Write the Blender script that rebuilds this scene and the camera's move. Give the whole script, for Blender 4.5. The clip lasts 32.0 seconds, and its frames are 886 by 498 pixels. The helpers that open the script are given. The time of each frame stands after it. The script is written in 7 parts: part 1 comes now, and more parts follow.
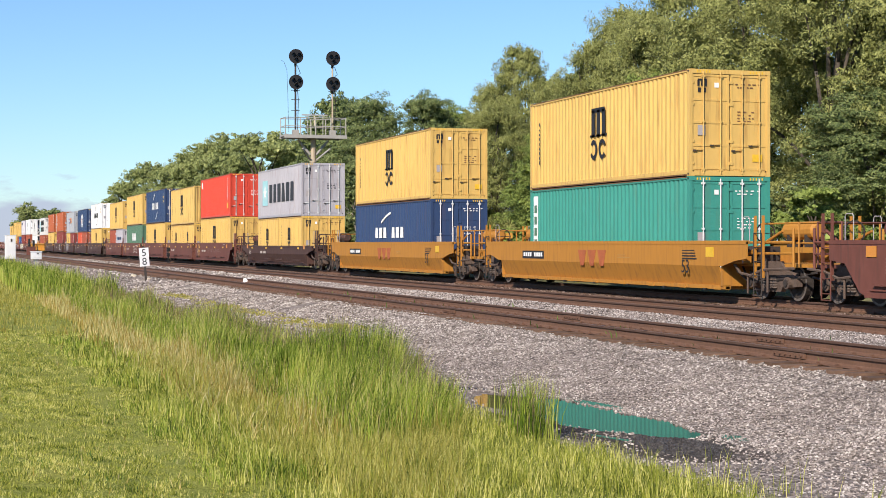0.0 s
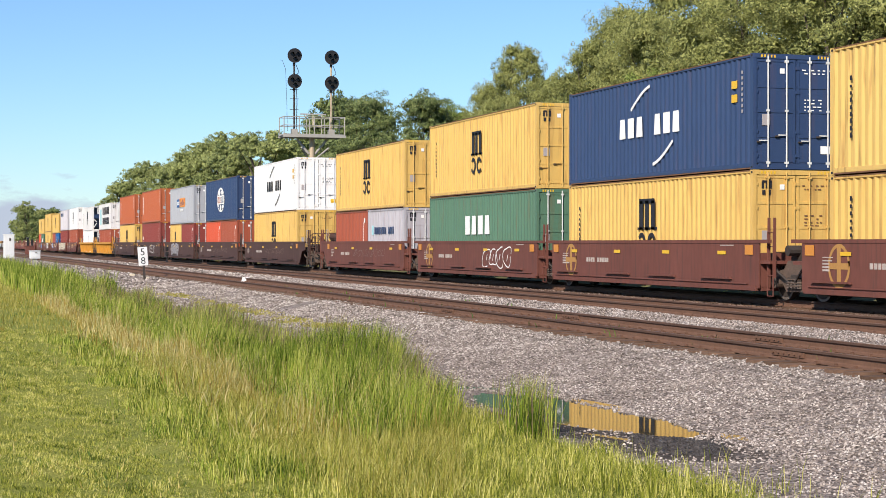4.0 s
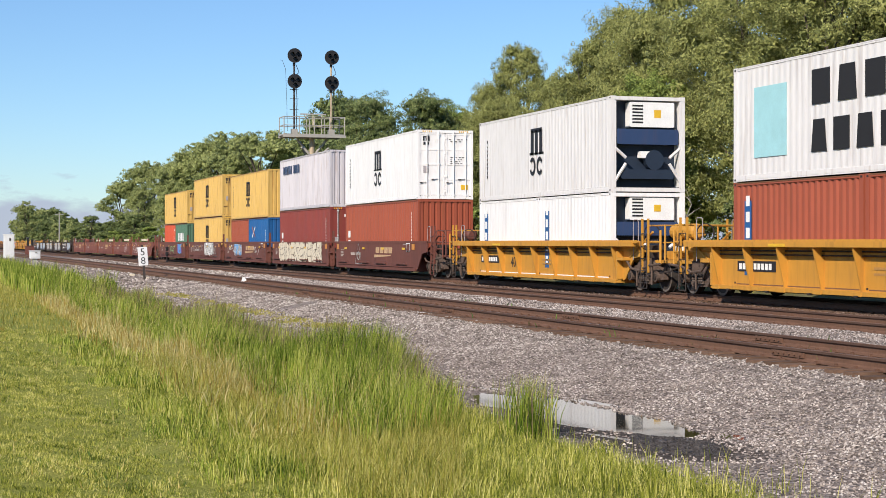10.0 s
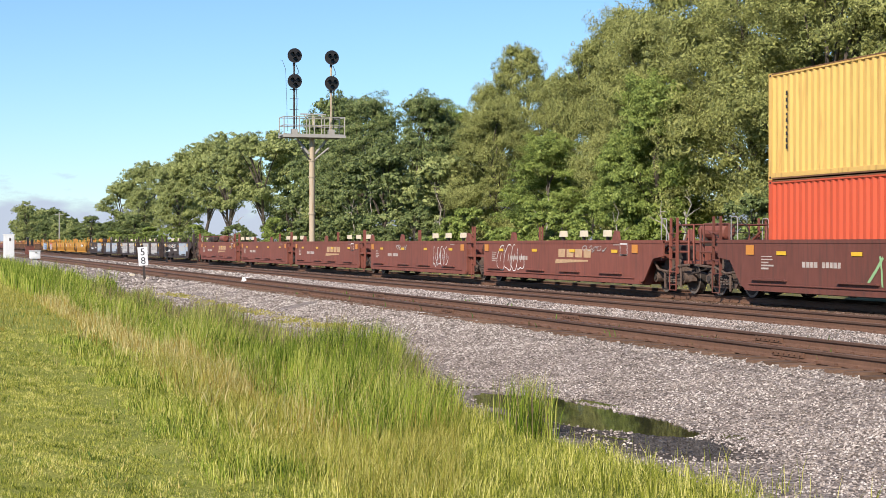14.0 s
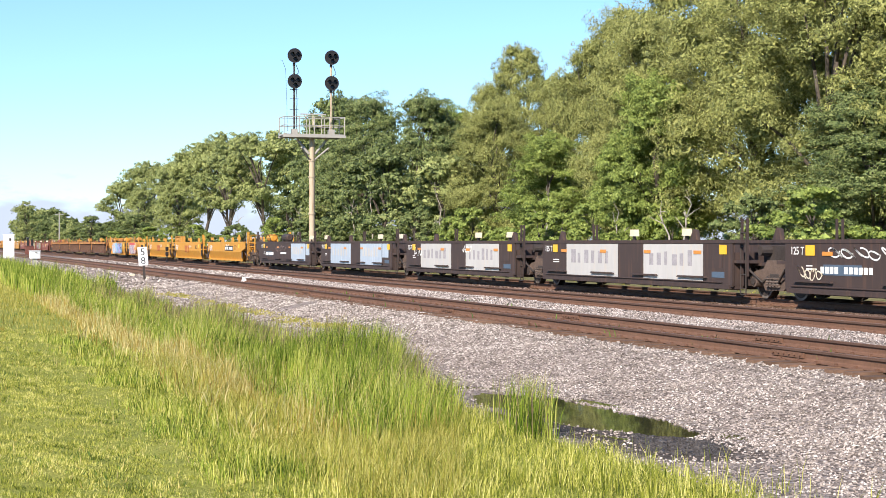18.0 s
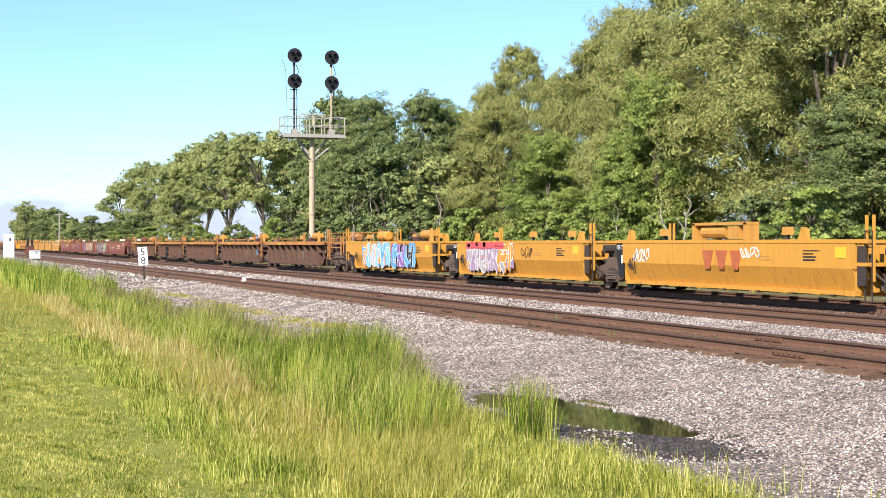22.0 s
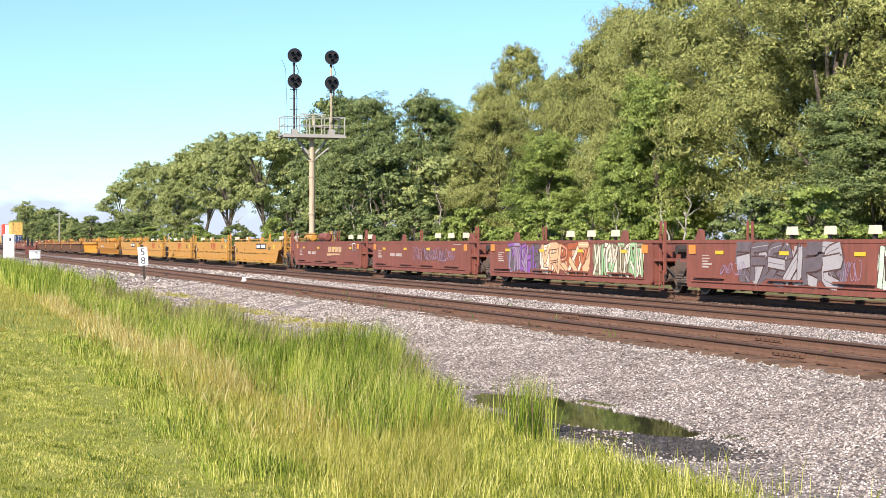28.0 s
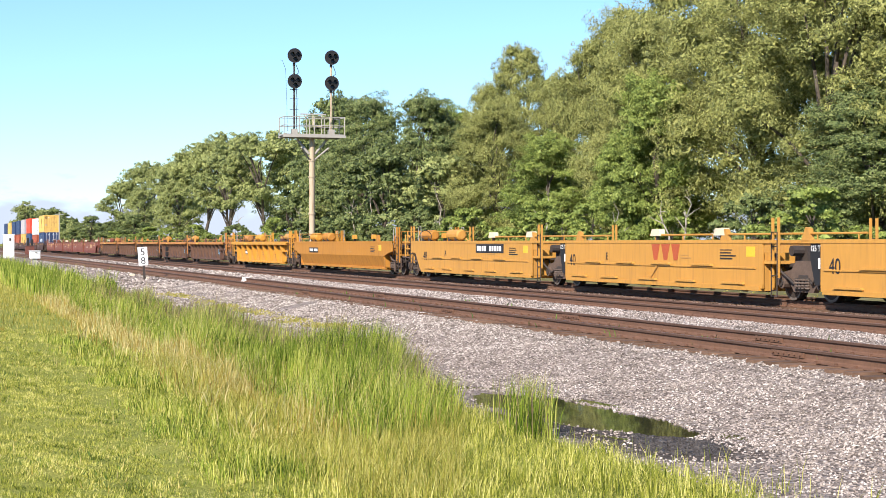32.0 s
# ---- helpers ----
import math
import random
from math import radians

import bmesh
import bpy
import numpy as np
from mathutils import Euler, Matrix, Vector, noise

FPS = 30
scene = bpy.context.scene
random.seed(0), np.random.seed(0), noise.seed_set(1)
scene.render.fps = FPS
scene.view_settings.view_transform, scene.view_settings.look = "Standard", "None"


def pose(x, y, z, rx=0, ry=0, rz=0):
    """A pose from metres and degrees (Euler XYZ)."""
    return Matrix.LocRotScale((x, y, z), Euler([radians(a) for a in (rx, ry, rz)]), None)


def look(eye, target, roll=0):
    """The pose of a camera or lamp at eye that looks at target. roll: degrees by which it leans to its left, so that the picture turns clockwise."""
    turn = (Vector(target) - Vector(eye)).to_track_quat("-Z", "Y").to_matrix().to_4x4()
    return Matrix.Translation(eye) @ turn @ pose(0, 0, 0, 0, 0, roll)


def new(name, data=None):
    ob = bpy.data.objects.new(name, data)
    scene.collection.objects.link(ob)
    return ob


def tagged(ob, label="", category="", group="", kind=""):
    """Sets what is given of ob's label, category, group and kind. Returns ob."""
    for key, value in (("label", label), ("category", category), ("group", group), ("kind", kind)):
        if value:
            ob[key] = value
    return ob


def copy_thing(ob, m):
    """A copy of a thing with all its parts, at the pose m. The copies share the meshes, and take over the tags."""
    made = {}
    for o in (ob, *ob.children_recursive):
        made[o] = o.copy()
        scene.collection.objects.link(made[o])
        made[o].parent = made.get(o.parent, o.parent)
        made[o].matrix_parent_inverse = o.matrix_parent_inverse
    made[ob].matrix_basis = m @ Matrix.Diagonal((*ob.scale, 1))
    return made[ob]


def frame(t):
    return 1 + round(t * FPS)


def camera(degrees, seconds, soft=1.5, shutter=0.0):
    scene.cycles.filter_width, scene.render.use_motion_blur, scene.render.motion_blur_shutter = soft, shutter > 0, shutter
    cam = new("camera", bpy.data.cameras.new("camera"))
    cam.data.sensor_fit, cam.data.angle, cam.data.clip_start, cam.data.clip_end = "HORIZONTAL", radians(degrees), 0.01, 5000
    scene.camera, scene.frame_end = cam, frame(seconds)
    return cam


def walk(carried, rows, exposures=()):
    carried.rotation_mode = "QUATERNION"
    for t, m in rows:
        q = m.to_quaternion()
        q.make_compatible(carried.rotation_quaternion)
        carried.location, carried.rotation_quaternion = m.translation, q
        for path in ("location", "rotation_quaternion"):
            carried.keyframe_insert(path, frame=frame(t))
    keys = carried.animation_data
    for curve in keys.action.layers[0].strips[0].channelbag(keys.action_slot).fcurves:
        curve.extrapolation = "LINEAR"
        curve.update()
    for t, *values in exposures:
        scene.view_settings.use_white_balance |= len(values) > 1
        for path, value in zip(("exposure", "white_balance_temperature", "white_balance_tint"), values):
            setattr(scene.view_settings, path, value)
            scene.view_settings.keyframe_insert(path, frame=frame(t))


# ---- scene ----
# The place: a triple-track railway seen from the grass beside it. x runs along the track towards
# the right, y away from the viewer, z up; z = 0 lies a little below the rails.

# ---- camera ----
SECONDS = 32.0
EYE = Vector((0.0, 0.0, 1.686))
cam = camera(30.17, SECONDS, soft=0.4)


def aim(yaw, pitch):
    """A view turned yaw degrees from the track's far end, with its pitch in degrees."""
    a, b = radians(yaw), radians(pitch)
    way = Vector((-math.cos(a) * math.cos(b), math.sin(a) * math.cos(b), math.sin(b)))
    return look(EYE, EYE + way)


walk(cam, [(0.0, aim(17.575, -0.180)), (1.5, aim(17.590, -0.190)), (3.4, aim(17.620, -0.207)), (SECONDS, aim(17.620, -0.207))],
     exposures=[(0.0, 0.36), (4.0, 0.34), (5.5, 0.18), (6.1, 0.15), (7.0, 0.38), (8.0, 0.40), (9.0, 0.20), (10.5, 0.20), (13.2, 0.20), (14.0, 0.44), (14.6, 0.76), (17.0, 0.82), (SECONDS, 0.82)])

# ---- light ----
SUN_AZ = math.atan2(-0.72, 0.69)
SUN_EL = radians(34)
world = bpy.data.worlds.new("sky")
scene.world = world
world.use_nodes = True
wn = world.node_tree.nodes
sky = wn.new("ShaderNodeTexSky")
sky.sky_type = "NISHITA"
sky.sun_disc = False
sky.sun_elevation = SUN_EL
sky.sun_rotation = math.pi / 2 - SUN_AZ
sky.altitude = 100
sky.air_density = 1.0
sky.dust_density = 0.15
sky.ozone_density = 3.0
wn["Background"].inputs["Strength"].default_value = 0.098
tone = wn.new("ShaderNodeMix")
tone.data_type, tone.blend_type = "RGBA", "MULTIPLY"
tone.inputs[0].default_value = 1.0
tone.inputs[7].default_value = (0.76, 0.94, 1.16, 1)
world.node_tree.links.new(sky.outputs["Color"], tone.inputs[6])
world.node_tree.links.new(tone.outputs[2], wn["Background"].inputs["Color"])
sun_dir = Vector((math.cos(SUN_AZ) * math.cos(SUN_EL), math.sin(SUN_AZ) * math.cos(SUN_EL), math.sin(SUN_EL)))
sun = new("sun", bpy.data.lights.new("sun", "SUN"))
sun.data.energy = 5.1
sun.data.angle = radians(0.55)
sun.data.color = (1.0, 0.905, 0.80)
sun.matrix_world = look(sun_dir * 300, (0, 0, 0))


# ---- materials ----
def material(name, color, rough=0.6, metal=0.0, vary=0.12, scale=3.0, bump=0.0, bump_scale=40.0, stain=None, stain_amount=0.0,
             stain_scale=1.2, stretch=(1, 1, 1), per_object=0.0, streak=False):
    """A painted or plain surface: base colour with variation at two scales, stains of their own shape, fine relief."""
    m = bpy.data.materials.new(name)
    m.use_nodes = True
    nt = m.node_tree
    n, l = nt.nodes, nt.links
    bsdf = n["Principled BSDF"]
    bsdf.inputs["Roughness"].default_value = rough
    bsdf.inputs["Metallic"].default_value = metal
    bsdf.inputs["Specular IOR Level"].default_value = 0.3
    tc = n.new("ShaderNodeTexCoord")
    mp = n.new("ShaderNodeMapping")
    mp.inputs["Scale"].default_value = stretch
    l.new(tc.outputs["Object"], mp.inputs["Vector"])

    def noise_node(s, detail=4.0):
        t = n.new("ShaderNodeTexNoise")
        t.inputs["Scale"].default_value = s
        t.inputs["Detail"].default_value = detail
        l.new(mp.outputs["Vector"], t.inputs["Vector"])
        return t

    big, fine = noise_node(scale), noise_node(scale * 9)
    add = n.new("ShaderNodeMath")
    add.operation = "ADD"
    l.new(big.outputs["Fac"], add.inputs[0])
    l.new(fine.outputs["Fac"], add.inputs[1])
    rng = n.new("ShaderNodeMapRange")
    rng.inputs["From Min"].default_value, rng.inputs["From Max"].default_value = 0.6, 1.4
    rng.inputs["To Min"].default_value, rng.inputs["To Max"].default_value = 1 - vary, 1 + vary
    l.new(add.outputs[0], rng.inputs["Value"])
    val = n.new("ShaderNodeHueSaturation")
    val.inputs["Color"].default_value = (*color, 1)
    last = rng.outputs[0]
    if per_object:
        oi = n.new("ShaderNodeObjectInfo")
        r2 = n.new("ShaderNodeMapRange")
        r2.inputs["To Min"].default_value, r2.inputs["To Max"].default_value = 1 - per_object, 1 + per_object
        l.new(oi.outputs["Random"], r2.inputs["Value"])
        mu = n.new("ShaderNodeMath")
        mu.operation = "MULTIPLY"
        l.new(last, mu.inputs[0])
        l.new(r2.outputs[0], mu.inputs[1])
        last = mu.outputs[0]
    l.new(last, val.inputs["Value"])
    out = val.outputs["Color"]
    if stain:
        st = noise_node(stain_scale, 8.0)
        if streak:
            m2 = n.new("ShaderNodeMapping")
            m2.inputs["Scale"].default_value = (3.2, 3.2, 0.30)
            l.new(tc.outputs["Object"], m2.inputs["Vector"])
            l.new(m2.outputs["Vector"], st.inputs["Vector"])
        ramp = n.new("ShaderNodeMapRange")
        ramp.inputs["From Min"].default_value, ramp.inputs["From Max"].default_value = 0.52, 0.72
        ramp.inputs["To Max"].default_value = stain_amount
        l.new(st.outputs["Fac"], ramp.inputs["Value"])
        mix = n.new("ShaderNodeMix")
        mix.data_type = "RGBA"
        l.new(ramp.outputs[0], mix.inputs[0])
        l.new(out, mix.inputs[6])
        mix.inputs[7].default_value = (*stain, 1)
        out = mix.outputs[2]
    l.new(out, bsdf.inputs["Base Color"])
    if bump:
        bn = noise_node(bump_scale, 3.0)
        b = n.new("ShaderNodeBump")
        b.inputs["Strength"].default_value = bump
        b.inputs["Distance"].default_value = 0.02
        l.new(bn.outputs["Fac"], b.inputs["Height"])
        l.new(b.outputs["Normal"], bsdf.inputs["Normal"])
    return m


def paint(name, color, stain=(0.16, 0.07, 0.03), amount=0.25, rough=0.5, vary=0.08):
    """Weathered paint on steel, with rust and grime that runs down."""
    return material(name, color, rough=rough, vary=vary, scale=0.7, stain=stain, stain_amount=amount, stain_scale=2.2, stretch=(1, 1, 0.35), streak=True)


P = {
    "yellow": paint("mid_yellow_paint", (0.60, 0.385, 0.112), stain=(0.22, 0.10, 0.035), amount=0.5),
    "pale_yellow": paint("pale_yellow_paint", (0.60, 0.40, 0.125), amount=0.7),
    "green": paint("sea_green_paint", (0.0451, 0.246, 0.193), amount=0.15),
    "dark_green": paint("dull_green_paint", (0.082, 0.164, 0.107), amount=0.3),
    "navy": paint("navy_paint", (0.0287, 0.0533, 0.123), amount=0.12),
    "blue": paint("bright_blue_paint", (0.0164, 0.0984, 0.271), amount=0.15),
    "grey": paint("silver_grey_paint", (0.344, 0.353, 0.377), amount=0.2),
    "silver": paint("light_grey_paint", (0.385, 0.365, 0.39), amount=0.35),
    "pale_lilac": paint("faded_lilac_grey_paint", (0.53, 0.50, 0.52), amount=0.35),
    "orange_red": paint("orange_red_paint", (0.508, 0.082, 0.0369), amount=0.15),
    "red": paint("bright_red_paint", (0.58, 0.062, 0.035), amount=0.15),
    "rust_orange": paint("faded_orange_paint", (0.394, 0.102, 0.041), amount=0.2),
    "maroon": paint("maroon_paint", (0.213, 0.0451, 0.0369), amount=0.25),
    "brick": paint("brick_red_paint", (0.30, 0.074, 0.040), amount=0.2),
    "white": paint("white_paint", (0.80, 0.78, 0.76), amount=0.12),
    "dirty_white": paint("dirty_white_paint", (0.70, 0.675, 0.655), stain=(0.26, 0.16, 0.10), amount=0.3),
    "black": material("black_lettering", (0.02, 0.02, 0.025), rough=0.6),
    "bnsf_red": paint("brick_oxide_paint", (0.200, 0.066, 0.046), stain=(0.10, 0.05, 0.038), amount=0.65, rough=0.65, vary=0.2),
    "bnsf": paint("mineral_red_paint", (0.142, 0.051, 0.037), stain=(0.075, 0.040, 0.032), amount=0.7, rough=0.65, vary=0.2),
    "bnsf_dark": paint("dark_brown_paint", (0.0697, 0.0344, 0.0279), stain=(0.12, 0.07, 0.05), amount=0.5, rough=0.65, vary=0.2),
    "nokl": paint("black_brown_paint", (0.050, 0.034, 0.030), stain=(0.11, 0.062, 0.042), amount=0.6, rough=0.65),
    "ttx": paint("trailer_yellow_paint", (0.508, 0.246, 0.0369), stain=(0.22, 0.11, 0.035), amount=0.4, rough=0.6),
    "ttx_old": paint("faded_yellow_paint", (0.41, 0.18, 0.0287), stain=(0.20, 0.09, 0.03), amount=0.5, rough=0.65),
    "ttx_bright": paint("fresh_yellow_paint", (0.47, 0.235, 0.048), stain=(0.26, 0.13, 0.045), amount=0.45, rough=0.55),
    "ttx_rust": paint("rusted_side_paint", (0.105, 0.056, 0.040), stain=(0.09, 0.05, 0.04), amount=0.6, rough=0.75),
    "ttx_top": paint("rusty_orange_sill_paint", (0.40, 0.175, 0.050), stain=(0.15, 0.075, 0.045), amount=0.85, rough=0.7),
    "iron": material("grimy_black_steel", (0.045, 0.035, 0.030), rough=0.7, vary=0.3, bump=0.3),
    "wheel": material("worn_wheel_steel", (0.035, 0.028, 0.024), rough=0.65, vary=0.3),
    "wheel_rim": material("worn_bright_wheel_rim", (0.17, 0.14, 0.12), rough=0.5, metal=0.3, vary=0.4, scale=6.0),
    "spring": material("pale_spring_steel", (0.15, 0.115, 0.095), rough=0.8, vary=0.3),
    "truck_brown": material("dusty_brown_cast_steel", (0.105, 0.072, 0.055), rough=0.85, vary=0.35, scale=4.0, bump=0.4),
    "rib_rust": material("rust_orange_rib_paint", (0.125, 0.070, 0.048), rough=0.8, vary=0.35, scale=3.0),
    "rub_pale": material("rubbed_pale_lettering", (0.165, 0.125, 0.105), rough=0.8, vary=0.35, scale=7.0),
    "spray_faded": material("faded_white_spray", (0.24, 0.17, 0.15), rough=0.7, vary=0.3, scale=6.0),
    "silver_spray": material("silver_spray_paint", (0.30, 0.29, 0.31), rough=0.5, vary=0.25, scale=5.0),
    "violet_grey": material("violet_grey_spray", (0.125, 0.098, 0.105), rough=0.6, vary=0.3, scale=5.0),
    "spray_lilac": material("lilac_spray_paint", (0.30, 0.21, 0.30), rough=0.6, vary=0.3, scale=5.0),
    "spray_mint": material("mint_spray_paint", (0.50, 0.58, 0.45), rough=0.6, vary=0.2, scale=5.0),
    "spray_peach": material("peach_spray_paint", (0.62, 0.36, 0.20), rough=0.6, vary=0.2, scale=5.0),
    "spray_olive": material("olive_spray_paint", (0.23, 0.20, 0.12), rough=0.6, vary=0.25, scale=5.0),
    "spray_sky": material("sky_blue_spray_paint", (0.20, 0.45, 0.62), rough=0.6, vary=0.2, scale=5.0),
    "spray_red": material("red_spray_paint", (0.55, 0.09, 0.10), rough=0.6, vary=0.2, scale=5.0),
    "spray_slate": material("slate_blue_patch_paint", (0.07, 0.10, 0.14), rough=0.6, vary=0.2),
    "worn_brand": material("worn_grey_lettering", (0.30, 0.28, 0.29), rough=0.7, vary=0.35, scale=6.0),
    "rust_edge": material("rust_stained_edge", (0.17, 0.085, 0.045), rough=0.8, vary=0.35, scale=2.0, stretch=(1, 1, 0.5)),
    "print": material("faded_print", (0.40, 0.34, 0.30), rough=0.7, vary=0.3, scale=6.0),
    "rod": material("galvanised_rod", (0.6, 0.6, 0.58), rough=0.45, vary=0.1),
    "lamp_black": material("matt_black_paint", (0.018, 0.018, 0.02), rough=0.75),
    "galv": material("galvanised_steel", (0.34, 0.32, 0.29), rough=0.5, vary=0.15),
    "mast": paint("weathered_aluminium_paint", (0.44, 0.355, 0.25), stain=(0.24, 0.13, 0.06), amount=0.8),
    "sign_white": paint("enamel_white", (0.656, 0.656, 0.656), amount=0.08),
    "tan": material("cream_paint", (0.62, 0.53, 0.39), rough=0.6),
    "pale": material("white_plastic", (0.78, 0.77, 0.74), rough=0.6),
    "yellow_tape": material("yellow_reflector", (0.66, 0.40, 0.03), rough=0.4),
    "orange_tape": material("orange_reflector", (0.55, 0.22, 0.04), rough=0.4),
    "brand_dark": material("charcoal_lettering", (0.035, 0.036, 0.042), rough=0.6, vary=0.2),
    "teal": material("teal_logo", (0.34, 0.60, 0.63), rough=0.5),
    "gold": material("faded_gold_lettering", (0.38, 0.20, 0.06), rough=0.6),
    "tan_brand": material("faded_tan_lettering", (0.46, 0.30, 0.17), rough=0.7, vary=0.3, scale=6.0),
    "tred": material("faded_red_lettering", (0.36, 0.10, 0.04), rough=0.7, vary=0.3, scale=5.0),
    "brand_red": material("deep_red_lettering", (0.36, 0.075, 0.03), rough=0.6, vary=0.2),
    "panel_white": paint("patched_white_panel", (0.44, 0.425, 0.405), stain=(0.5, 0.42, 0.33), amount=0.6),
    "panel_blue": paint("patched_pale_blue_panel", (0.35, 0.41, 0.48), stain=(0.55, 0.56, 0.57), amount=0.6),
    "spray_blue": material("blue_spray_paint", (0.10, 0.32, 0.62), rough=0.5),
    "spray_purple": material("purple_spray_paint", (0.22, 0.08, 0.30), rough=0.5),
    "spray_orange": material("orange_spray_paint", (0.75, 0.25, 0.03), rough=0.5),
    "spray_green": material("green_spray_paint", (0.25, 0.42, 0.20), rough=0.5),
    "spray_grey": material("grey_spray_paint", (0.34, 0.31, 0.31), rough=0.5),
    "spray_cream": material("cream_spray_paint", (0.66, 0.58, 0.44), rough=0.5),
    "reefer_dark": material("dark_refrigeration_unit", (0.02, 0.03, 0.05), rough=0.5),
}


# ---- mesh helpers ----
class Shape:
    """Collects boxes, prisms, tubes and plates, each with a material, and makes one mesh of them."""

    def __init__(self):
        self.v, self.f, self.m, self.mats = [], [], [], []

    def slot(self, mat):
        if mat not in self.mats:
            self.mats.append(mat)
        return self.mats.index(mat)

    def add(self, verts, faces, mat):
        k, s = len(self.v), self.slot(mat)
        self.v += [tuple(p) for p in verts]
        self.f += [tuple(i + k for i in f) for f in faces]
        self.m += [s] * len(faces)
        return self

    def box(self, x0, x1, y0, y1, z0, z1, mat, c=0.0):
        """A box; with c its edges along x are chamfered by that much."""
        if c:
            ring = [(y0 + c, z0), (y1 - c, z0), (y1, z0 + c), (y1, z1 - c), (y1 - c, z1), (y0 + c, z1), (y0, z1 - c), (y0, z0 + c)]
            return self.prism(ring, x0, x1, mat)
        vs = [(x, y, z) for x in (x0, x1) for y in (y0, y1) for z in (z0, z1)]
        return self.add(vs, [(0, 1, 3, 2), (4, 6, 7, 5), (0, 4, 5, 1), (2, 3, 7, 6), (0, 2, 6, 4), (1, 5, 7, 3)], mat)

    def prism(self, ring, x0, x1, mat):
        """A closed outline of (y, z) drawn out along x."""
        k = len(ring)
        vs = [(x0, y, z) for y, z in ring] + [(x1, y, z) for y, z in ring]
        fs = [tuple(range(k))[::-1], tuple(range(k, 2 * k))] + [(i, (i + 1) % k, k + (i + 1) % k, k + i) for i in range(k)]
        return self.add(vs, fs, mat)

    def slab(self, ring, y0, y1, mat):
        """A closed outline of (x, z) drawn out along y."""
        k = len(ring)
        vs = [(x, y0, z) for x, z in ring] + [(x, y1, z) for x, z in ring]
        fs = [tuple(range(k)), tuple(range(k, 2 * k))[::-1]] + [(i, k + i, k + (i + 1) % k, (i + 1) % k) for i in range(k)]
        return self.add(vs, fs, mat)

    def tube(self, a, b, r, mat, n=8, r2=None):
        a, b = Vector(a), Vector(b)
        d = (b - a).normalized()
        u = d.orthogonal().normalized()
        w = d.cross(u)
        r2 = r if r2 is None else r2
        ring = [(math.cos(2 * math.pi * i / n), math.sin(2 * math.pi * i / n)) for i in range(n)]
        vs = [a + (u * c + w * s) * r for c, s in ring] + [b + (u * c + w * s) * r2 for c, s in ring]
        fs = [(i, (i + 1) % n, n + (i + 1) % n, n + i) for i in range(n)] + [tuple(range(n))[::-1], tuple(range(n, 2 * n))]
        return self.add(vs, fs, mat)

    def pipe(self, pts, r, mat, n=6):
        for a, b in zip(pts, pts[1:]):
            self.tube(a, b, r, mat, n)
        return self

    def data(self, name, smooth=False):
        me = bpy.data.meshes.new(name)
        me.from_pydata(self.v, [], self.f)
        for mt in self.mats:
            me.materials.append(mt)
        me.polygons.foreach_set("material_index", self.m)
        if smooth:
            me.polygons.foreach_set("use_smooth", [True] * len(self.f))
        me.update()
        return me


def part(name, shape, parent, label="", smooth=False):
    """One mesh object under a thing or a part."""
    ob = new(name, shape if isinstance(shape, bpy.types.Mesh) else shape.data(name, smooth))
    ob.parent = parent
    return tagged(ob, label)


def thing(name, m, label, category, group="", kind=""):
    ob = new(name)
    ob.matrix_basis = m
    return tagged(ob, label, category, group, kind)


# ---- ground ----
PROFILE = ((-3000, 0.1), (-6, 0.05), (0, -0.02), (2.2, -0.34), (4.5, -0.40), (6.6, -0.43), (8.6, -0.44), (9.8, -0.28), (11.2, -0.04),
           (11.5, 0.0), (13.9, 0.0), (14.3, 0.05), (14.8, 0.12), (15.5, 0.14), (15.8, 0.09), (17.8, 0.09), (18.2, 0.12), (19.2, 0.13), (19.6, 0.115), (22.3, 0.115),
           (23.2, -0.02), (24.0, 0.0), (25.6, 0.28), (30, 0.40), (60, 0.40), (3000, 0.4))
PUDDLE = (-19.2, 7.77, 3.0, 0.66, 0.06)
PY, PZ = np.array([q[0] for q in PROFILE]), np.array([q[1] for q in PROFILE])


def ripple(x, y):
    return (0.020 * np.sin(1.7 * x + 0.9 * y) + 0.018 * np.sin(-0.8 * x + 2.3 * y + 1) + 0.014 * np.sin(3.1 * x - 1.9 * y + 2)
            + 0.03 * np.sin(0.21 * x + 0.33 * y))


def puddle_dip(x, y):
    """1 in the middle of the hollow, 0 at its rim, negative outside."""
    cx, cy, a, b, slope = PUDDLE
    u, v = (x - cx) / a, (y - cy - slope * (x - cx)) / b
    wob = 0.13 * np.sin(2.1 * x + 1.0) + 0.10 * np.sin(4.3 * x + 2.0 * y) + 0.05 * np.sin(9.0 * x)
    return 1 - u * u - v * v + wob


DAMP = (15.75, 7.62)


def damp_zone(x, y):
    return (((x + DAMP[0]) / 1.05) ** 2 + ((y - DAMP[1]) / 0.36) ** 2 + 0.2 * np.sin(3.3 * x) + 0.15 * np.sin(5 * y + 2 * x)) < 1


def ground_z(x, y):
    x, y = np.asarray(x, float), np.asarray(y, float)
    z = np.interp(y, PY, PZ)
    flat = np.where((y > 11.0) & (y < 24), 0.25, 1.0)
    z = z + ripple(x, y) * flat
    dip = puddle_dip(x, y)
    near = np.clip(1 + dip / 3.0, 0, 1)
    z = z - ripple(x, y) * flat * near
    return z - 0.16 * np.clip(dip, 0.0, 1.0)


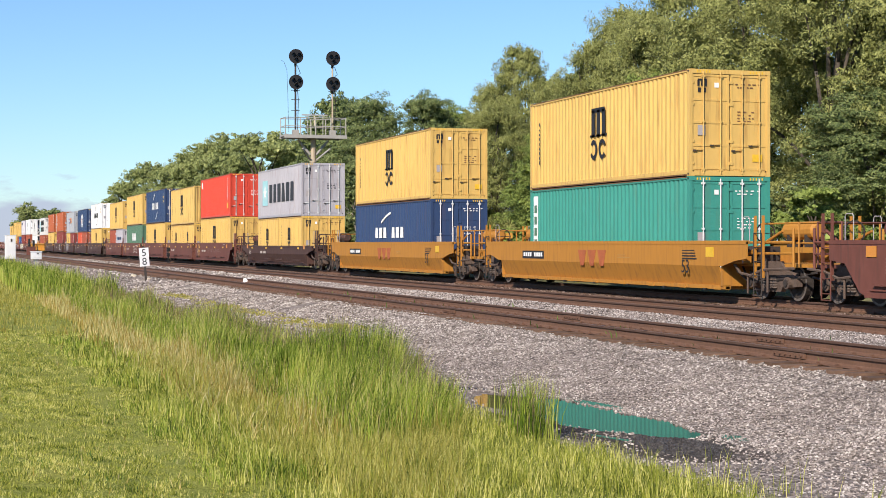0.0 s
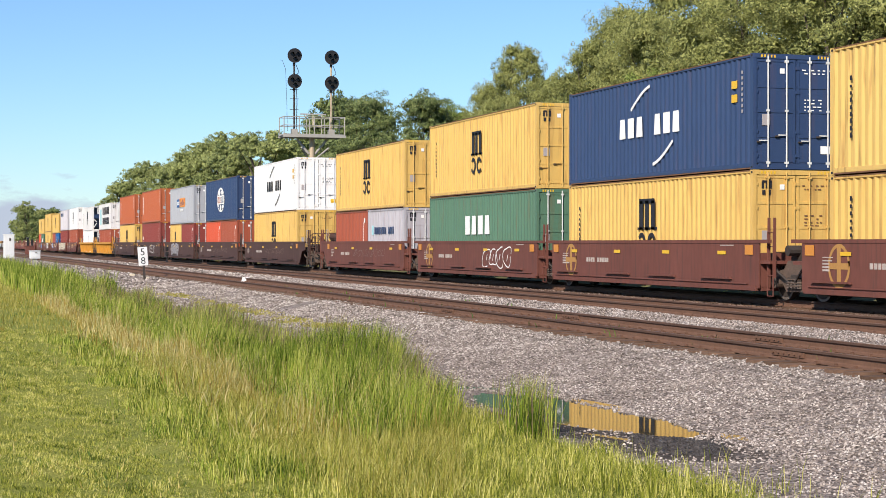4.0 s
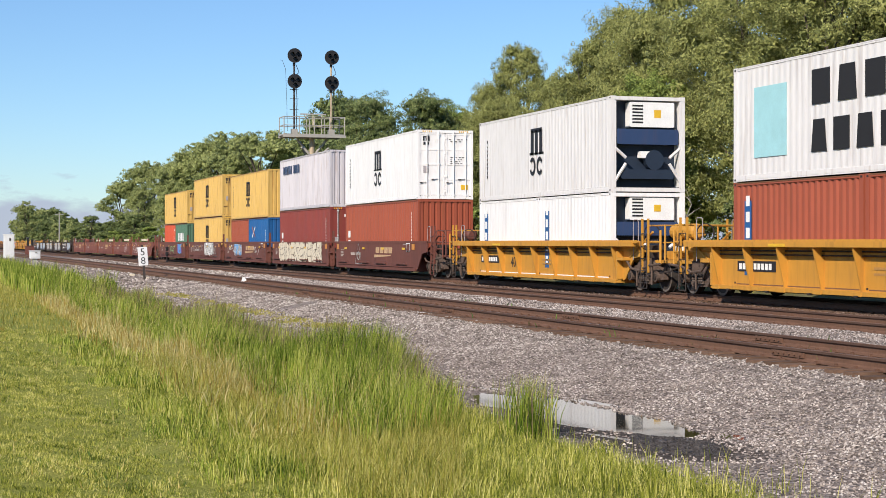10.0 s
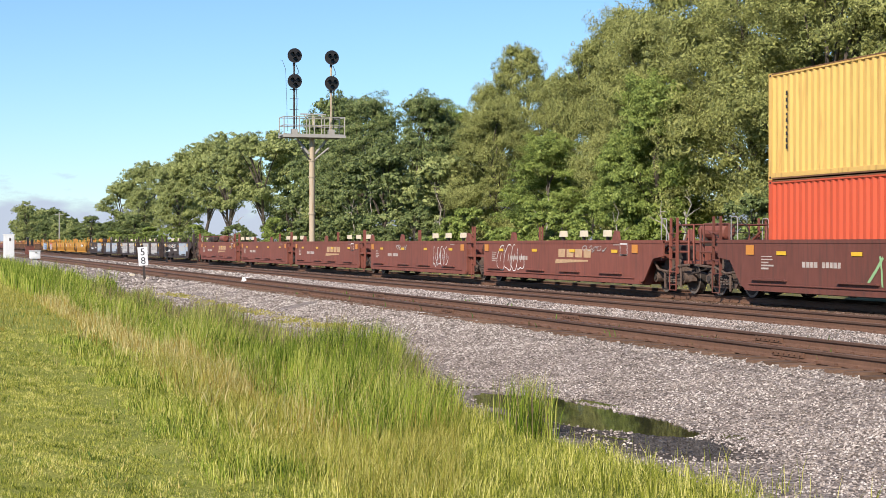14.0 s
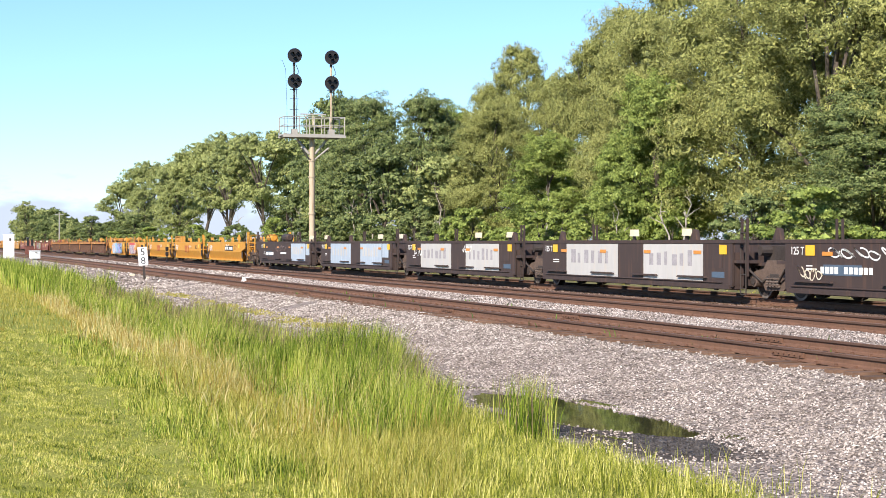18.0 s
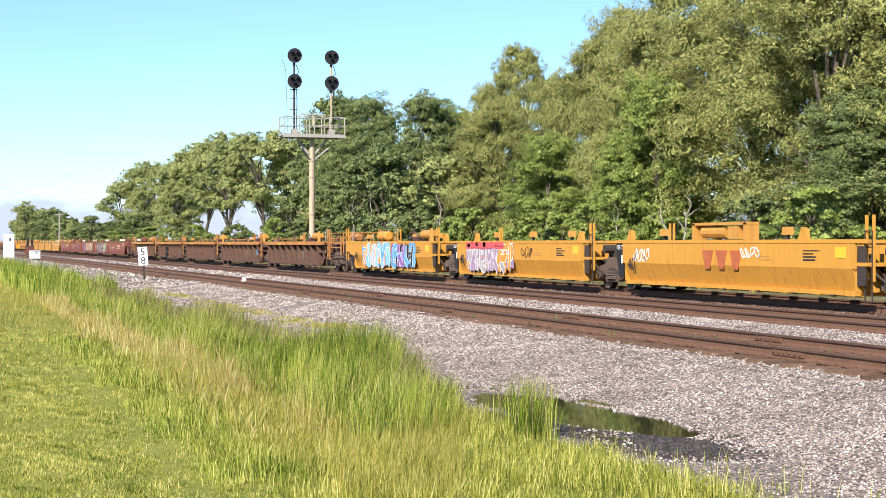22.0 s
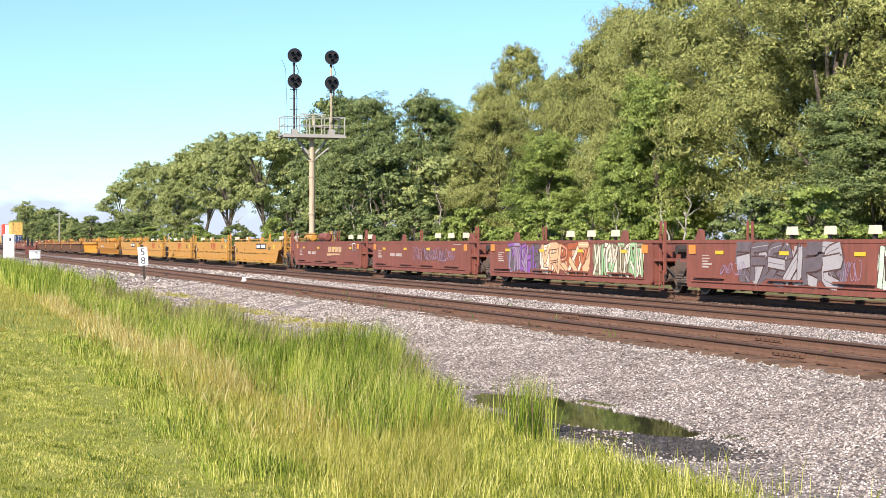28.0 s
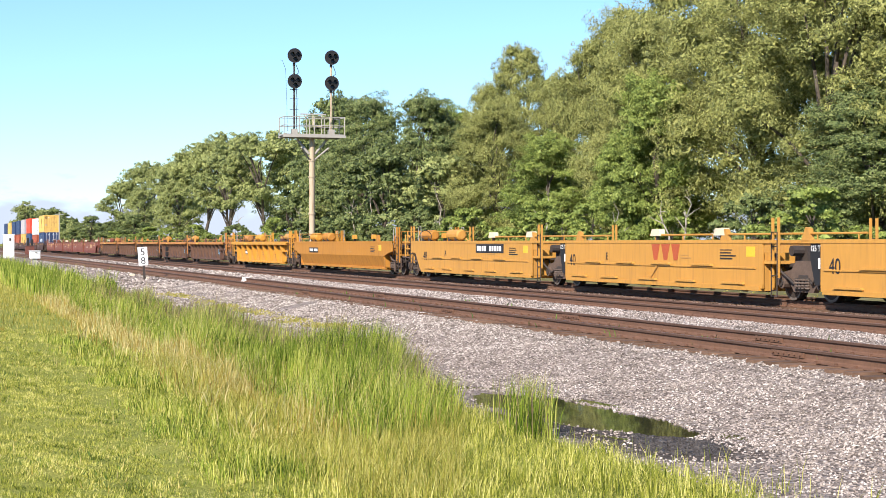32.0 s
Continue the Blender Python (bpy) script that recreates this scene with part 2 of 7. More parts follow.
def ground_material():
    m = bpy.data.materials.new("grass_soil_and_ballast")
    m.use_nodes = True
    nt = m.node_tree
    n, l = nt.nodes, nt.links
    bsdf = n["Principled BSDF"]
    bsdf.inputs["Roughness"].default_value = 0.95
    bsdf.inputs["Specular IOR Level"].default_value = 0.1
    geo = n.new("ShaderNodeNewGeometry")
    sep = n.new("ShaderNodeSeparateXYZ")
    l.new(geo.outputs["Position"], sep.inputs[0])

    def tex(scale, kind="ShaderNodeTexNoise", detail=5.0):
        t = n.new(kind)
        t.inputs["Scale"].default_value = scale
        if kind == "ShaderNodeTexNoise":
            t.inputs["Detail"].default_value = detail
        l.new(geo.outputs["Position"], t.inputs["Vector"])
        return t

    def ramp(src, stops):
        r = n.new("ShaderNodeValToRGB")
        e = r.color_ramp.elements
        while len(e) < len(stops):
            e.new(0.5)
        for el, (pos, c) in zip(e, stops):
            el.position, el.color = pos, (*c, 1)
        l.new(src, r.inputs[0])
        return r

    def mixed(fac, a, b):
        x = n.new("ShaderNodeMix")
        x.data_type = "RGBA"
        l.new(fac, x.inputs[0])
        l.new(a, x.inputs[6])
        l.new(b, x.inputs[7])
        return x.outputs[2]

    def band(lo, hi, w):
        """1 where y lies between lo and hi, with a ragged edge."""
        nz = tex(0.9)
        ad = n.new("ShaderNodeMath")
        ad.operation = "MULTIPLY_ADD"
        l.new(nz.outputs["Fac"], ad.inputs[0])
        ad.inputs[1].default_value = w
        l.new(sep.outputs["Y"], ad.inputs[2])
        outs = []
        for edge, a, b in ((lo, 0, 1), (hi, 1, 0)):
            r = n.new("ShaderNodeMapRange")
            r.inputs["From Min"].default_value, r.inputs["From Max"].default_value = edge + w / 2 - 0.15, edge + w / 2 + 0.15
            r.inputs["To Min"].default_value, r.inputs["To Max"].default_value = a, b
            l.new(ad.outputs[0], r.inputs["Value"])
            outs.append(r.outputs[0])
        mu = n.new("ShaderNodeMath")
        mu.operation = "MULTIPLY"
        l.new(outs[0], mu.inputs[0])
        l.new(outs[1], mu.inputs[1])
        return mu.outputs[0]

    turf_wide = ramp(tex(1.4).outputs["Fac"], [(0.3, (0.15, 0.17, 0.030)), (0.55, (0.24, 0.245, 0.045)), (0.75, (0.33, 0.29, 0.075))]).outputs[0]
    turf_fine = ramp(tex(34.0).outputs["Fac"], [(0.35, (0.05, 0.065, 0.012)), (0.5, (0.20, 0.22, 0.04)), (0.68, (0.44, 0.42, 0.12))]).outputs[0]
    half = n.new("ShaderNodeValue")
    half.outputs[0].default_value = 0.55
    turf = mixed(half.outputs[0], turf_wide, turf_fine)
    vor = tex(22.0, "ShaderNodeTexVoronoi")
    stone = ramp(vor.outputs["Color"], [(0.1, (0.085, 0.068, 0.058)), (0.5, (0.21, 0.172, 0.148)), (0.9, (0.38, 0.325, 0.285))]).outputs[0]
    dirt = ramp(tex(3.0).outputs["Fac"], [(0.3, (0.085, 0.050, 0.033)), (0.7, (0.165, 0.105, 0.072))]).outputs[0]
    gravel_band = band(6.7, 23.6, 0.8)
    col = mixed(gravel_band, turf, stone)
    # The train's shade past the far rail, put into the ground as a dark band.
    train_shade = ramp(tex(4.0).outputs["Fac"], [(0.3, (0.018, 0.015, 0.011)), (0.7, (0.045, 0.038, 0.025))]).outputs[0]
    col = mixed(band(22.5, 24.3, 0.3), col, train_shade)
    bank = ramp(tex(2.2).outputs["Fac"], [(0.3, (0.085, 0.085, 0.035)), (0.7, (0.17, 0.155, 0.075))]).outputs[0]
    col = mixed(band(24.0, 34.0, 0.8), col, bank)
    col = mixed(band(11.5, 14.0, 0.25), col, dirt)
    col = mixed(band(15.75, 22.6, 0.3), col, dirt)
    off = n.new("ShaderNodeVectorMath")
    off.operation = "SUBTRACT"
    off.inputs[1].default_value = (-17.3, 7.62, -0.44)
    l.new(geo.outputs["Position"], off.inputs[0])
    sc = n.new("ShaderNodeVectorMath")
    sc.operation = "DIVIDE"
    sc.inputs[1].default_value = (3.0, 0.85, 1.0)
    l.new(off.outputs[0], sc.inputs[0])
    ln = n.new("ShaderNodeVectorMath")
    ln.operation = "LENGTH"
    l.new(sc.outputs[0], ln.inputs[0])
    wn2 = tex(2.5)
    sm = n.new("ShaderNodeMath")
    sm.operation = "MULTIPLY_ADD"
    l.new(wn2.outputs["Fac"], sm.inputs[0])
    sm.inputs[1].default_value = 0.8
    l.new(ln.outputs["Value"], sm.inputs[2])
    wetr = n.new("ShaderNodeMapRange")
    wetr.inputs["From Min"].default_value, wetr.inputs["From Max"].default_value = 1.25, 1.5
    wetr.inputs["To Min"].default_value, wetr.inputs["To Max"].default_value = 0.85, 0.0
    l.new(sm.outputs[0], wetr.inputs["Value"])
    mud = n.new("ShaderNodeRGB")
    mud.outputs[0].default_value = (0.045, 0.038, 0.033, 1)
    col = mixed(wetr.outputs[0], col, mud.outputs[0])
    l.new(col, bsdf.inputs["Base Color"])
    bp = n.new("ShaderNodeBump")
    bp.inputs["Strength"].default_value = 0.9
    bp.inputs["Distance"].default_value = 0.03
    hm = n.new("ShaderNodeMath")
    hm.operation = "MULTIPLY"
    l.new(vor.outputs["Distance"], hm.inputs[0])
    l.new(gravel_band, hm.inputs[1])
    l.new(hm.outputs[0], bp.inputs["Height"])
    l.new(bp.outputs["Normal"], bsdf.inputs["Normal"])
    return m


def grid_mesh(name, xs, ys, zfun, mat):
    gx, gy = np.meshgrid(xs, ys, indexing="ij")
    co = np.stack([gx, gy, zfun(gx, gy)], -1).reshape(-1, 3)
    ny = len(ys)
    i, j = np.meshgrid(np.arange(len(xs) - 1), np.arange(ny - 1), indexing="ij")
    a = (i * ny + j).ravel()
    return quads_mesh(name, co, np.stack([a, a + ny, a + ny + 1, a + 1], -1), mat, smooth=True)


def quads_mesh(name, co, faces, mat, smooth=False):
    """A mesh from arrays of corners and of faces with one number of corners each."""
    co, faces = np.asarray(co, np.float32), np.asarray(faces, np.int32)
    me = bpy.data.meshes.new(name)
    k = faces.shape[1]
    me.vertices.add(len(co))
    me.vertices.foreach_set("co", co.ravel())
    me.loops.add(faces.size)
    me.loops.foreach_set("vertex_index", faces.ravel())
    me.polygons.add(len(faces))
    me.polygons.foreach_set("loop_start", np.arange(0, faces.size, k, dtype=np.int32))
    me.polygons.foreach_set("use_smooth", np.full(len(faces), bool(smooth)))
    me.materials.append(mat)
    me.update(calc_edges=True)
    return me


xs = np.concatenate([[-3000, -2000, -1400, -1000, -700, -500, -400], np.arange(-320, -120, 8.0), np.arange(-120, -45, 1.5), np.arange(-45, -8, 0.22),
                     np.arange(-8, 40, 4.0), [60, 100, 200, 400, 800, 1500]])
ys = np.concatenate([[-3000, -1500, -600, -200, -80, -30, -12, -6], np.arange(-3, 5.5, 0.5), np.arange(5.5, 11.2, 0.16), np.arange(11.2, 25, 0.4),
                     np.arange(25, 62, 3.0), [80, 150, 400, 1000, 3000]])
ground = new("ground", grid_mesh("ground", xs, ys, ground_z, ground_material()))
tagged(ground, "rough grass and grey ballast sloping up to the tracks", "ground", kind="structure")


def puddle():
    m = bpy.data.materials.new("muddy_water")
    m.use_nodes = True
    b = m.node_tree.nodes["Principled BSDF"]
    b.inputs["Base Color"].default_value = (0.035, 0.030, 0.018, 1)
    b.inputs["Roughness"].default_value = 0.03
    b.inputs["IOR"].default_value = 1.33
    nz = m.node_tree.nodes.new("ShaderNodeTexNoise")
    nz.inputs["Scale"].default_value = 5.0
    bp = m.node_tree.nodes.new("ShaderNodeBump")
    bp.inputs["Strength"].default_value = 0.02
    bp.inputs["Distance"].default_value = 0.02
    m.node_tree.links.new(nz.outputs["Fac"], bp.inputs["Height"])
    m.node_tree.links.new(bp.outputs["Normal"], b.inputs["Normal"])
    cx, cy, a, bb, slope = PUDDLE
    pts = [(cx + 1.35 * a * math.cos(i * math.pi / 24), cy + slope * 1.35 * a * math.cos(i * math.pi / 24) + 1.5 * bb * math.sin(i * math.pi / 24)) for i in range(48)]
    me = bpy.data.meshes.new("puddle")
    me.from_pydata([(x, y, -0.445) for x, y in pts], [], [tuple(range(48))])
    me.materials.append(m)
    tagged(new("puddle", me), "shallow muddy rain puddle mirroring the train beside gravel", "puddle", kind="structure")


puddle()

# ---- tracks ----
MAIN_Y, MID_Y, SIDE_Y = 20.95, 16.8, 12.65
RAIL_Z, MID_Z, SIDE_Z = 0.30, 0.27, 0.187
rail_side = material("rusty_rail_side", (0.135, 0.071, 0.045), rough=0.8, vary=0.25, scale=2.0, bump=0.3)
# The head's sides take a darker brown than the rest of the rail.
rail_head = material("darker_brown_rail_head", (0.085, 0.048, 0.034), rough=0.75, vary=0.3)
rail_top = material("worn_rail_head", (0.13, 0.085, 0.065), rough=0.6, vary=0.25)
tie_wood = material("weathered_oak_tie", (0.14, 0.082, 0.052), rough=0.9, vary=0.35, scale=4.0, stretch=(1, 0.2, 1), bump=0.5, per_object=0.3)
X_FAR, X_NEAR = -1400.0, 900.0


def rail_shape():
    half = [(0.07, 0.0), (0.07, 0.012), (0.02, 0.035), (0.009, 0.05), (0.009, 0.125), (0.034, 0.142), (0.036, 0.165), (0.030, 0.172)]
    ring = half + [(-y, z) for y, z in reversed(half)]
    s = Shape().prism(ring, X_FAR, X_NEAR, rail_side)
    for sg in (-1, 1):
        s.box(X_FAR, X_NEAR, *sorted((sg * 0.0345, sg * 0.0385)), 0.135, 0.168, rail_head)
    s.box(X_FAR, X_NEAR, -0.026, 0.026, 0.1722, 0.1728, rail_top)
    return s.data("rail")


def track(name, y, z, label, single=120):
    top = thing(name, pose(0, y, z - 0.1728), label, "railway track", kind="structure")
    me = rail_shape()
    for dy in (-0.755, 0.755):
        r = part("rail", me, top)
        r.location = (0, dy, 0)
    tie = Shape().box(-0.115, 0.115, -1.3, 1.3, -0.16, 0.006, tie_wood).data("tie")
    for i in range(single):
        t = part("tie", tie, top)
        t.location = (-14 - 0.51 * i + random.uniform(-0.03, 0.03), random.uniform(-0.05, 0.05), random.uniform(-0.012, 0.004))
        t.rotation_euler = (0, 0, random.uniform(-0.02, 0.02))
    far = Shape()
    for i in range(800 - single):
        x = -14 - 0.51 * (i + single)
        far.box(x - 0.115, x + 0.115, -1.3, 1.3, -0.16, 0.006, tie_wood)
    for i in range(60):
        x = -13.5 + 0.51 * i
        far.box(x - 0.115, x + 0.115, -1.3, 1.3, -0.16, 0.006, tie_wood)
    tagged(part("far_ties", far, top), kind="stuff")
    bar = Shape()
    bar.box(-0.45, 0.45, -0.045, -0.014, 0.045, 0.12, rail_side)
    bar.box(-0.45, 0.45, 0.014, 0.045, 0.045, 0.12, rail_side)
    for i in range(6):
        bar.tube((-0.38 + 0.152 * i, -0.07, 0.085), (-0.38 + 0.152 * i, 0.06, 0.085), 0.016, rail_side, 6)
    bar = bar.data("joint_bar")
    for x, dy in ((-24.3, 0.755), (-21.0, -0.755), (-33.0, 0.755), (-37.0, -0.755), (-48.5, 0.755), (-52.0, -0.755)):
        if y < 15:
            b = part("joint_bar", bar, top, "rusty bolted joint bar")
            b.location = (x, dy, 0)
    plate = Shape().box(-0.1, 0.1, -0.14, 0.14, 0.004, 0.016, rail_side)
    for sgn in (-1, 1):
        plate.box(-0.02, 0.02, sgn * 0.085 - 0.02, sgn * 0.085 + 0.02, 0.016, 0.04, rail_side)
    joined = Shape()
    for i in range(130):
        for dy in (-0.755, 0.755):
            x = -14 - 0.51 * i
            joined.add([(a + x, b + dy, c) for a, b, c in plate.v], plate.f, rail_side)
    tagged(part("tie_plates", joined, top), kind="stuff")
    return top


track("main_track", MAIN_Y, RAIL_Z, "main line of rusty-sided steel rails on wooden ties")
track("middle_track", MID_Y, MID_Z, "middle line of rusty rails in brown-stained ballast")
track("side_track", SIDE_Y, SIDE_Z, "rusty siding track on dirt-filled wooden ties", 300)

# ---- loose ballast, grass ----
rng = np.random.default_rng(7)


def island_material(name, stops, rough=0.85, translucent=0.0, patch=0.15, grain=0.9):
    """Each loose piece takes its own tone out of a few."""
    m = bpy.data.materials.new(name)
    m.use_nodes = True
    nt = m.node_tree
    n, l = nt.nodes, nt.links
    b = n["Principled BSDF"]
    b.inputs["Roughness"].default_value = rough
    b.inputs["Specular IOR Level"].default_value = 0.15
    g = n.new("ShaderNodeNewGeometry")
    r = n.new("ShaderNodeValToRGB")
    e = r.color_ramp.elements
    while len(e) < len(stops):
        e.new(0.5)
    for i, c in enumerate(stops):
        e[i].position, e[i].color = i / (len(stops) - 1), (*c, 1)
    nz = n.new("ShaderNodeTexNoise")
    nz.inputs["Scale"].default_value, nz.inputs["Detail"].default_value = grain, 3.0
    l.new(g.outputs["Position"], nz.inputs["Vector"])
    fade = n.new("ShaderNodeMapRange")
    fade.inputs["From Min"].default_value, fade.inputs["From Max"].default_value = 0.3, 0.7
    fade.inputs["To Min"].default_value, fade.inputs["To Max"].default_value = -patch, patch
    l.new(nz.outputs["Fac"], fade.inputs["Value"])
    ad = n.new("ShaderNodeMath")
    ad.operation, ad.use_clamp = "ADD", True
    l.new(fade.outputs[0], ad.inputs[0])
    l.new(g.outputs["Random Per Island"], ad.inputs[1])
    l.new(ad.outputs[0], r.inputs[0])
    l.new(r.outputs[0], b.inputs["Base Color"])
    if translucent:
        tr = n.new("ShaderNodeBsdfTranslucent")
        l.new(r.outputs[0], tr.inputs["Color"])
        mx = n.new("ShaderNodeMixShader")
        mx.inputs[0].default_value = translucent
        l.new(b.outputs[0], mx.inputs[1])
        l.new(tr.outputs[0], mx.inputs[2])
        l.new(mx.outputs[0], n["Material Output"].inputs["Surface"])
    return m


def stones(name, count, xr, yr, size, mat, label, power=1.0, keep=None):
    """Broken stones strewn on the ground, thicker near the camera."""
    u = rng.random(count)
    x = -np.exp(np.log(xr[0]) + (np.log(xr[1]) - np.log(xr[0])) * u ** power)
    y = rng.uniform(yr[0], yr[1], count)
    if keep is not None:
        ok = keep(x, y)
        x, y = x[ok], y[ok]
    k = len(x)
    s = rng.uniform(size[0], size[1], k) * np.clip(-x / 28, 0.9, 1.8)
    base = np.array([(-1, -1, -1), (1, -1, -1), (1, 1, -1), (-1, 1, -1), (-0.6, 0, 1), (0.55, 0.1, 1)], float)
    co = base[None] * rng.uniform(0.5, 1.0, (k, 6, 3)) * np.array([1, 0.8, 0.55])
    co[:, 4:, 1] += rng.uniform(-0.35, 0.35, (k, 2))
    a = rng.uniform(0, 6.28, k)
    ca, sa = np.cos(a)[:, None], np.sin(a)[:, None]
    t = rng.uniform(-0.7, 0.7, k)
    ct, st = np.cos(t)[:, None], np.sin(t)[:, None]
    xx, yy, zz = co[..., 0], co[..., 1], co[..., 2]
    yy, zz = yy * ct - zz * st, yy * st + zz * ct
    xx, yy = xx * ca - yy * sa, xx * sa + yy * ca
    pos = np.stack([xx, yy, zz], -1) * s[:, None, None] / 2
    pos += np.stack([x, y, ground_z(x, y) + s * 0.15], -1)[:, None]
    q = np.array([(0, 1, 5), (0, 5, 4), (2, 3, 4), (2, 4, 5), (1, 2, 5), (3, 0, 4)])
    f = (np.arange(k) * 6)[:, None, None] + q[None]
    ob = new(name, quads_mesh(name, pos.reshape(-1, 3), f.reshape(-1, 3), mat))
    tagged(ob, label, "gravel", kind="stuff")


stone_mat = island_material("crushed_granite", [(0.080, 0.064, 0.054), (0.20, 0.166, 0.143), (0.295, 0.247, 0.214), (0.39, 0.335, 0.295), (0.56, 0.505, 0.45)])
dry = lambda x, y: (puddle_dip(x, y) < 0.02) & ~damp_zone(x, y)
thin = lambda x, y: dry(x, y) & (rng.random(len(x)) < np.clip(0.3 + (y - 7.4) / 2.0, 0.2, 1))
stones("shoulder_ballast", 110000, (9.8, 75), (6.5, 11.5), (0.016, 0.052), stone_mat, "crushed grey ballast strewn on the track shoulder", 1.0, thin)
wet_mat = island_material("wet_granite", [(0.03, 0.026, 0.024), (0.05, 0.045, 0.042), (0.08, 0.07, 0.065)], 0.35)
damp = lambda x, y: (puddle_dip(x, y) < 0.05) & damp_zone(x, y)
stones("wet_gravel", 12000, (14, 18), (6.9, 8.4), (0.02, 0.05), wet_mat, "dark wet gravel round the puddle", 1.0, damp)
stones("far_ballast", 7000, (70, 170), (7.4, 15.75), (0.06, 0.10), stone_mat, "crushed ballast farther along the tracks", 1.0, lambda x, y: (y < 11.3) | (y > 14.2))
rust_mat = island_material("rust_stained_granite", [(0.045, 0.028, 0.020), (0.095, 0.060, 0.044), (0.16, 0.105, 0.08), (0.26, 0.19, 0.155)])
stones("stained_ballast", 26000, (22, 110), (15.6, 19.9), (0.025, 0.055), rust_mat, "brown rust-stained ballast in and beside the middle track")
mid_mat = island_material("coarse_crushed_granite", [(0.05, 0.040, 0.034), (0.16, 0.132, 0.116), (0.27, 0.225, 0.20), (0.37, 0.315, 0.285), (0.54, 0.48, 0.435)])
stones("middle_ballast", 34000, (16, 80), (14.1, 15.75), (0.022, 0.050), mid_mat, "pale crushed ballast between the two tracks")


def blades(name, count, xr, yr, height, width, mat, label, lean=0.35, wind=(0.12, 0.05), keep=None, clump=0.0, power=1.0, simple=False, tuft=0.0):
    """Grass blades: two bent segments that taper to a tip."""
    u = rng.random(count)
    x = -np.exp(np.log(xr[0]) + (np.log(xr[1]) - np.log(xr[0])) * u ** power)
    y = rng.uniform(0, 1, count) * (yr[1] - yr[0]) + yr[0]
    if clump:
        cell = np.sin(1.9 * x + 0.7 * y) * np.sin(2.3 * y - 0.6 * x + 1.3) + 0.6 * np.sin(4.7 * x + 2) * np.sin(5.3 * y)
        ok = rng.random(count) < np.clip(0.6 + clump * cell, 0.05 if clump > 0.4 else 0.35, 1)
        x, y, cell = x[ok], y[ok], cell[ok]
    if keep is not None:
        ok = keep(x, y)
        x, y = x[ok], y[ok]
    k = len(x)
    far = np.clip(-x / 18, 1.0, 6.0)
    h = rng.uniform(height[0], height[1], k)
    if tuft:
        knot = np.sin(9.1 * x + 4.3 * y) * np.sin(7.7 * y - 3.9 * x + 1.0) + np.sin(15.3 * x - 11.0 * y) * np.sin(19.7 * y + 6.1 * x)
        h = h * np.clip(0.75 + tuft * knot, 0.2, 1.6)
    if clump:
        h = h * (0.75 + 0.35 * np.sin(0.9 * x + 1.1 * y) * np.sin(1.3 * y - 0.4 * x))
    w = width * rng.uniform(0.6, 1.3, k) * far ** 0.6
    a = rng.uniform(0, 6.28, k)
    face = rng.uniform(-0.9, 0.9, k) + 1.3
    bend = rng.uniform(0.1, 1.0, k) * lean
    dx, dy = np.cos(a) * bend + wind[0], np.sin(a) * bend + wind[1]
    wx, wy = np.cos(face) * w / 2, np.sin(face) * w / 2
    z = ground_z(x, y) - 0.02
    v = np.empty((k, 5, 3))
    for i, (fr, dz, ww) in enumerate(((0, 0, 1), (0, 0, -1), (0.35, 0.58, 0.8), (0.35, 0.58, -0.8))):
        v[:, i] = np.stack([x + dx * h * fr + wx * ww, y + dy * h * fr + wy * ww, z + h * dz], -1)
    v[:, 4] = np.stack([x + dx * h, y + dy * h, z + h * np.sqrt(np.clip(1 - bend * bend * 0.8, 0.2, 1))], -1)
    if simple:
        v = v[:, [0, 1, 4]]
        ob = new(name, quads_mesh(name, v.reshape(-1, 3), np.arange(3 * k).reshape(-1, 3), mat))
        return tagged(ob, label, "grass", kind="stuff")
    tri = np.array([(0, 1, 3), (0, 3, 2), (2, 3, 4)])
    f = (np.arange(k) * 5)[:, None, None] + tri[None]
    ob = new(name, quads_mesh(name, v.reshape(-1, 3), f.reshape(-1, 3), mat))
    tagged(ob, label, "grass", kind="stuff")


green = island_material("green_grass_blade", [(0.042, 0.075, 0.010), (0.155, 0.23, 0.024), (0.33, 0.40, 0.052), (0.62, 0.60, 0.16)], 0.5, 0.42, 0.35)
lawn_mat = island_material("mown_grass_blade", [(0.055, 0.080, 0.012), (0.24, 0.275, 0.035), (0.46, 0.45, 0.080), (0.80, 0.72, 0.26)], 0.6, 0.4, 0.3, 3.5)
straw = island_material("dry_grass_blade", [(0.26, 0.18, 0.045), (0.46, 0.34, 0.080), (0.82, 0.69, 0.34), (0.22, 0.25, 0.05)], 0.75, 0.4)
weed = island_material("broad_weed_leaf", [(0.035, 0.075, 0.014), (0.09, 0.16, 0.03), (0.20, 0.29, 0.06)], 0.5, 0.35, 0.2)
ochre = island_material("ochre_seed_grass", [(0.20, 0.19, 0.03), (0.38, 0.34, 0.07), (0.54, 0.47, 0.15)], 0.7, 0.4, 0.2)
seed_mat = island_material("brown_seed_head", [(0.14, 0.10, 0.06), (0.26, 0.19, 0.11), (0.38, 0.34, 0.14)], 0.8, 0.3, 0.2)
wet = lambda x, y: (puddle_dip(x, y) < 0.2)
edge = lambda x, y: y < 6.75 - 0.5 * np.clip((x + 16.8) / 5.3, 0, 1) - 0.5 * rng.random(len(x)) ** 2 + 0.2 * np.sin(1.5 * x) + 0.13 * np.sin(3.5 * x)
tall = lambda x, y: y < np.minimum(6.95 + 0.18 * np.sin(1.5 * x) + 0.13 * np.sin(3.5 * x), -0.322 * x + 0.15 * np.sin(2.9 * x)) - 2.4 * np.clip((x + 17.0) / 2.5, 0, 1)
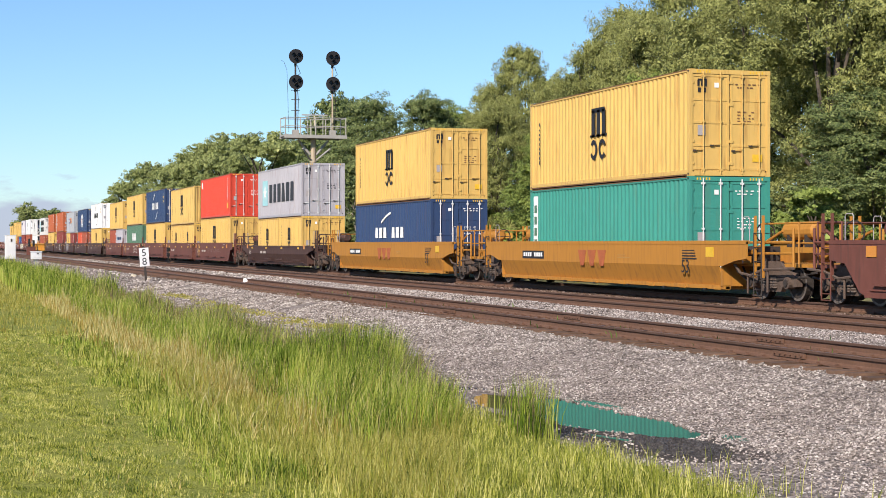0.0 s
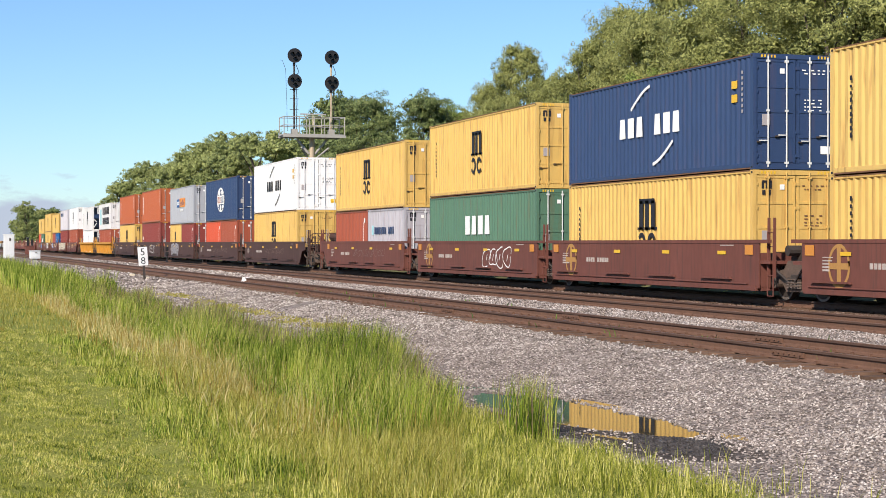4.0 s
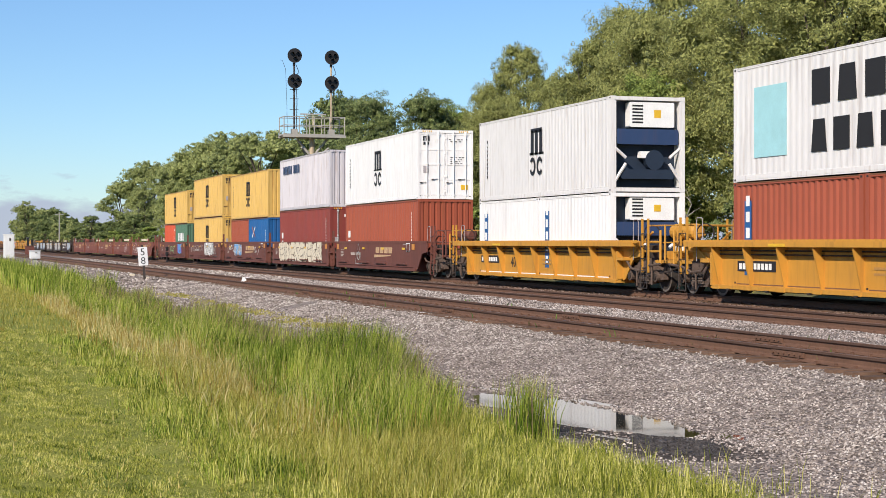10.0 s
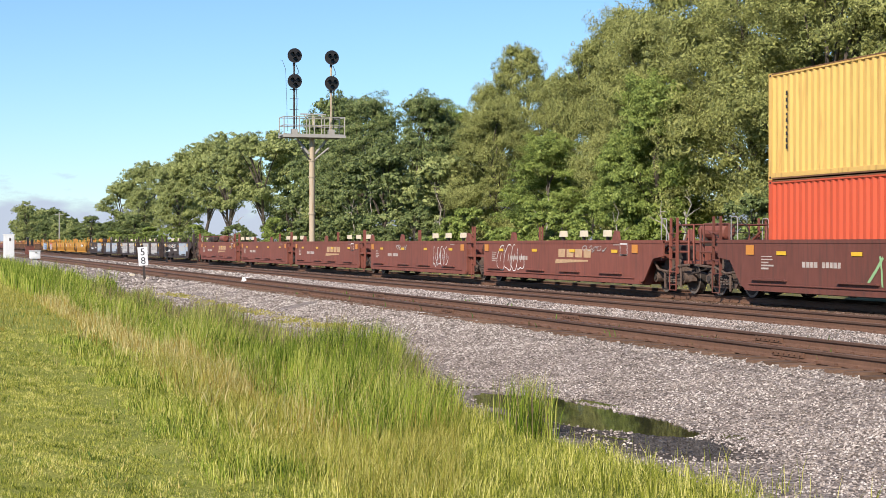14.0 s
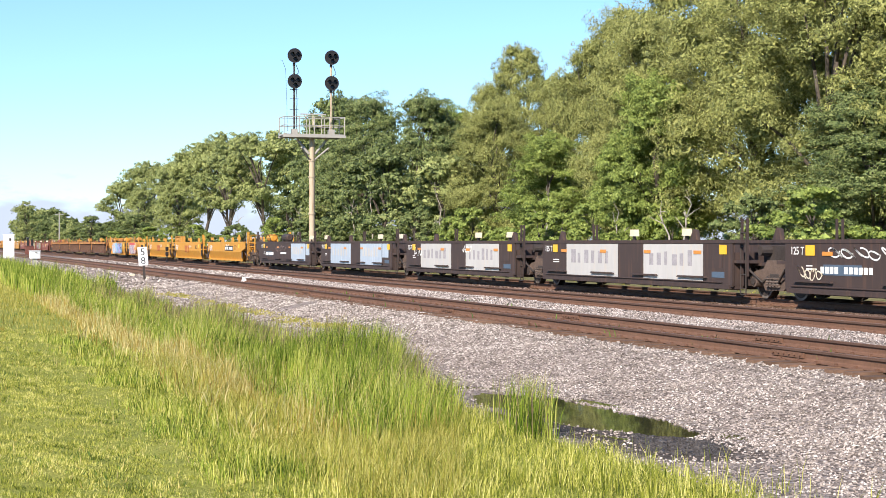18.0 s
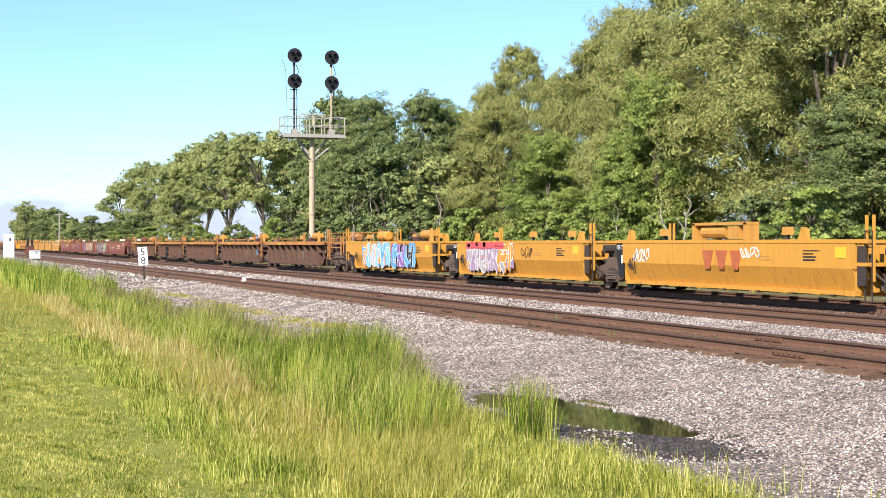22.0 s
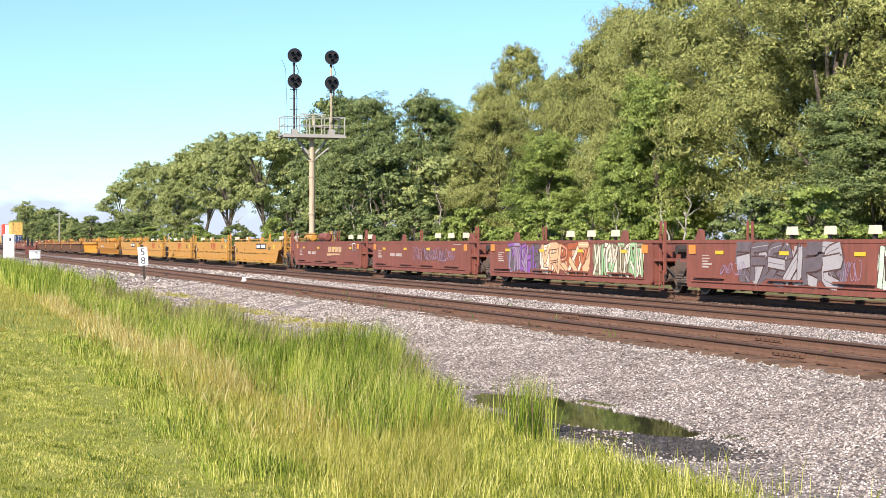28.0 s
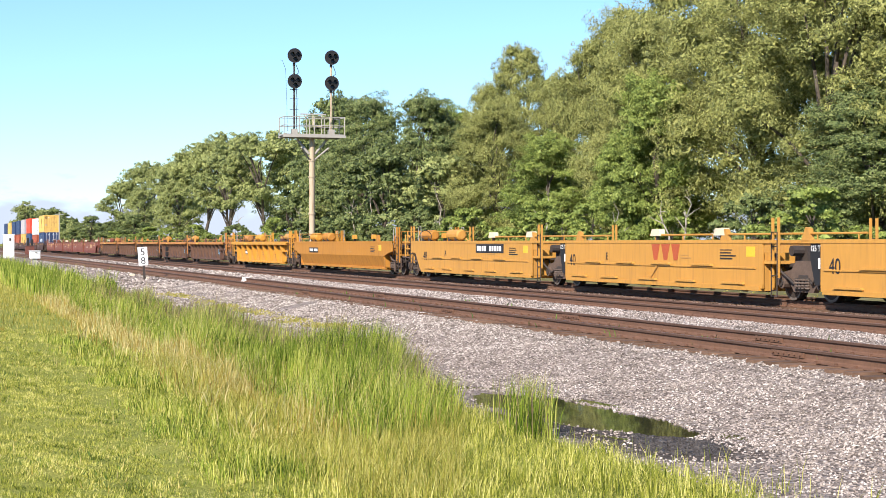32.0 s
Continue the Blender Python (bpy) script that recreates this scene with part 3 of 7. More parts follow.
wet_tall = lambda x, y: wet(x, y) & tall(x, y)
blades("tall_grass", 95000, (14.5, 165), (4.3, 7.3), (0.35, 0.85), 0.008, green, "tall green grass along the ditch", 0.38, (0.10, 0.04), wet_tall, 0.4)
blades("seeding_stems", 9000, (14.5, 90), (4.0, 7.0), (0.45, 0.9), 0.006, straw, "thin tan seeding stems among the tall grass", 0.45, (0.12, 0.04), wet_tall, 0.3)
blades("brown_seed_stems", 4200, (18.5, 60), (5.4, 7.2), (0.75, 1.08), 0.007, seed_mat, "thin brown seed heads over the tall grass", 0.3, (0.22, 0.05), wet_tall, 0.3)
blades("ditch_tuft", 9000, (20.5, 27.5), (5.0, 6.8), (0.7, 1.05), 0.009, green, "tall rank grass beside the puddle", 0.3, (0.12, 0.05), lambda x, y: wet_tall(x, y) & (y < 6.7 - 0.25 * np.abs(x + 23.4)), 0.4)
blades("reed_tuft", 280, (16.7, 17.8), (6.2, 6.65), (0.35, 0.78), 0.009, green, "slender grass stems standing at the puddle", 0.3, (0.12, 0.03))
blades("reed_seed_stems", 60, (16.7, 17.8), (6.2, 6.65), (0.6, 0.85), 0.007, seed_mat, "brown seed stems standing at the puddle", 0.3, (0.2, 0.03))
blades("fine_grass", 260000, (9.2, 40), (0.0, 4.4), (0.025, 0.085), 0.010, lawn_mat, "fine mown grass of the verge", 1.0, (0.03, 0.02), None, 0.0, 1.0, True, 0.35)
blades("clover_turf", 170000, (9.2, 24), (0.3, 3.5), (0.02, 0.055), 0.014, lawn_mat, "clover and short turf of the mown verge", 1.2, (0.0, 0.0), None, 0.0, 1.0, True, 0.3)
blades("short_grass", 150000, (9.3, 110), (-1.4, 5.2), (0.03, 0.11), 0.009, lawn_mat, "mown yellowish green grass", 1.0, (0.03, 0.02), None, 0.12, 1.0, True, 0.35)
blades("lawn_weeds", 80000, (9.3, 70), (-0.8, 4.6), (0.03, 0.08), 0.018, weed, "low broad-leaved weeds in the mown grass", 1.1, (0.0, 0.0), None, 0.5, 1.0, True, 0.5)
blades("clover_heads", 1500, (9.3, 45), (-1.0, 4.0), (0.08, 0.14), 0.014, straw, "pale clover heads in the mown grass", 0.5, (0.0, 0.0), None, 0.6, 1.0, True)
blades("verge_tufts", 14000, (14, 34), (2.2, 3.5), (0.08, 0.28), 0.009, green, "darker unmown tufts at the lawn's edge", 0.7, (0.05, 0.0), lambda x, y: y > 2.3 + 0.8 * rng.random(len(x)) + 0.3 * np.sin(1.9 * x), 0.5)
blades("yellow_grass", 75000, (9.4, 30), (2.5, 6.8), (0.10, 0.40), 0.006, lawn_mat, "yellowing shin-high grass at the gravel's edge", 0.6, (0.05, 0.02), lambda x, y: wet(x, y) & edge(x, y) & (y > 2.4 + 1.5 * rng.random(len(x)) ** 2 + 0.25 * np.sin(1.3 * x)), 0.3)
blades("ochre_verge_grass", 15000, (12, 27), (3.2, 5.9), (0.25, 0.52), 0.006, ochre, "ochre seeding grass over the green", 0.5, (0.10, 0.03), lambda x, y: wet(x, y) & edge(x, y) & (y < -0.33 * x), 0.4)
blades("fringe_stalks", 260, (10.6, 14.2), (5.9, 7.1), (0.12, 0.4), 0.008, lawn_mat, "scattered weed stalks on the gravel", 0.4, (0.05, 0.02), lambda x, y: np.sin(5.5 * x) > 0.3)
blades("gravel_edge_grass", 22000, (10.2, 17.5), (5.2, 7.5), (0.025, 0.10), 0.010, lawn_mat, "low yellowish grass thinning out on the gravel", 0.9, (0.03, 0.0), lambda x, y: wet(x, y) & ~damp_zone(x, y) & (rng.random(len(x)) < np.clip((7.25 + 0.04 * (x + 13) + 0.2 * np.sin(2.3 * x) - y) / 1.3, 0, 1) ** 1.5), 0.3, 1.0, True)
blades("dry_grass", 8500, (21, 60), (3.7, 4.7), (0.25, 0.58), 0.008, straw, "straw-coloured dry grass with seed heads", 0.5, (0.10, 0.0), None, 0.5)
blades("dry_stalks", 1500, (16.5, 40), (3.1, 5.0), (0.3, 0.62), 0.014, straw, "pale bent dry grass stalks", 0.9, (0.30, 0.0), None, 0.5)
blades("ochre_grass", 16000, (20, 97), (1.4, 5.2), (0.12, 0.38), 0.009, ochre, "ochre seeding grass among the green", 0.5, (0.08, 0.0), lambda x, y: (x < -30 - 22 * rng.random(len(x)) ** 0.6) | (y > 3.7 + 0.9 * rng.random(len(x))), 0.5)
orange_mat = island_material("orange_dry_grass", [(0.30, 0.19, 0.035), (0.44, 0.28, 0.06), (0.36, 0.32, 0.06)], 0.75, 0.4)
blades("orange_grass", 16000, (28, 110), (1.0, 4.0), (0.05, 0.22), 0.010, orange_mat, "low orange-ochre grass on the bank", 0.6, (0.05, 0.0), lambda x, y: (y < -0.034 * x + 0.6 * np.sin(0.3 * x)) & (x < -28 - 26 * rng.random(len(x)) ** 0.6), 0.2)
blades("bank_grass", 14000, (62, 175), (3.9, 7.0), (0.8, 1.3), 0.010, green, "tall grass on the bank before the white boxes", 0.3, (0.10, 0.04), None, 0.2)
blades("path_weeds", 6500, (36, 66), (8.9, 9.7), (0.06, 0.15), 0.016, ochre, "thin yellowish grass along the gravel path", 0.7, (0.05, 0.0), lambda x, y: np.abs(y - 9.3 - 0.15 * np.sin(0.5 * x)) < 0.3, 0.3)
blades("track_weeds", 500, (16, 60), (11.6, 14.2), (0.08, 0.25), 0.02, weed, "small weeds between the rails", 0.6, (0.0, 0.0), lambda x, y: np.sin(1.7 * x + 3 * y) > 0.75)
blades("far_bank_grass", 9000, (40, 420), (24.6, 33.0), (0.02, 0.06), 0.03, ochre, "rough grass beyond the tracks", 0.4)


# ---- trees ----
bark = material("grey_bark", (0.075, 0.060, 0.046), rough=0.9, vary=0.3, scale=6.0, bump=0.5)
pale_bark = material("pale_dead_wood", (0.30, 0.27, 0.23), rough=0.9, vary=0.2, scale=6.0, bump=0.4)
LEAF = {
    "willow": island_material("olive_willow_leaf", [(0.110, 0.124, 0.038), (0.188, 0.202, 0.060), (0.268, 0.275, 0.086), (0.36, 0.365, 0.125)], 0.5, 0.10),
    "mixed": island_material("mid_green_leaf", [(0.12, 0.15, 0.050), (0.20, 0.232, 0.078), (0.29, 0.318, 0.112), (0.39, 0.41, 0.16)], 0.5, 0.12),
    "maple": island_material("deep_green_leaf", [(0.060, 0.085, 0.031), (0.112, 0.145, 0.049), (0.166, 0.202, 0.068), (0.25, 0.278, 0.105)], 0.45, 0.10),
    "bright": island_material("yellow_green_leaf", [(0.092, 0.132, 0.030), (0.165, 0.215, 0.050), (0.24, 0.295, 0.070), (0.33, 0.38, 0.10)], 0.5, 0.15),
}


def crown_mesh(name, rs, count, leaf, lumps, mat, low=0.28, droop=0.0, tall=1.0, size=(0.06, 0.12)):
    """A crown for a tree one metre high: limbs end in rounded clumps, clumps in sprays of small leaves, with gaps between them."""
    c = np.empty((lumps, 3))
    rad = rs.uniform(size[0], size[1], lumps)
    for i in range(lumps):
        z = low + (0.95 - low) * rs.random() ** 0.8
        full = np.sin(np.clip((z - low) / (1.0 - low), 0.03, 1.0) ** 0.75 * np.pi * 0.93 + 0.12) * 0.30 * tall
        a, r = rs.uniform(0, 6.28), full * rs.uniform(0.15, 1.0) ** 0.4 * rs.uniform(0.8, 1.2)
        c[i] = (r * np.cos(a), r * np.sin(a), min(z, 1 - rad[i]))

    def directions(k, lift):
        d = rs.normal(size=(k, 3))
        d /= np.linalg.norm(d, axis=1)[:, None]
        d[:, 2] = np.abs(d[:, 2]) * 0.9 - lift * rs.random(k)
        return d

    per = 15
    sprays = lumps * per
    own = np.repeat(np.arange(lumps), per)
    sd = directions(sprays, 0.7)
    reach = rs.uniform(0.75, 1.12, sprays) + 0.4 * (rs.random(sprays) < 0.08)
    sc = c[own] + sd * (rad[own] * reach)[:, None]
    sr = rad[own] * rs.uniform(0.17, 0.40, sprays)
    weight = sr ** 1.7
    pick = rs.choice(sprays, count, p=weight / weight.sum())
    d = directions(count, 0.45)
    pos = sc[pick] + d * (sr[pick] * rs.uniform(0.6, 1.08, count))[:, None]
    pos[:, 2] -= droop * rs.random(count) * sr[pick] * 1.5
    nrm = d * 0.75 + sd[pick] * 0.55 + rs.normal(size=(count, 3)) * 0.30
    s = leaf * rs.uniform(0.55, 1.3, count)
    deep = count // 6
    dp = rs.integers(0, lumps, deep)
    dd = directions(deep, 0.6)
    pos = np.concatenate([pos, c[dp] + dd * (rad[dp] * rs.uniform(0.05, 0.7, deep))[:, None]])
    nrm = np.concatenate([nrm, dd + rs.normal(size=(deep, 3)) * 0.4])
    s = np.concatenate([s, leaf * rs.uniform(1.6, 2.6, deep)])[:, None]
    nrm /= np.linalg.norm(nrm, axis=1)[:, None]
    count += deep
    up = rs.normal(size=(count, 3)) + np.array([0, 0, -1.5 * droop])
    u = np.cross(nrm, up)
    u /= np.linalg.norm(u, axis=1)[:, None] + 1e-9
    w = np.cross(nrm, u)
    wide = 0.36 if droop else 0.5
    v = np.stack([pos - w * s * 0.6 + u * s * wide, pos - w * s * 0.5 - u * s * wide, pos + w * s * 0.8 + nrm * s * 0.1], 1)
    return c, quads_mesh(name, v.reshape(-1, 3), np.arange(count * 3).reshape(-1, 3), mat)


def trunk_mesh(name, rs, centres, mat, lean=0.04, r=0.018):
    s = Shape()
    pts = [Vector((0, 0, -0.03))]
    for i in range(1, 7):
        pts.append(Vector((rs.uniform(-1, 1) * lean, rs.uniform(-1, 1) * lean, 0.14 * i)))
    for i, (a, b) in enumerate(zip(pts, pts[1:])):
        s.tube(a, b, r * (1 - i / 7.5), mat, 8, r * (1 - (i + 1) / 7.5))
    for k in rs.permutation(len(centres))[:11]:
        c = Vector(centres[k])
        h = max(0.12, c.z * rs.uniform(0.35, 0.65))
        i = min(int(h / 0.14), 5)
        st = pts[i].lerp(pts[i + 1], min(1.0, max(0.0, (h - 0.14 * i) / 0.14)))
        mid = st.lerp(c, 0.5) + Vector((0, 0, 0.03))
        s.tube(st, mid, r * 0.42, mat, 5, r * 0.28)
        s.tube(mid, c, r * 0.28, mat, 5, r * 0.08)
    return s.data(name, True)


def tree_kind(seed, count, leaf, lumps, kind, low=0.28, droop=0.0, tall=1.0, label="", bark_mat=None):
    """One tree of unit height, with trunk and crown, for copying."""
    rs = np.random.default_rng(seed)
    c, crown = crown_mesh("crown", rs, count, leaf, lumps, LEAF[kind], low, droop, tall)
    top = thing("tree", pose(0, 0, 0), label, "tree")
    part("trunk", trunk_mesh("trunk", rs, c, bark_mat or bark), top)
    part("crown", crown, top)
    return top


def plant(kind, x, y, h, wide, turn, label="", group="trees behind the railway"):
    o = copy_thing(kind, pose(x, y, float(ground_z(x, y)) - 0.05, 0, 0, turn))
    h -= 0.7 if group[0] == "t" else 0.0
    o.scale = (h * wide, h * wide, h)
    tagged(o, label, group=group)
    return o


NEAR_KINDS = [tree_kind(11, 104000, 0.0058, 92, "willow", 0.08, 0.5, 1.15, "tall olive-green willow with drooping foliage"),
              tree_kind(12, 104000, 0.0058, 88, "willow", 0.04, 0.4, 1.05, "broad olive-green willow behind the railway"),
              tree_kind(13, 70000, 0.0066, 84, "maple", 0.10, 0.0, 0.95, "dense dark green broadleaf tree"),
              tree_kind(14, 84000, 0.0066, 80, "bright", 0.06, 0.0, 0.9, "sunlit yellow-green broadleaf tree")]
FAR_KINDS = [tree_kind(21, 30000, 0.0108, 70, "maple", 0.12, 0.0, 1.0, "dark green broadleaf tree in the tree line"),
             tree_kind(22, 28000, 0.0105, 54, "mixed", 0.20, 0.3, 1.0, "airy olive-green tree in the tree line"),
             tree_kind(23, 22000, 0.0105, 40, "mixed", 0.42, 0.0, 1.15, "open-crowned tree with sky between its limbs"),
             tree_kind(24, 24000, 0.0112, 60, "bright", 0.08, 0.0, 0.9, "sunlit green tree in the tree line")]
LOW_KINDS = [tree_kind(25, 12000, 0.017, 50, "maple", 0.05, 0.0, 1.1, "young dark green tree below the tree line"),
             tree_kind(26, 12000, 0.017, 46, "mixed", 0.05, 0.0, 1.1, "young olive-green tree below the tree line")]
HEDGE_KINDS = [tree_kind(27, 4500, 0.030, 40, "maple", 0.05, 0.0, 1.2, "distant dark green tree beside the line"),
               tree_kind(28, 4500, 0.030, 36, "mixed", 0.05, 0.0, 1.0, "distant olive-green tree beside the line")]
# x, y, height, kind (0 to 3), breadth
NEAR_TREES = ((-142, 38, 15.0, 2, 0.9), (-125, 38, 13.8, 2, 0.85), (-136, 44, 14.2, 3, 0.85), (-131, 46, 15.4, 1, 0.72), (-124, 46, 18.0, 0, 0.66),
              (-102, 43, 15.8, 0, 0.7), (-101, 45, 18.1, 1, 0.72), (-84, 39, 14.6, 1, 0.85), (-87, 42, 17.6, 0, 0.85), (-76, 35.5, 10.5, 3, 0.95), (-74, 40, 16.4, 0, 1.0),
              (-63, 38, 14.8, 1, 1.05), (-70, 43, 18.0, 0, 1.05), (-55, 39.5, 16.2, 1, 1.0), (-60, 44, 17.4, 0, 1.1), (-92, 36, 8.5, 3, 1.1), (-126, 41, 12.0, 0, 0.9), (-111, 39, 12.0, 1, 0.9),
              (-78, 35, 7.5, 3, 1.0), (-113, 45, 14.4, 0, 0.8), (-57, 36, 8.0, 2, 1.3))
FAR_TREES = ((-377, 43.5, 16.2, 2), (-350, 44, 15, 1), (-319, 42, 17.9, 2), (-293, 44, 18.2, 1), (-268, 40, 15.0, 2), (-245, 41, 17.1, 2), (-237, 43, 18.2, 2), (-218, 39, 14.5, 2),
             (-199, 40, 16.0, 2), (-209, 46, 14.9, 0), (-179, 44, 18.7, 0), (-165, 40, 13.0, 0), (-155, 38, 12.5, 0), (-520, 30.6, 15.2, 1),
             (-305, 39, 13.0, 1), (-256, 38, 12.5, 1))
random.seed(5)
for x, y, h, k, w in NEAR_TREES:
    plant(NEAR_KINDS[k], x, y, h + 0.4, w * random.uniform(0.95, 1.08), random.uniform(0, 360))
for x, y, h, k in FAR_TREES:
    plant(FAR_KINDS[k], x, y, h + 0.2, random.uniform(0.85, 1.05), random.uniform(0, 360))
for i in range(26):
    x = -112 - 10.5 * i + random.uniform(-3, 3)
    if -262 < x < -205 or -196 < x < -172 or (x < -235 and i % 2):
        continue
    plant(LOW_KINDS[random.random() < 0.45], x, random.uniform(33.5, 38), random.uniform(5, 9.5), random.uniform(1.1, 1.5), random.uniform(0, 360))
for i in range(46):
    x = -410 - 9 * i
    plant(HEDGE_KINDS[random.random() < 0.4], x, 36 + random.uniform(0, 16) - 0.012 * x, random.uniform(6.0, 7.8) + 0.006 * i * i, random.uniform(1.0, 1.5), random.uniform(0, 360))
shrub = [tree_kind(31, 9000, 0.025, 34, "bright", 0.05, 0.0, 1.7, "leafy green shrub below the trees"),
         tree_kind(32, 9000, 0.025, 34, "maple", 0.05, 0.0, 1.7, "dark green shrub below the trees")]
for o in shrub:
    o.name = "shrub"
    tagged(o, category="shrub")
for i in range(46):
    x = -46 - 5.2 * i + random.uniform(-1.5, 1.5)
    plant(shrub[random.random() < 0.4], x, random.uniform(29.5, 34), random.uniform(2.2, 4.0), random.uniform(0.9, 1.4), random.uniform(0, 360), group="shrubs below the trees")
for o in NEAR_KINDS + FAR_KINDS + LOW_KINDS + HEDGE_KINDS + shrub:
    for c in list(o.children_recursive):
        bpy.data.objects.remove(c)
    bpy.data.objects.remove(o)


def dead_tree(x, y, h, lean, seed):
    rs = np.random.default_rng(seed)
    top = thing("dead_tree", pose(x, y, float(ground_z(x, y))), "bare pale dead tree trunk among the foliage", "tree")
    s = Shape()
    pts = [Vector((0, 0, -0.1))]
    for i in range(1, 7):
        pts.append(Vector((lean * i / 6 + rs.uniform(-0.14, 0.14), rs.uniform(-0.2, 0.2), h * i / 6)))
    for i in range(6):
        s.tube(pts[i], pts[i + 1], 0.075 * (1 - i / 6.5), pale_bark, 6, 0.075 * (1 - (i + 1) / 6.5))
    part("trunk", s, top, smooth=True)
    for i in range(8):
        k = rs.integers(1, 6)
        st = pts[k]
        out = Vector((rs.uniform(-1, 1), rs.uniform(-0.5, 0.5), rs.uniform(-0.2, 0.9))) * rs.uniform(0.5, 1.5)
        b = Shape().tube(st, st + out * 0.6, 0.03, pale_bark, 5, 0.018)
        b.tube(st + out * 0.6, st + out + Vector((0, 0, rs.uniform(-0.3, 0.3))), 0.018, pale_bark, 5, 0.006)
        part("bare_branch", b, top, smooth=True)


for i, q in enumerate(((-106, 33.5, 5.4, -0.9), (-86, 33.0, 4.6, 1.4), (-118, 33.5, 5.2, -1.6), (-74, 33.0, 3.4, -1.8), (-152, 34.0, 5.0, 0.9), (-215, 34, 5, 0.9), (-183, 34, 4.6, -1), (-65, 31.5, 3.6, 1.0), (-66.5, 31.8, 3.2, -1.2), (-120, 32.5, 6.5, -0.8), (-128, 33, 5.5, 0.9))):
    dead_tree(*q, 60 + i)


def cloud_bank():
    """A distant bank of soft grey-violet cloud low over the horizon, far beyond everything else."""
    m = bpy.data.materials.new("distant_cloud")
    m.use_nodes = True
    n, l = m.node_tree.nodes, m.node_tree.links
    n.remove(n["Principled BSDF"])
    em, tr, mx = n.new("ShaderNodeEmission"), n.new("ShaderNodeBsdfTransparent"), n.new("ShaderNodeMixShader")
    em.inputs["Color"].default_value = (0.52, 0.57, 0.74, 1)
    em.inputs["Strength"].default_value = 0.75
    g = n.new("ShaderNodeNewGeometry")
    sep = n.new("ShaderNodeSeparateXYZ")
    l.new(g.outputs["Position"], sep.inputs[0])
    mp = n.new("ShaderNodeMapping")
    mp.inputs["Scale"].default_value = (0.004, 0.004, 0.013)
    l.new(g.outputs["Position"], mp.inputs["Vector"])
    nz = n.new("ShaderNodeTexNoise")
    nz.inputs["Scale"].default_value, nz.inputs["Detail"].default_value = 1.6, 6.0
    l.new(mp.outputs["Vector"], nz.inputs["Vector"])
    hgt = n.new("ShaderNodeMapRange")
    hgt.inputs["From Min"].default_value, hgt.inputs["From Max"].default_value = 60, 215
    hgt.inputs["To Min"].default_value, hgt.inputs["To Max"].default_value = 0.22, -0.28
    l.new(sep.outputs["Z"], hgt.inputs["Value"])
    ad = n.new("ShaderNodeMath")
    l.new(nz.outputs["Fac"], ad.inputs[0])
    l.new(hgt.outputs[0], ad.inputs[1])
    r = n.new("ShaderNodeMapRange")
    r.inputs["From Min"].default_value, r.inputs["From Max"].default_value = 0.42, 0.66
    r.inputs["To Max"].default_value = 0.85
    l.new(ad.outputs[0], r.inputs["Value"])
    l.new(r.outputs[0], mx.inputs[0])
    l.new(tr.outputs[0], mx.inputs[1])
    l.new(em.outputs[0], mx.inputs[2])
    l.new(mx.outputs[0], n["Material Output"].inputs["Surface"])
    me = bpy.data.meshes.new("cloud_bank")
    me.from_pydata([(-4300, -900, -20), (-4300, 2600, -20), (-4300, 2600, 330), (-4300, -900, 330)], [], [(0, 1, 2, 3)])
    me.materials.append(m)
    tagged(new("cloud_backdrop", me), "bank of grey-violet cloud low on the horizon", "sky", kind="structure")


cloud_bank()


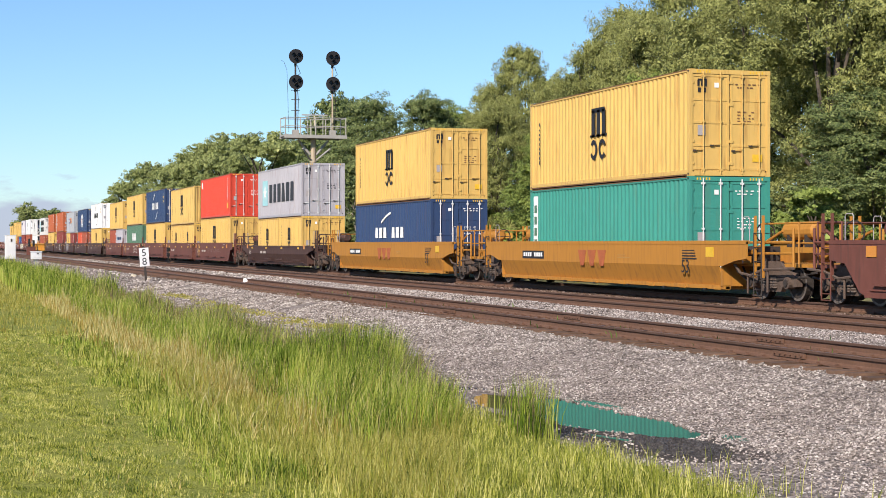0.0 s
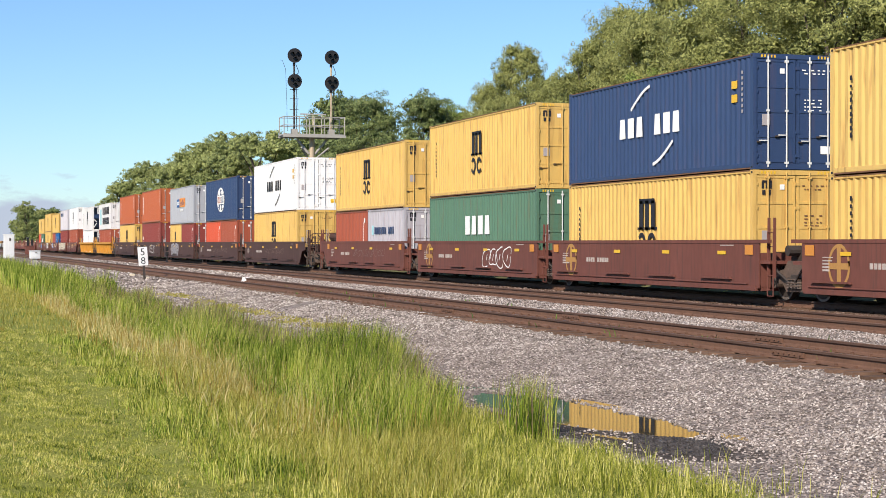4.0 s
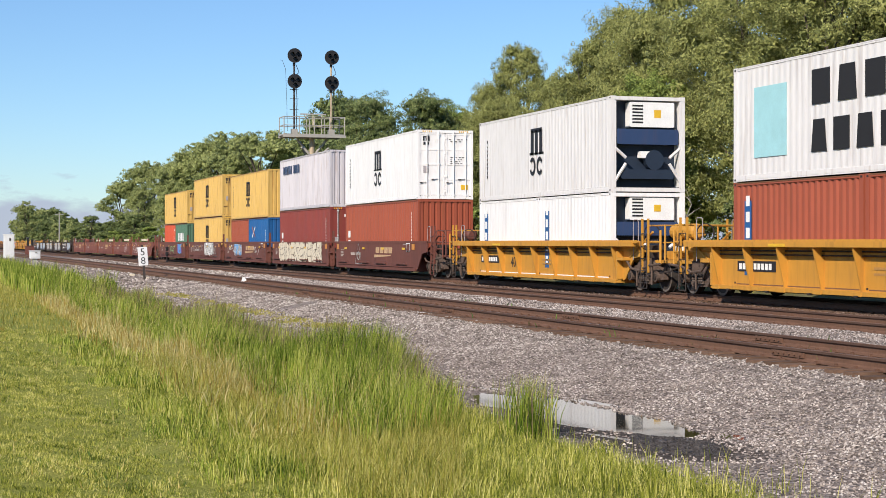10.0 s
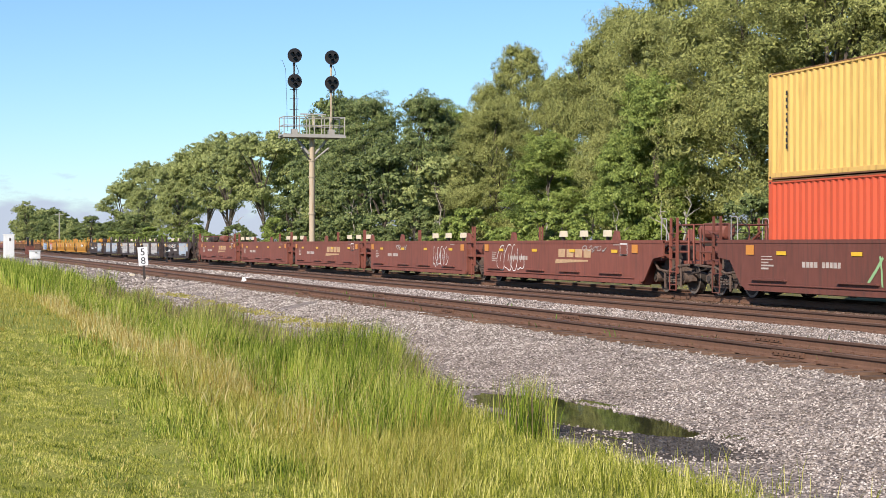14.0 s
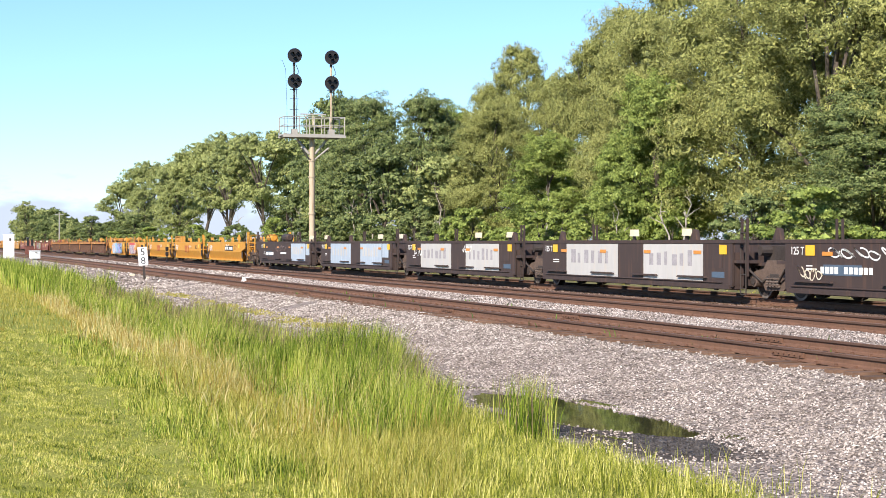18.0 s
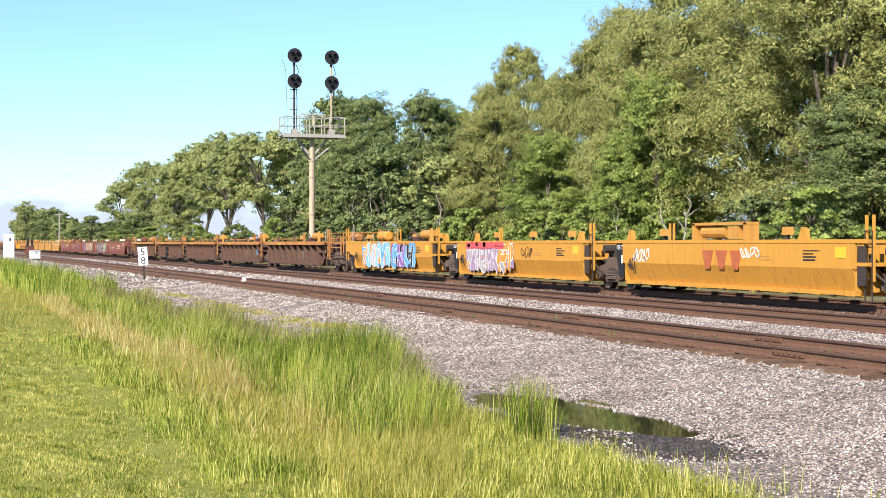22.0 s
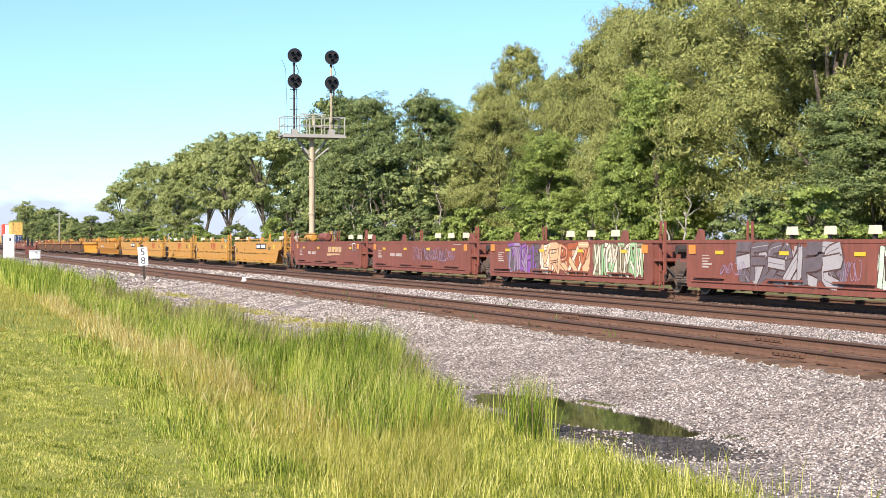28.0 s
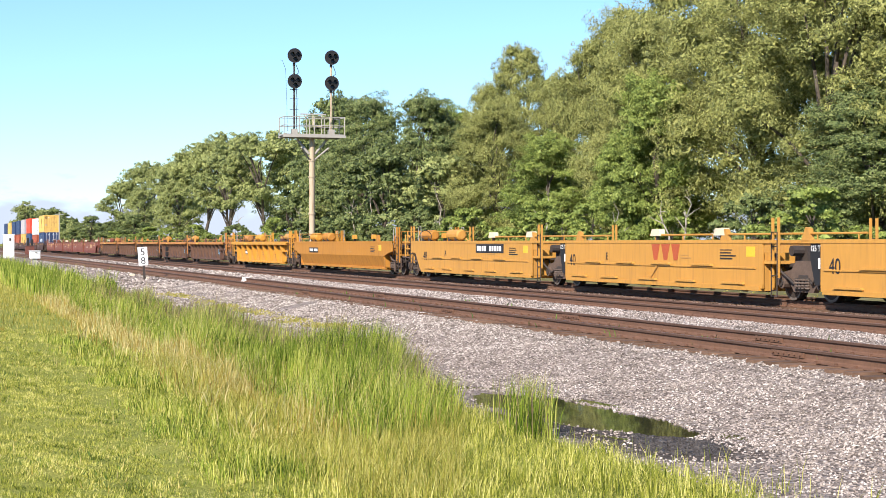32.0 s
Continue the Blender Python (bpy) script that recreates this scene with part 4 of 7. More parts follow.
# ---- signal mast ----
def signal_mast(x, y):
    z0 = float(ground_z(x, y))
    top = thing("signal_mast", pose(x, y, z0), "weathered railway signal mast with platform and four dark round heads", "railway signal")
    deck = 8.72 - z0
    m = Shape()
    m.tube((0, 0, -0.2), (0, 0, deck - 1.7), 0.19, P["mast"], 20)
    m.tube((0, 0, deck - 1.7), (0, 0, deck - 0.25), 0.17, P["mast"], 20)
    for h in (deck - 1.72, 3.5, 5.9):
        m.tube((0, 0, h), (0, 0, h + 0.1), 0.235, P["mast"], 20)
    part("mast_tube", m, top, smooth=False)
    for sy in (-1, 1):
        b = Shape()
        b.tube((0, sy * 0.2, deck - 1.25), (0, sy * 1.0, deck - 0.3), 0.085, P["galv"], 8)
        part("brace", b, top)
        b = Shape()
        b.tube((0, sy * 0.2, deck - 1.6), (0.9, sy * 0.9, deck - 0.9), 0.06, P["galv"], 8)
        part("brace", b, top)
    d = Shape()
    d.box(-0.75, 0.75, -2.05, 2.05, deck - 0.10, deck, P["galv"])
    for sx in (-0.75, 0.67):
        d.box(sx, sx + 0.08, -2.08, 2.08, deck - 0.22, deck - 0.1, P["galv"])
    for i in range(5):
        d.box(-0.7, 0.7, -1.9 + 0.93 * i, -1.82 + 0.93 * i, deck - 0.2, deck - 0.1, P["galv"])
    part("platform", d, top, "galvanised steel platform")
    for sx in (-0.72, 0.72):
        for i in range(5):
            y0 = -2.0 + i
            p = Shape().tube((sx, y0, deck), (sx, y0, deck + 1.12), 0.035, P["galv"], 6)
            part("railing_post", p, top)
        for h in (0.55, 1.1):
            p = Shape().tube((sx, -2.0, deck + h), (sx, 2.0, deck + h), 0.028, P["galv"], 6)
            part("rail_bar", p, top)
    for sy in (-2.0, 2.0):
        for h in (0.55, 1.1):
            p = Shape().tube((-0.72, sy, deck + h), (0.72, sy, deck + h), 0.028, P["galv"], 6)
            part("rail_bar", p, top)
    for sy, tops in ((-1.18, (5.08, 3.42)), (1.28, (5.03, 3.36))):
        pole = Shape().tube((0, sy, deck), (0, sy, deck + tops[0] - 0.4), 0.06, P["iron"] if sy < 0 else P["mast"], 10)
        pole.box(-0.16, 0.16, sy - 0.2, sy + 0.2, deck, deck + 0.35, P["galv"])
        for h in (1.6, 2.3, 2.9):
            pole.tube((0, sy - 0.28, deck + h), (0, sy + 0.28, deck + h), 0.02, P["iron"], 5)
        pole.pipe([(0.1, sy + 0.12, deck + 0.3), (0.14, sy + 0.16, deck + 2.2), (0.08, sy + 0.1, deck + 3.4)], 0.025, P["lamp_black"], 5)
        pole.pipe([(0.1, sy - 0.05, deck + 3.7), (0.12, sy + 0.3, deck + 4.0), (0.1, sy + 0.1, deck + 4.5)], 0.02, P["lamp_black"], 5)
        pl = part("signal_pole", pole, top)
        for h in tops:
            hd = Shape()
            hd.tube((0.16, sy, deck + h), (0.20, sy, deck + h), 0.47, P["lamp_black"], 28)
            hd.tube((-0.28, sy, deck + h), (0.16, sy, deck + h), 0.26, P["lamp_black"], 14, 0.30)
            hd.box(-0.14, 0.1, sy - 0.06, sy + 0.06, deck + h - 0.62, deck + h - 0.28, P["lamp_black"])
            ho = part("signal_head", hd, top, "black round target with three hooded lenses")
            ring = Shape()
            for k in range(28):
                a0, a1 = 2 * math.pi * k / 28, 2 * math.pi * (k + 1) / 28
                ring.tube((0.2, sy + 0.46 * math.cos(a0), deck + h + 0.46 * math.sin(a0)), (0.2, sy + 0.46 * math.cos(a1), deck + h + 0.46 * math.sin(a1)), 0.018, P["iron"], 4)
            part("target_rim", ring, ho)
            for k in range(3):
                a = math.pi / 2 + k * 2 * math.pi / 3 + math.pi
                cy, cz = sy + 0.21 * math.cos(a), deck + h + 0.21 * math.sin(a)
                lens = Shape().tube((0.205, cy, cz), (0.235, cy, cz), 0.10, P["reefer_dark"], 14)
                part("lens", lens, ho)
                hood = Shape()
                for j in range(7):
                    b0, b1 = math.pi * (j - 0.0) / 7, math.pi * (j + 1.0) / 7
                    hood.add([(0.2, cy + 0.125 * math.cos(b), cz + 0.125 * math.sin(b)) for b in (b0, b1)]
                             + [(0.42, cy + 0.125 * math.cos(b), cz + 0.125 * math.sin(b)) for b in (b1, b0)]
                             + [(0.2, cy + 0.115 * math.cos(b), cz + 0.115 * math.sin(b)) for b in (b0, b1)]
                             + [(0.42, cy + 0.115 * math.cos(b), cz + 0.115 * math.sin(b)) for b in (b1, b0)],
                             [(0, 1, 2, 3), (7, 6, 5, 4), (3, 2, 6, 7)], P["lamp_black"])
                part("hood", hood, ho)
    lad = Shape()
    for sy in (-0.2, 0.2):
        lad.tube((-0.42, 0.7 * sy + 0.1, 0.3), (-0.42, 0.7 * sy + 0.1, deck + 0.9), 0.02, P["galv"], 5)
    for i in range(28):
        lad.tube((-0.42, -0.04, 0.5 + 0.3 * i), (-0.42, 0.24, 0.5 + 0.3 * i), 0.012, P["galv"], 5)
    part("ladder", lad, top)
    cage = Shape()
    for sy in (-0.5, 0.5):
        cage.tube((0.6, sy, deck), (0.6, sy, deck + 1.25), 0.03, P["galv"], 6)
    cage.box(0.55, 0.62, -0.9, 0.8, deck + 1.24, deck + 1.32, P["galv"])
    cage.box(0.58, 0.62, -0.1, 0.55, deck + 0.5, deck + 0.56, P["tan"])
    cage.box(0.58, 0.62, -0.1, -0.04, deck + 0.5, deck + 1.2, P["tan"])
    part("gate_frame", cage, top)
    lv = Shape().pipe([(0, -1.62, deck + 0.2), (0.05, -1.68, deck + 2.2), (0, -1.74, deck + 4.2), (0, -1.95, deck + 4.75), (0, -2.1, deck + 4.8)], 0.012, P["iron"], 5)
    part("conduit", lv, top)


signal_mast(-104.3, 24.2)


# ---- lineside things ----
def letters(text, size, m, mat, parent, name, label=""):
    cu = bpy.data.curves.new(name, "FONT")
    cu.body, cu.size, cu.align_x, cu.extrude = text, size, "CENTER", 0.002
    tmp = bpy.data.objects.new(name, cu)
    me = bpy.data.meshes.new_from_object(tmp)
    me.materials.clear()
    me.materials.append(mat)
    bpy.data.objects.remove(tmp)
    o = part(name, me, parent, label)
    o.matrix_basis = m
    return o


def mile_sign(x, y):
    z0 = float(ground_z(x, y))
    top = thing("track_sign", pose(x, y, z0, 4.5, 0, -8), "white trackside sign with black figures on a dark post", "sign")
    post = Shape().box(-0.03, 0.03, -0.06, 0.06, -0.4, 1.74, P["iron"])
    part("post", post, top, "dark steel post")
    b = Shape().box(0.03, 0.045, -0.235, 0.235, 0.72, 1.64, P["sign_white"])
    bd = part("board", b, top, "white enamel board")
    for s, z in (("5", 1.23), ("8", 0.79)):
        letters(s, 0.5, Matrix(((0, 0, 1, 0.049), (1, 0, 0, 0.0), (0, 1, 0, z), (0, 0, 0, 1))), P["black"], bd, "numeral")


mile_sign(-82.5, 10.62)


def utility_pole(x, y, h):
    top = thing("utility_pole", pose(x, y, float(ground_z(x, y))), "slim grey wooden utility pole with a crossarm", "utility pole")
    part("pole", Shape().tube((0, 0, -0.5), (0, 0, h), 0.19, P["galv"], 10, 0.13), top)
    part("crossarm", Shape().box(-0.06, 0.06, -1.1, 1.1, h - 0.6, h - 0.45, P["galv"]), top)
    for q in (-1.0, -0.5, 0.5, 1.0):
        part("insulator", Shape().tube((0, q, h - 0.45), (0, q, h - 0.25), 0.05, P["iron"], 8), top)


utility_pole(-434.0, 34.0, 9.2)


def cabinet(x, y, w, h, z, label, name):
    top = thing(name, pose(x, y, z), label, "cabinet")
    s = Shape()
    s.box(-w * 0.4, w * 0.4, -w / 2, w / 2, 0.0, h, P["sign_white"], 0.02)
    part("cabinet_body", s, top)
    d = Shape().box(w * 0.4, w * 0.4 + 0.03, -w / 2 + 0.06, w / 2 - 0.06, 0.1, h - 0.1, P["sign_white"])
    dr = part("door", d, top)
    hnd = Shape().box(w * 0.4 + 0.03, w * 0.4 + 0.07, 0.02, 0.14, h * 0.74, h * 0.86, P["iron"])
    part("padlock", hnd, dr, "black hasp")
    r = Shape().box(-w * 0.45, w * 0.45, -w / 2 - 0.04, w / 2 + 0.04, h, h + 0.05, P["sign_white"])
    part("lid", r, top)
    f = Shape().box(-w * 0.25, w * 0.25, -w * 0.2, w * 0.2, -1.4, -0.001, P["galv"])
    part("foundation", f, top)


cabinet(-141.0, 6.95, 0.85, 1.95, 0.42, "tall white steel signal cabinet standing in grass", "signal_cabinet")
cabinet(-108.0, 6.93, 0.66, 0.46, 0.70, "low white junction box above tall grass", "junction_box")


def switch_stand(x, y, z):
    top = thing("dwarf_post", pose(x, y, z), "short black trackside dwarf signal between the tracks", "dwarf signal")
    s = Shape().box(-0.10, 0.10, -0.10, 0.10, -0.2, 0.2, P["lamp_black"], 0.03)
    s.tube((0, 0, 0.2), (0, 0, 0.62), 0.05, P["lamp_black"], 10)
    part("pedestal", s, top)
    for z in (0.6, 1.0):
        h = Shape().box(-0.15, 0.10, -0.11, 0.11, z, z + 0.34, P["lamp_black"], 0.05)
        h.tube((0.10, 0, z + 0.18), (0.24, 0, z + 0.18), 0.09, P["lamp_black"], 12)
        part("lamp_case", h, top)


def equipment_case(x, y, z):
    top = thing("equipment_case", pose(x, y, z), "rust-brown trackside equipment case with dark fittings", "cabinet")
    part("case_body", Shape().box(-0.5, 0.5, -0.62, 0.62, 0, 1.2, P["bnsf"], 0.03), top)
    part("case_lid", Shape().box(-0.55, 0.55, -0.67, 0.67, 1.2, 1.27, P["bnsf_dark"]), top)
    # Two plain dark uprights on the lid; neither carries a lamp.
    for q, h in ((-0.25, 1.1), (0.35, 0.9)):
        part("lamp_post", Shape().box(-0.12, 0.12, q - 0.15, q + 0.15, 1.27, 1.27 + h, P["lamp_black"], 0.03), top, "dark upright fitting")


equipment_case(-240.0, 14.7, 0.05)


def litter(x, y, w, name, label, mat):
    z = float(ground_z(x, y)) + 0.0
    o = new(name, Shape().slab([(-w, 0), (w, 0), (w * 0.8, w * 0.7), (-w * 0.6, w * 0.9)], -w * 0.6, w * 0.6, mat).data(name))
    o.matrix_basis = pose(x, y, z, 0, 0, 20)
    tagged(o, label, "debris")


litter(-70.5, 13.45, 0.22, "broken_block", "pale broken concrete block lying between the rails", P["pale"])
litter(-90.0, 10.9, 0.16, "stone_lump", "tan lump of stone on the ballast shoulder", P["tan"])
litter(-84.0, 10.9, 0.14, "stone_lump", "tan lump of stone on the ballast shoulder", P["tan"])
switch_stand(-132.8, 18.87, 0.05)


# ---- flat lettering and marks: plates a few millimetres proud of a side that faces -y ----
def plates(rects, mat, y):
    """Flat plates (x0, x1, z0, z1)."""
    s = Shape()
    for x0, x1, z0, z1 in rects:
        s.box(x0, x1, y - 0.004, y + 0.004, z0, z1, mat)
    return s


def ribbon(s, pts, w, y, mat, closed=False):
    """A stroke along points (x, z), as a thin plate."""
    k = len(pts)
    if closed:
        pts = list(pts) + [pts[0], pts[1]]
    vs, fs = [], []
    for i, (x, z) in enumerate(pts):
        a, b = pts[max(i - 1, 0)], pts[min(i + 1, len(pts) - 1)]
        dx, dz = b[0] - a[0], b[1] - a[1]
        d = math.hypot(dx, dz) or 1.0
        nx, nz = -dz / d * w / 2, dx / d * w / 2
        vs += [(x + nx, y, z + nz), (x - nx, y, z - nz)]
        if i:
            j = 2 * i
            fs.append((j - 2, j - 1, j + 1, j))
    return s.add(vs, fs, mat)


def round_block(x0, x1, z0, z1, rs, wob=0.12, n=22):
    """A rounded, hand-drawn block outline."""
    cx, cz, a, b = (x0 + x1) / 2, (z0 + z1) / 2, (x1 - x0) / 2, (z1 - z0) / 2
    ph, k = rs.uniform(0, 6), rs.choice((2, 3, 3, 4, 5))
    out = []
    for i in range(n):
        t = 2 * math.pi * i / n
        c, s = math.cos(t), math.sin(t)
        r = 1 / max(abs(c) ** 3 + abs(s) ** 3, 1e-6) ** (1 / 3) * (1 + wob * math.sin(k * t + ph))
        out.append((cx + a * c * r * 0.95, cz + b * s * r * 0.93))
    return out


STROKES = (((0.1, 0), (0.2, 1)), ((0.15, 0.95), (0.5, 0.35), (0.85, 1.0)), ((0.85, 0), (0.75, 1)), ((0.1, 0.5), (0.9, 0.55)), ((0.85, 0.95), (0.25, 0.85), (0.2, 0.1), (0.8, 0.0)),
           ((0.1, 0.05), (0.9, 0.95)), ((0.1, 1.0), (0.85, 0.9), (0.8, 0.55), (0.2, 0.5)), ((0.2, 0.5), (0.85, 0.0)), ((0.5, 0), (0.5, 1)), ((0.1, 1.0), (0.95, 1.0)))


def graffiti(seed, x0, x1, z0, z1, count, fills, line, y, w=0.05, bulk=0.30):
    """Spray-painted interlocked shapes: broad strokes with thin outlines over them, no writing."""
    rs = random.Random(seed)
    out = [Shape() for _ in range(count)]
    step, hgt = (x1 - x0) / count, z1 - z0
    deep = 0
    if fills:
        for i in range(2 * count):
            a = x0 + step * (i / 2 + 0.25) + rs.uniform(-0.08, 0.08) * step
            lo, hi = z0 + hgt * rs.uniform(0.04, 0.2), z1 - hgt * rs.uniform(0.03, 0.22)
            ribbon(out[i // 2], [(a + 0.1 * step * math.sin(2.0 * k + i), lo + (hi - lo) * k / 4) for k in range(5)], step * rs.uniform(0.5, 0.75), y - 0.0002 - 0.00005 * i, fills[i // 3 % len(fills)])
    y -= 0.003
    for i in range(count):
        a, s = x0 + step * i, out[i]
        for st in rs.sample(STROKES, 4 if fills else 2):
            lean = rs.uniform(-0.15, 0.25)
            pts = [(a + step * (1.1 * u - 0.05 + lean * (v - 0.5) + rs.uniform(-0.08, 0.08)), z0 + hgt * (0.06 + 0.88 * min(1, max(0, v + rs.uniform(-0.07, 0.07))))) for u, v in st]
            fine = []
            for p, q in zip(pts, pts[1:]):
                fine += [(p[0] + (q[0] - p[0]) * k / 4, p[1] + (q[1] - p[1]) * k / 4) for k in range(4)]
            fine.append(pts[-1])
            fine = [fine[0]] + [((u[0] + 2 * v[0] + e[0]) / 4 + 0.02 * math.sin(7 * v[1] + i), (u[1] + 2 * v[1] + e[1]) / 4) for u, v, e in zip(fine, fine[1:], fine[2:])] + [fine[-1]]
            b = step * bulk * rs.uniform(0.7, 1.25)
            if line:
                ribbon(s, fine, b + 2 * w * 0.6, y - 0.001 - 0.0003 * deep, line)
            if fills:
                ribbon(s, fine, b, y - 0.0012 - 0.0003 * deep, rs.choice(fills))
                if rs.random() < 0.6:
                    ribbon(s, [(px - b * 0.22, pz) for px, pz in fine], w * 0.3, y - 0.0014 - 0.0003 * deep, rs.choice(fills))
            deep += 1
    for g in out:
        g.v = [(px, py, min(max(pz, z0 - 0.03), z1 + 0.02)) for px, py, pz in g.v]
    return out


def throw_up(seed, x0, x1, z0, z1, count, line, y, w=0.028):
    """A faded outline of loose bubble shapes, one thin spray line each."""
    rs = random.Random(seed)
    out = [Shape() for _ in range(count)]
    step = (x1 - x0) / count
    for i in range(count):
        s = out[i]
        a = x0 + step * i + rs.uniform(-0.06, 0.06)
        ring = round_block(a - step * 0.1, a + step * 1.05, z0 + rs.uniform(-0.04, 0.08), z1 + rs.uniform(-0.1, 0.02), rs, 0.16)
        ring = [(x + 0.16 * (z - z0), min(max(z, z0), z1)) for x, z in ring]
        cut = rs.randint(0, 8)
        ribbon(s, (ring[cut:] + ring[:cut])[:rs.randint(16, 22)], w, y - 0.004 - 0.0005 * i, line)
        px = a + step * rs.uniform(0.4, 0.6)
        ribbon(s, [(px + 0.04 * k, z0 + (z1 - z0) * (0.35 + 0.1 * k)) for k in range(4)], w, y - 0.0045 - 0.0005 * i, line)
    return out


def scribble(seed, x0, x1, z0, z1, strokes, mat, y, w=0.028):
    """Loose looping strokes of spray paint."""
    rs = random.Random(seed)
    s = Shape()
    step = (x1 - x0) / strokes
    for i in range(strokes):
        a, p, q, r = x0 + step * (i + 0.5), rs.uniform(0, 6), rs.uniform(1.0, 1.9), rs.uniform(0.3, 0.48)
        lo, hi = z0 + (z1 - z0) * rs.uniform(0, 0.25), z1 - (z1 - z0) * rs.uniform(0, 0.25)
        pts = [(a + step * (0.5 * math.sin(q * u + p) + 0.06 * u - 0.2), (lo + hi) / 2 + (hi - lo) * r * math.sin(1.25 * q * u + p * 2)) for u in np.linspace(0, 5.0, 22)]
        ribbon(s, pts, w, y - 0.006 - 0.0003 * i, mat)
    return s


# ---- containers ----
C_W = 2.438
MESHES = {}


def cached(key, make):
    if key not in MESHES:
        MESHES[key] = make()
    return MESHES[key]


def corrugated(length, z0, z1, y, depth, mat, flip=1):
    """A trapezoid-corrugated wall along x at y; its ridges stand out towards -y times flip."""
    n = max(3, round(length / 0.278))
    p = length / n
    xs_, ds = [], []
    for i in range(n):
        for f, d in ((0.0, 0), (0.25, 0), (0.5, 1), (0.75, 1)):
            xs_.append(-length / 2 + (i + f) * p)
            ds.append(d)
    xs_.append(length / 2)
    ds.append(0)
    vs = []
    for x, d in zip(xs_, ds):
        vs += [(x, y + flip * d * depth, z0), (x, y + flip * d * depth, z1)]
    fs = [(2 * i, 2 * i + 2, 2 * i + 3, 2 * i + 1) for i in range(len(xs_) - 1)]
    if flip < 0:
        fs = [f[::-1] for f in fs]
    return Shape().add(vs, fs, mat)


def container(L, H, color, end, decal, c, label, smooth=False):
    """A shipping container, its base centre at the origin; the end that leads (+x) has doors, a plain wall or a cooling unit."""
    mat, l2, w2 = P[color], L / 2, C_W / 2
    top = thing("shipping_container", pose(c, MAIN_Y, 0), label, "shipping container", "containers on the train")
    key = (L, H, color, smooth)

    def k(name):
        return (name,) + key

    edge_mat = mat if color in ("white", "pale_lilac", "silver", "grey", "dirty_white") else P["rust_edge"]
    depth = 0.008 if smooth else 0.042
    part("side_panel", cached(k("s1"), lambda: corrugated(L - 0.24, 0.16, H - 0.07, -w2 + 0.012, depth, mat, 1).data("side_panel")), top)
    part("side_panel", cached(k("s2"), lambda: corrugated(L - 0.24, 0.16, H - 0.07, w2 - 0.012, depth, mat, -1).data("side_panel")), top)
    part("roof", cached(k("r"), lambda: Shape().box(-l2 + 0.06, l2 - 0.06, -w2 + 0.03, w2 - 0.03, H - 0.05, H - 0.03, mat).data("roof")), top)
    part("floor", cached(k("f"), lambda: Shape().box(-l2 + 0.06, l2 - 0.06, -w2 + 0.06, w2 - 0.06, 0.10, 0.16, P["iron"]).data("floor")), top)
    rail = cached(k("br"), lambda: Shape().box(-l2 + 0.16, l2 - 0.16, -0.03, 0.03, 0.05, 0.165, mat, 0.008).box(-l2 + 0.16, l2 - 0.16, -0.034, 0.034, 0.02, 0.05, edge_mat).data("bottom_rail"))
    trail = cached(k("tr"), lambda: Shape().box(-l2 + 0.16, l2 - 0.16, -0.03, 0.03, H - 0.085, H - 0.035, mat, 0.008).box(-l2 + 0.16, l2 - 0.16, -0.034, 0.034, H - 0.035, H - 0.010, edge_mat).data("top_rail"))
    post = cached(k("p"), lambda: Shape().box(-0.08, 0.08, -0.045, 0.045, 0.118, H - 0.118, mat).data("corner_post"))
    cast = cached(k("c"), lambda: Shape().box(-0.089, 0.089, -0.081, 0.081, 0, 0.118, mat).box(-0.04, 0.04, -0.084, 0.084, 0.035, 0.085, P["lamp_black"]).data("corner_casting"))
    for sy in (-1, 1):
        part("bottom_rail", rail, top).location = (0, sy * (w2 - 0.032), 0)
        part("top_rail", trail, top).location = (0, sy * (w2 - 0.032), 0)
        for sx in (-1, 1):
            part("corner_post", post, top).location = (sx * (l2 - 0.085), sy * (w2 - 0.047), 0)
            for z in (0, H - 0.118):
                part("corner_casting", cast, top).location = (sx * (l2 - 0.090), sy * (w2 - 0.082), z)
    part("end_wall", cached(k("e2"), lambda: end_wall(-1, l2, w2, H, mat).data("end_wall")), top)
    if end == "blank":
        part("end_wall", cached(k("e1"), lambda: end_wall(1, l2, w2, H, mat).data("end_wall")), top)
    elif end == "cooler":
        cooling_end(top, l2, w2, H, mat)
    else:
        doors(top, key, l2, w2, H, mat, end)
    if decal:
        decal(top, L, H)
    return top


def end_wall(sx, l2, w2, H, mat):
    s = Shape()
    x0 = sx * (l2 - 0.05)
    n = 9
    for i in range(n):
        a = -w2 + 0.1 + (2 * w2 - 0.2) * i / n
        b = a + (2 * w2 - 0.2) / n
        m1, m2 = a + (b - a) * 0.55, a + (b - a) * 0.75
        pts = [(x0, a), (x0, m1), (x0 - sx * 0.04, m2), (x0 - sx * 0.04, b - 0.02), (x0, b)]
        for (xa, ya), (xb, yb) in zip(pts, pts[1:]):
            s.add([(xa, ya, 0.14), (xb, yb, 0.14), (xb, yb, H - 0.1), (xa, ya, H - 0.1)], [(0, 1, 2, 3)], mat)
    lo, hi = sorted((x0 - sx * 0.06, x0 + sx * 0.03))
    s.box(lo, hi, -w2 + 0.15, w2 - 0.15, 0.01, 0.14, mat)
    s.box(lo, hi, -w2 + 0.15, w2 - 0.15, H - 0.1, H - 0.005, mat)
    return s


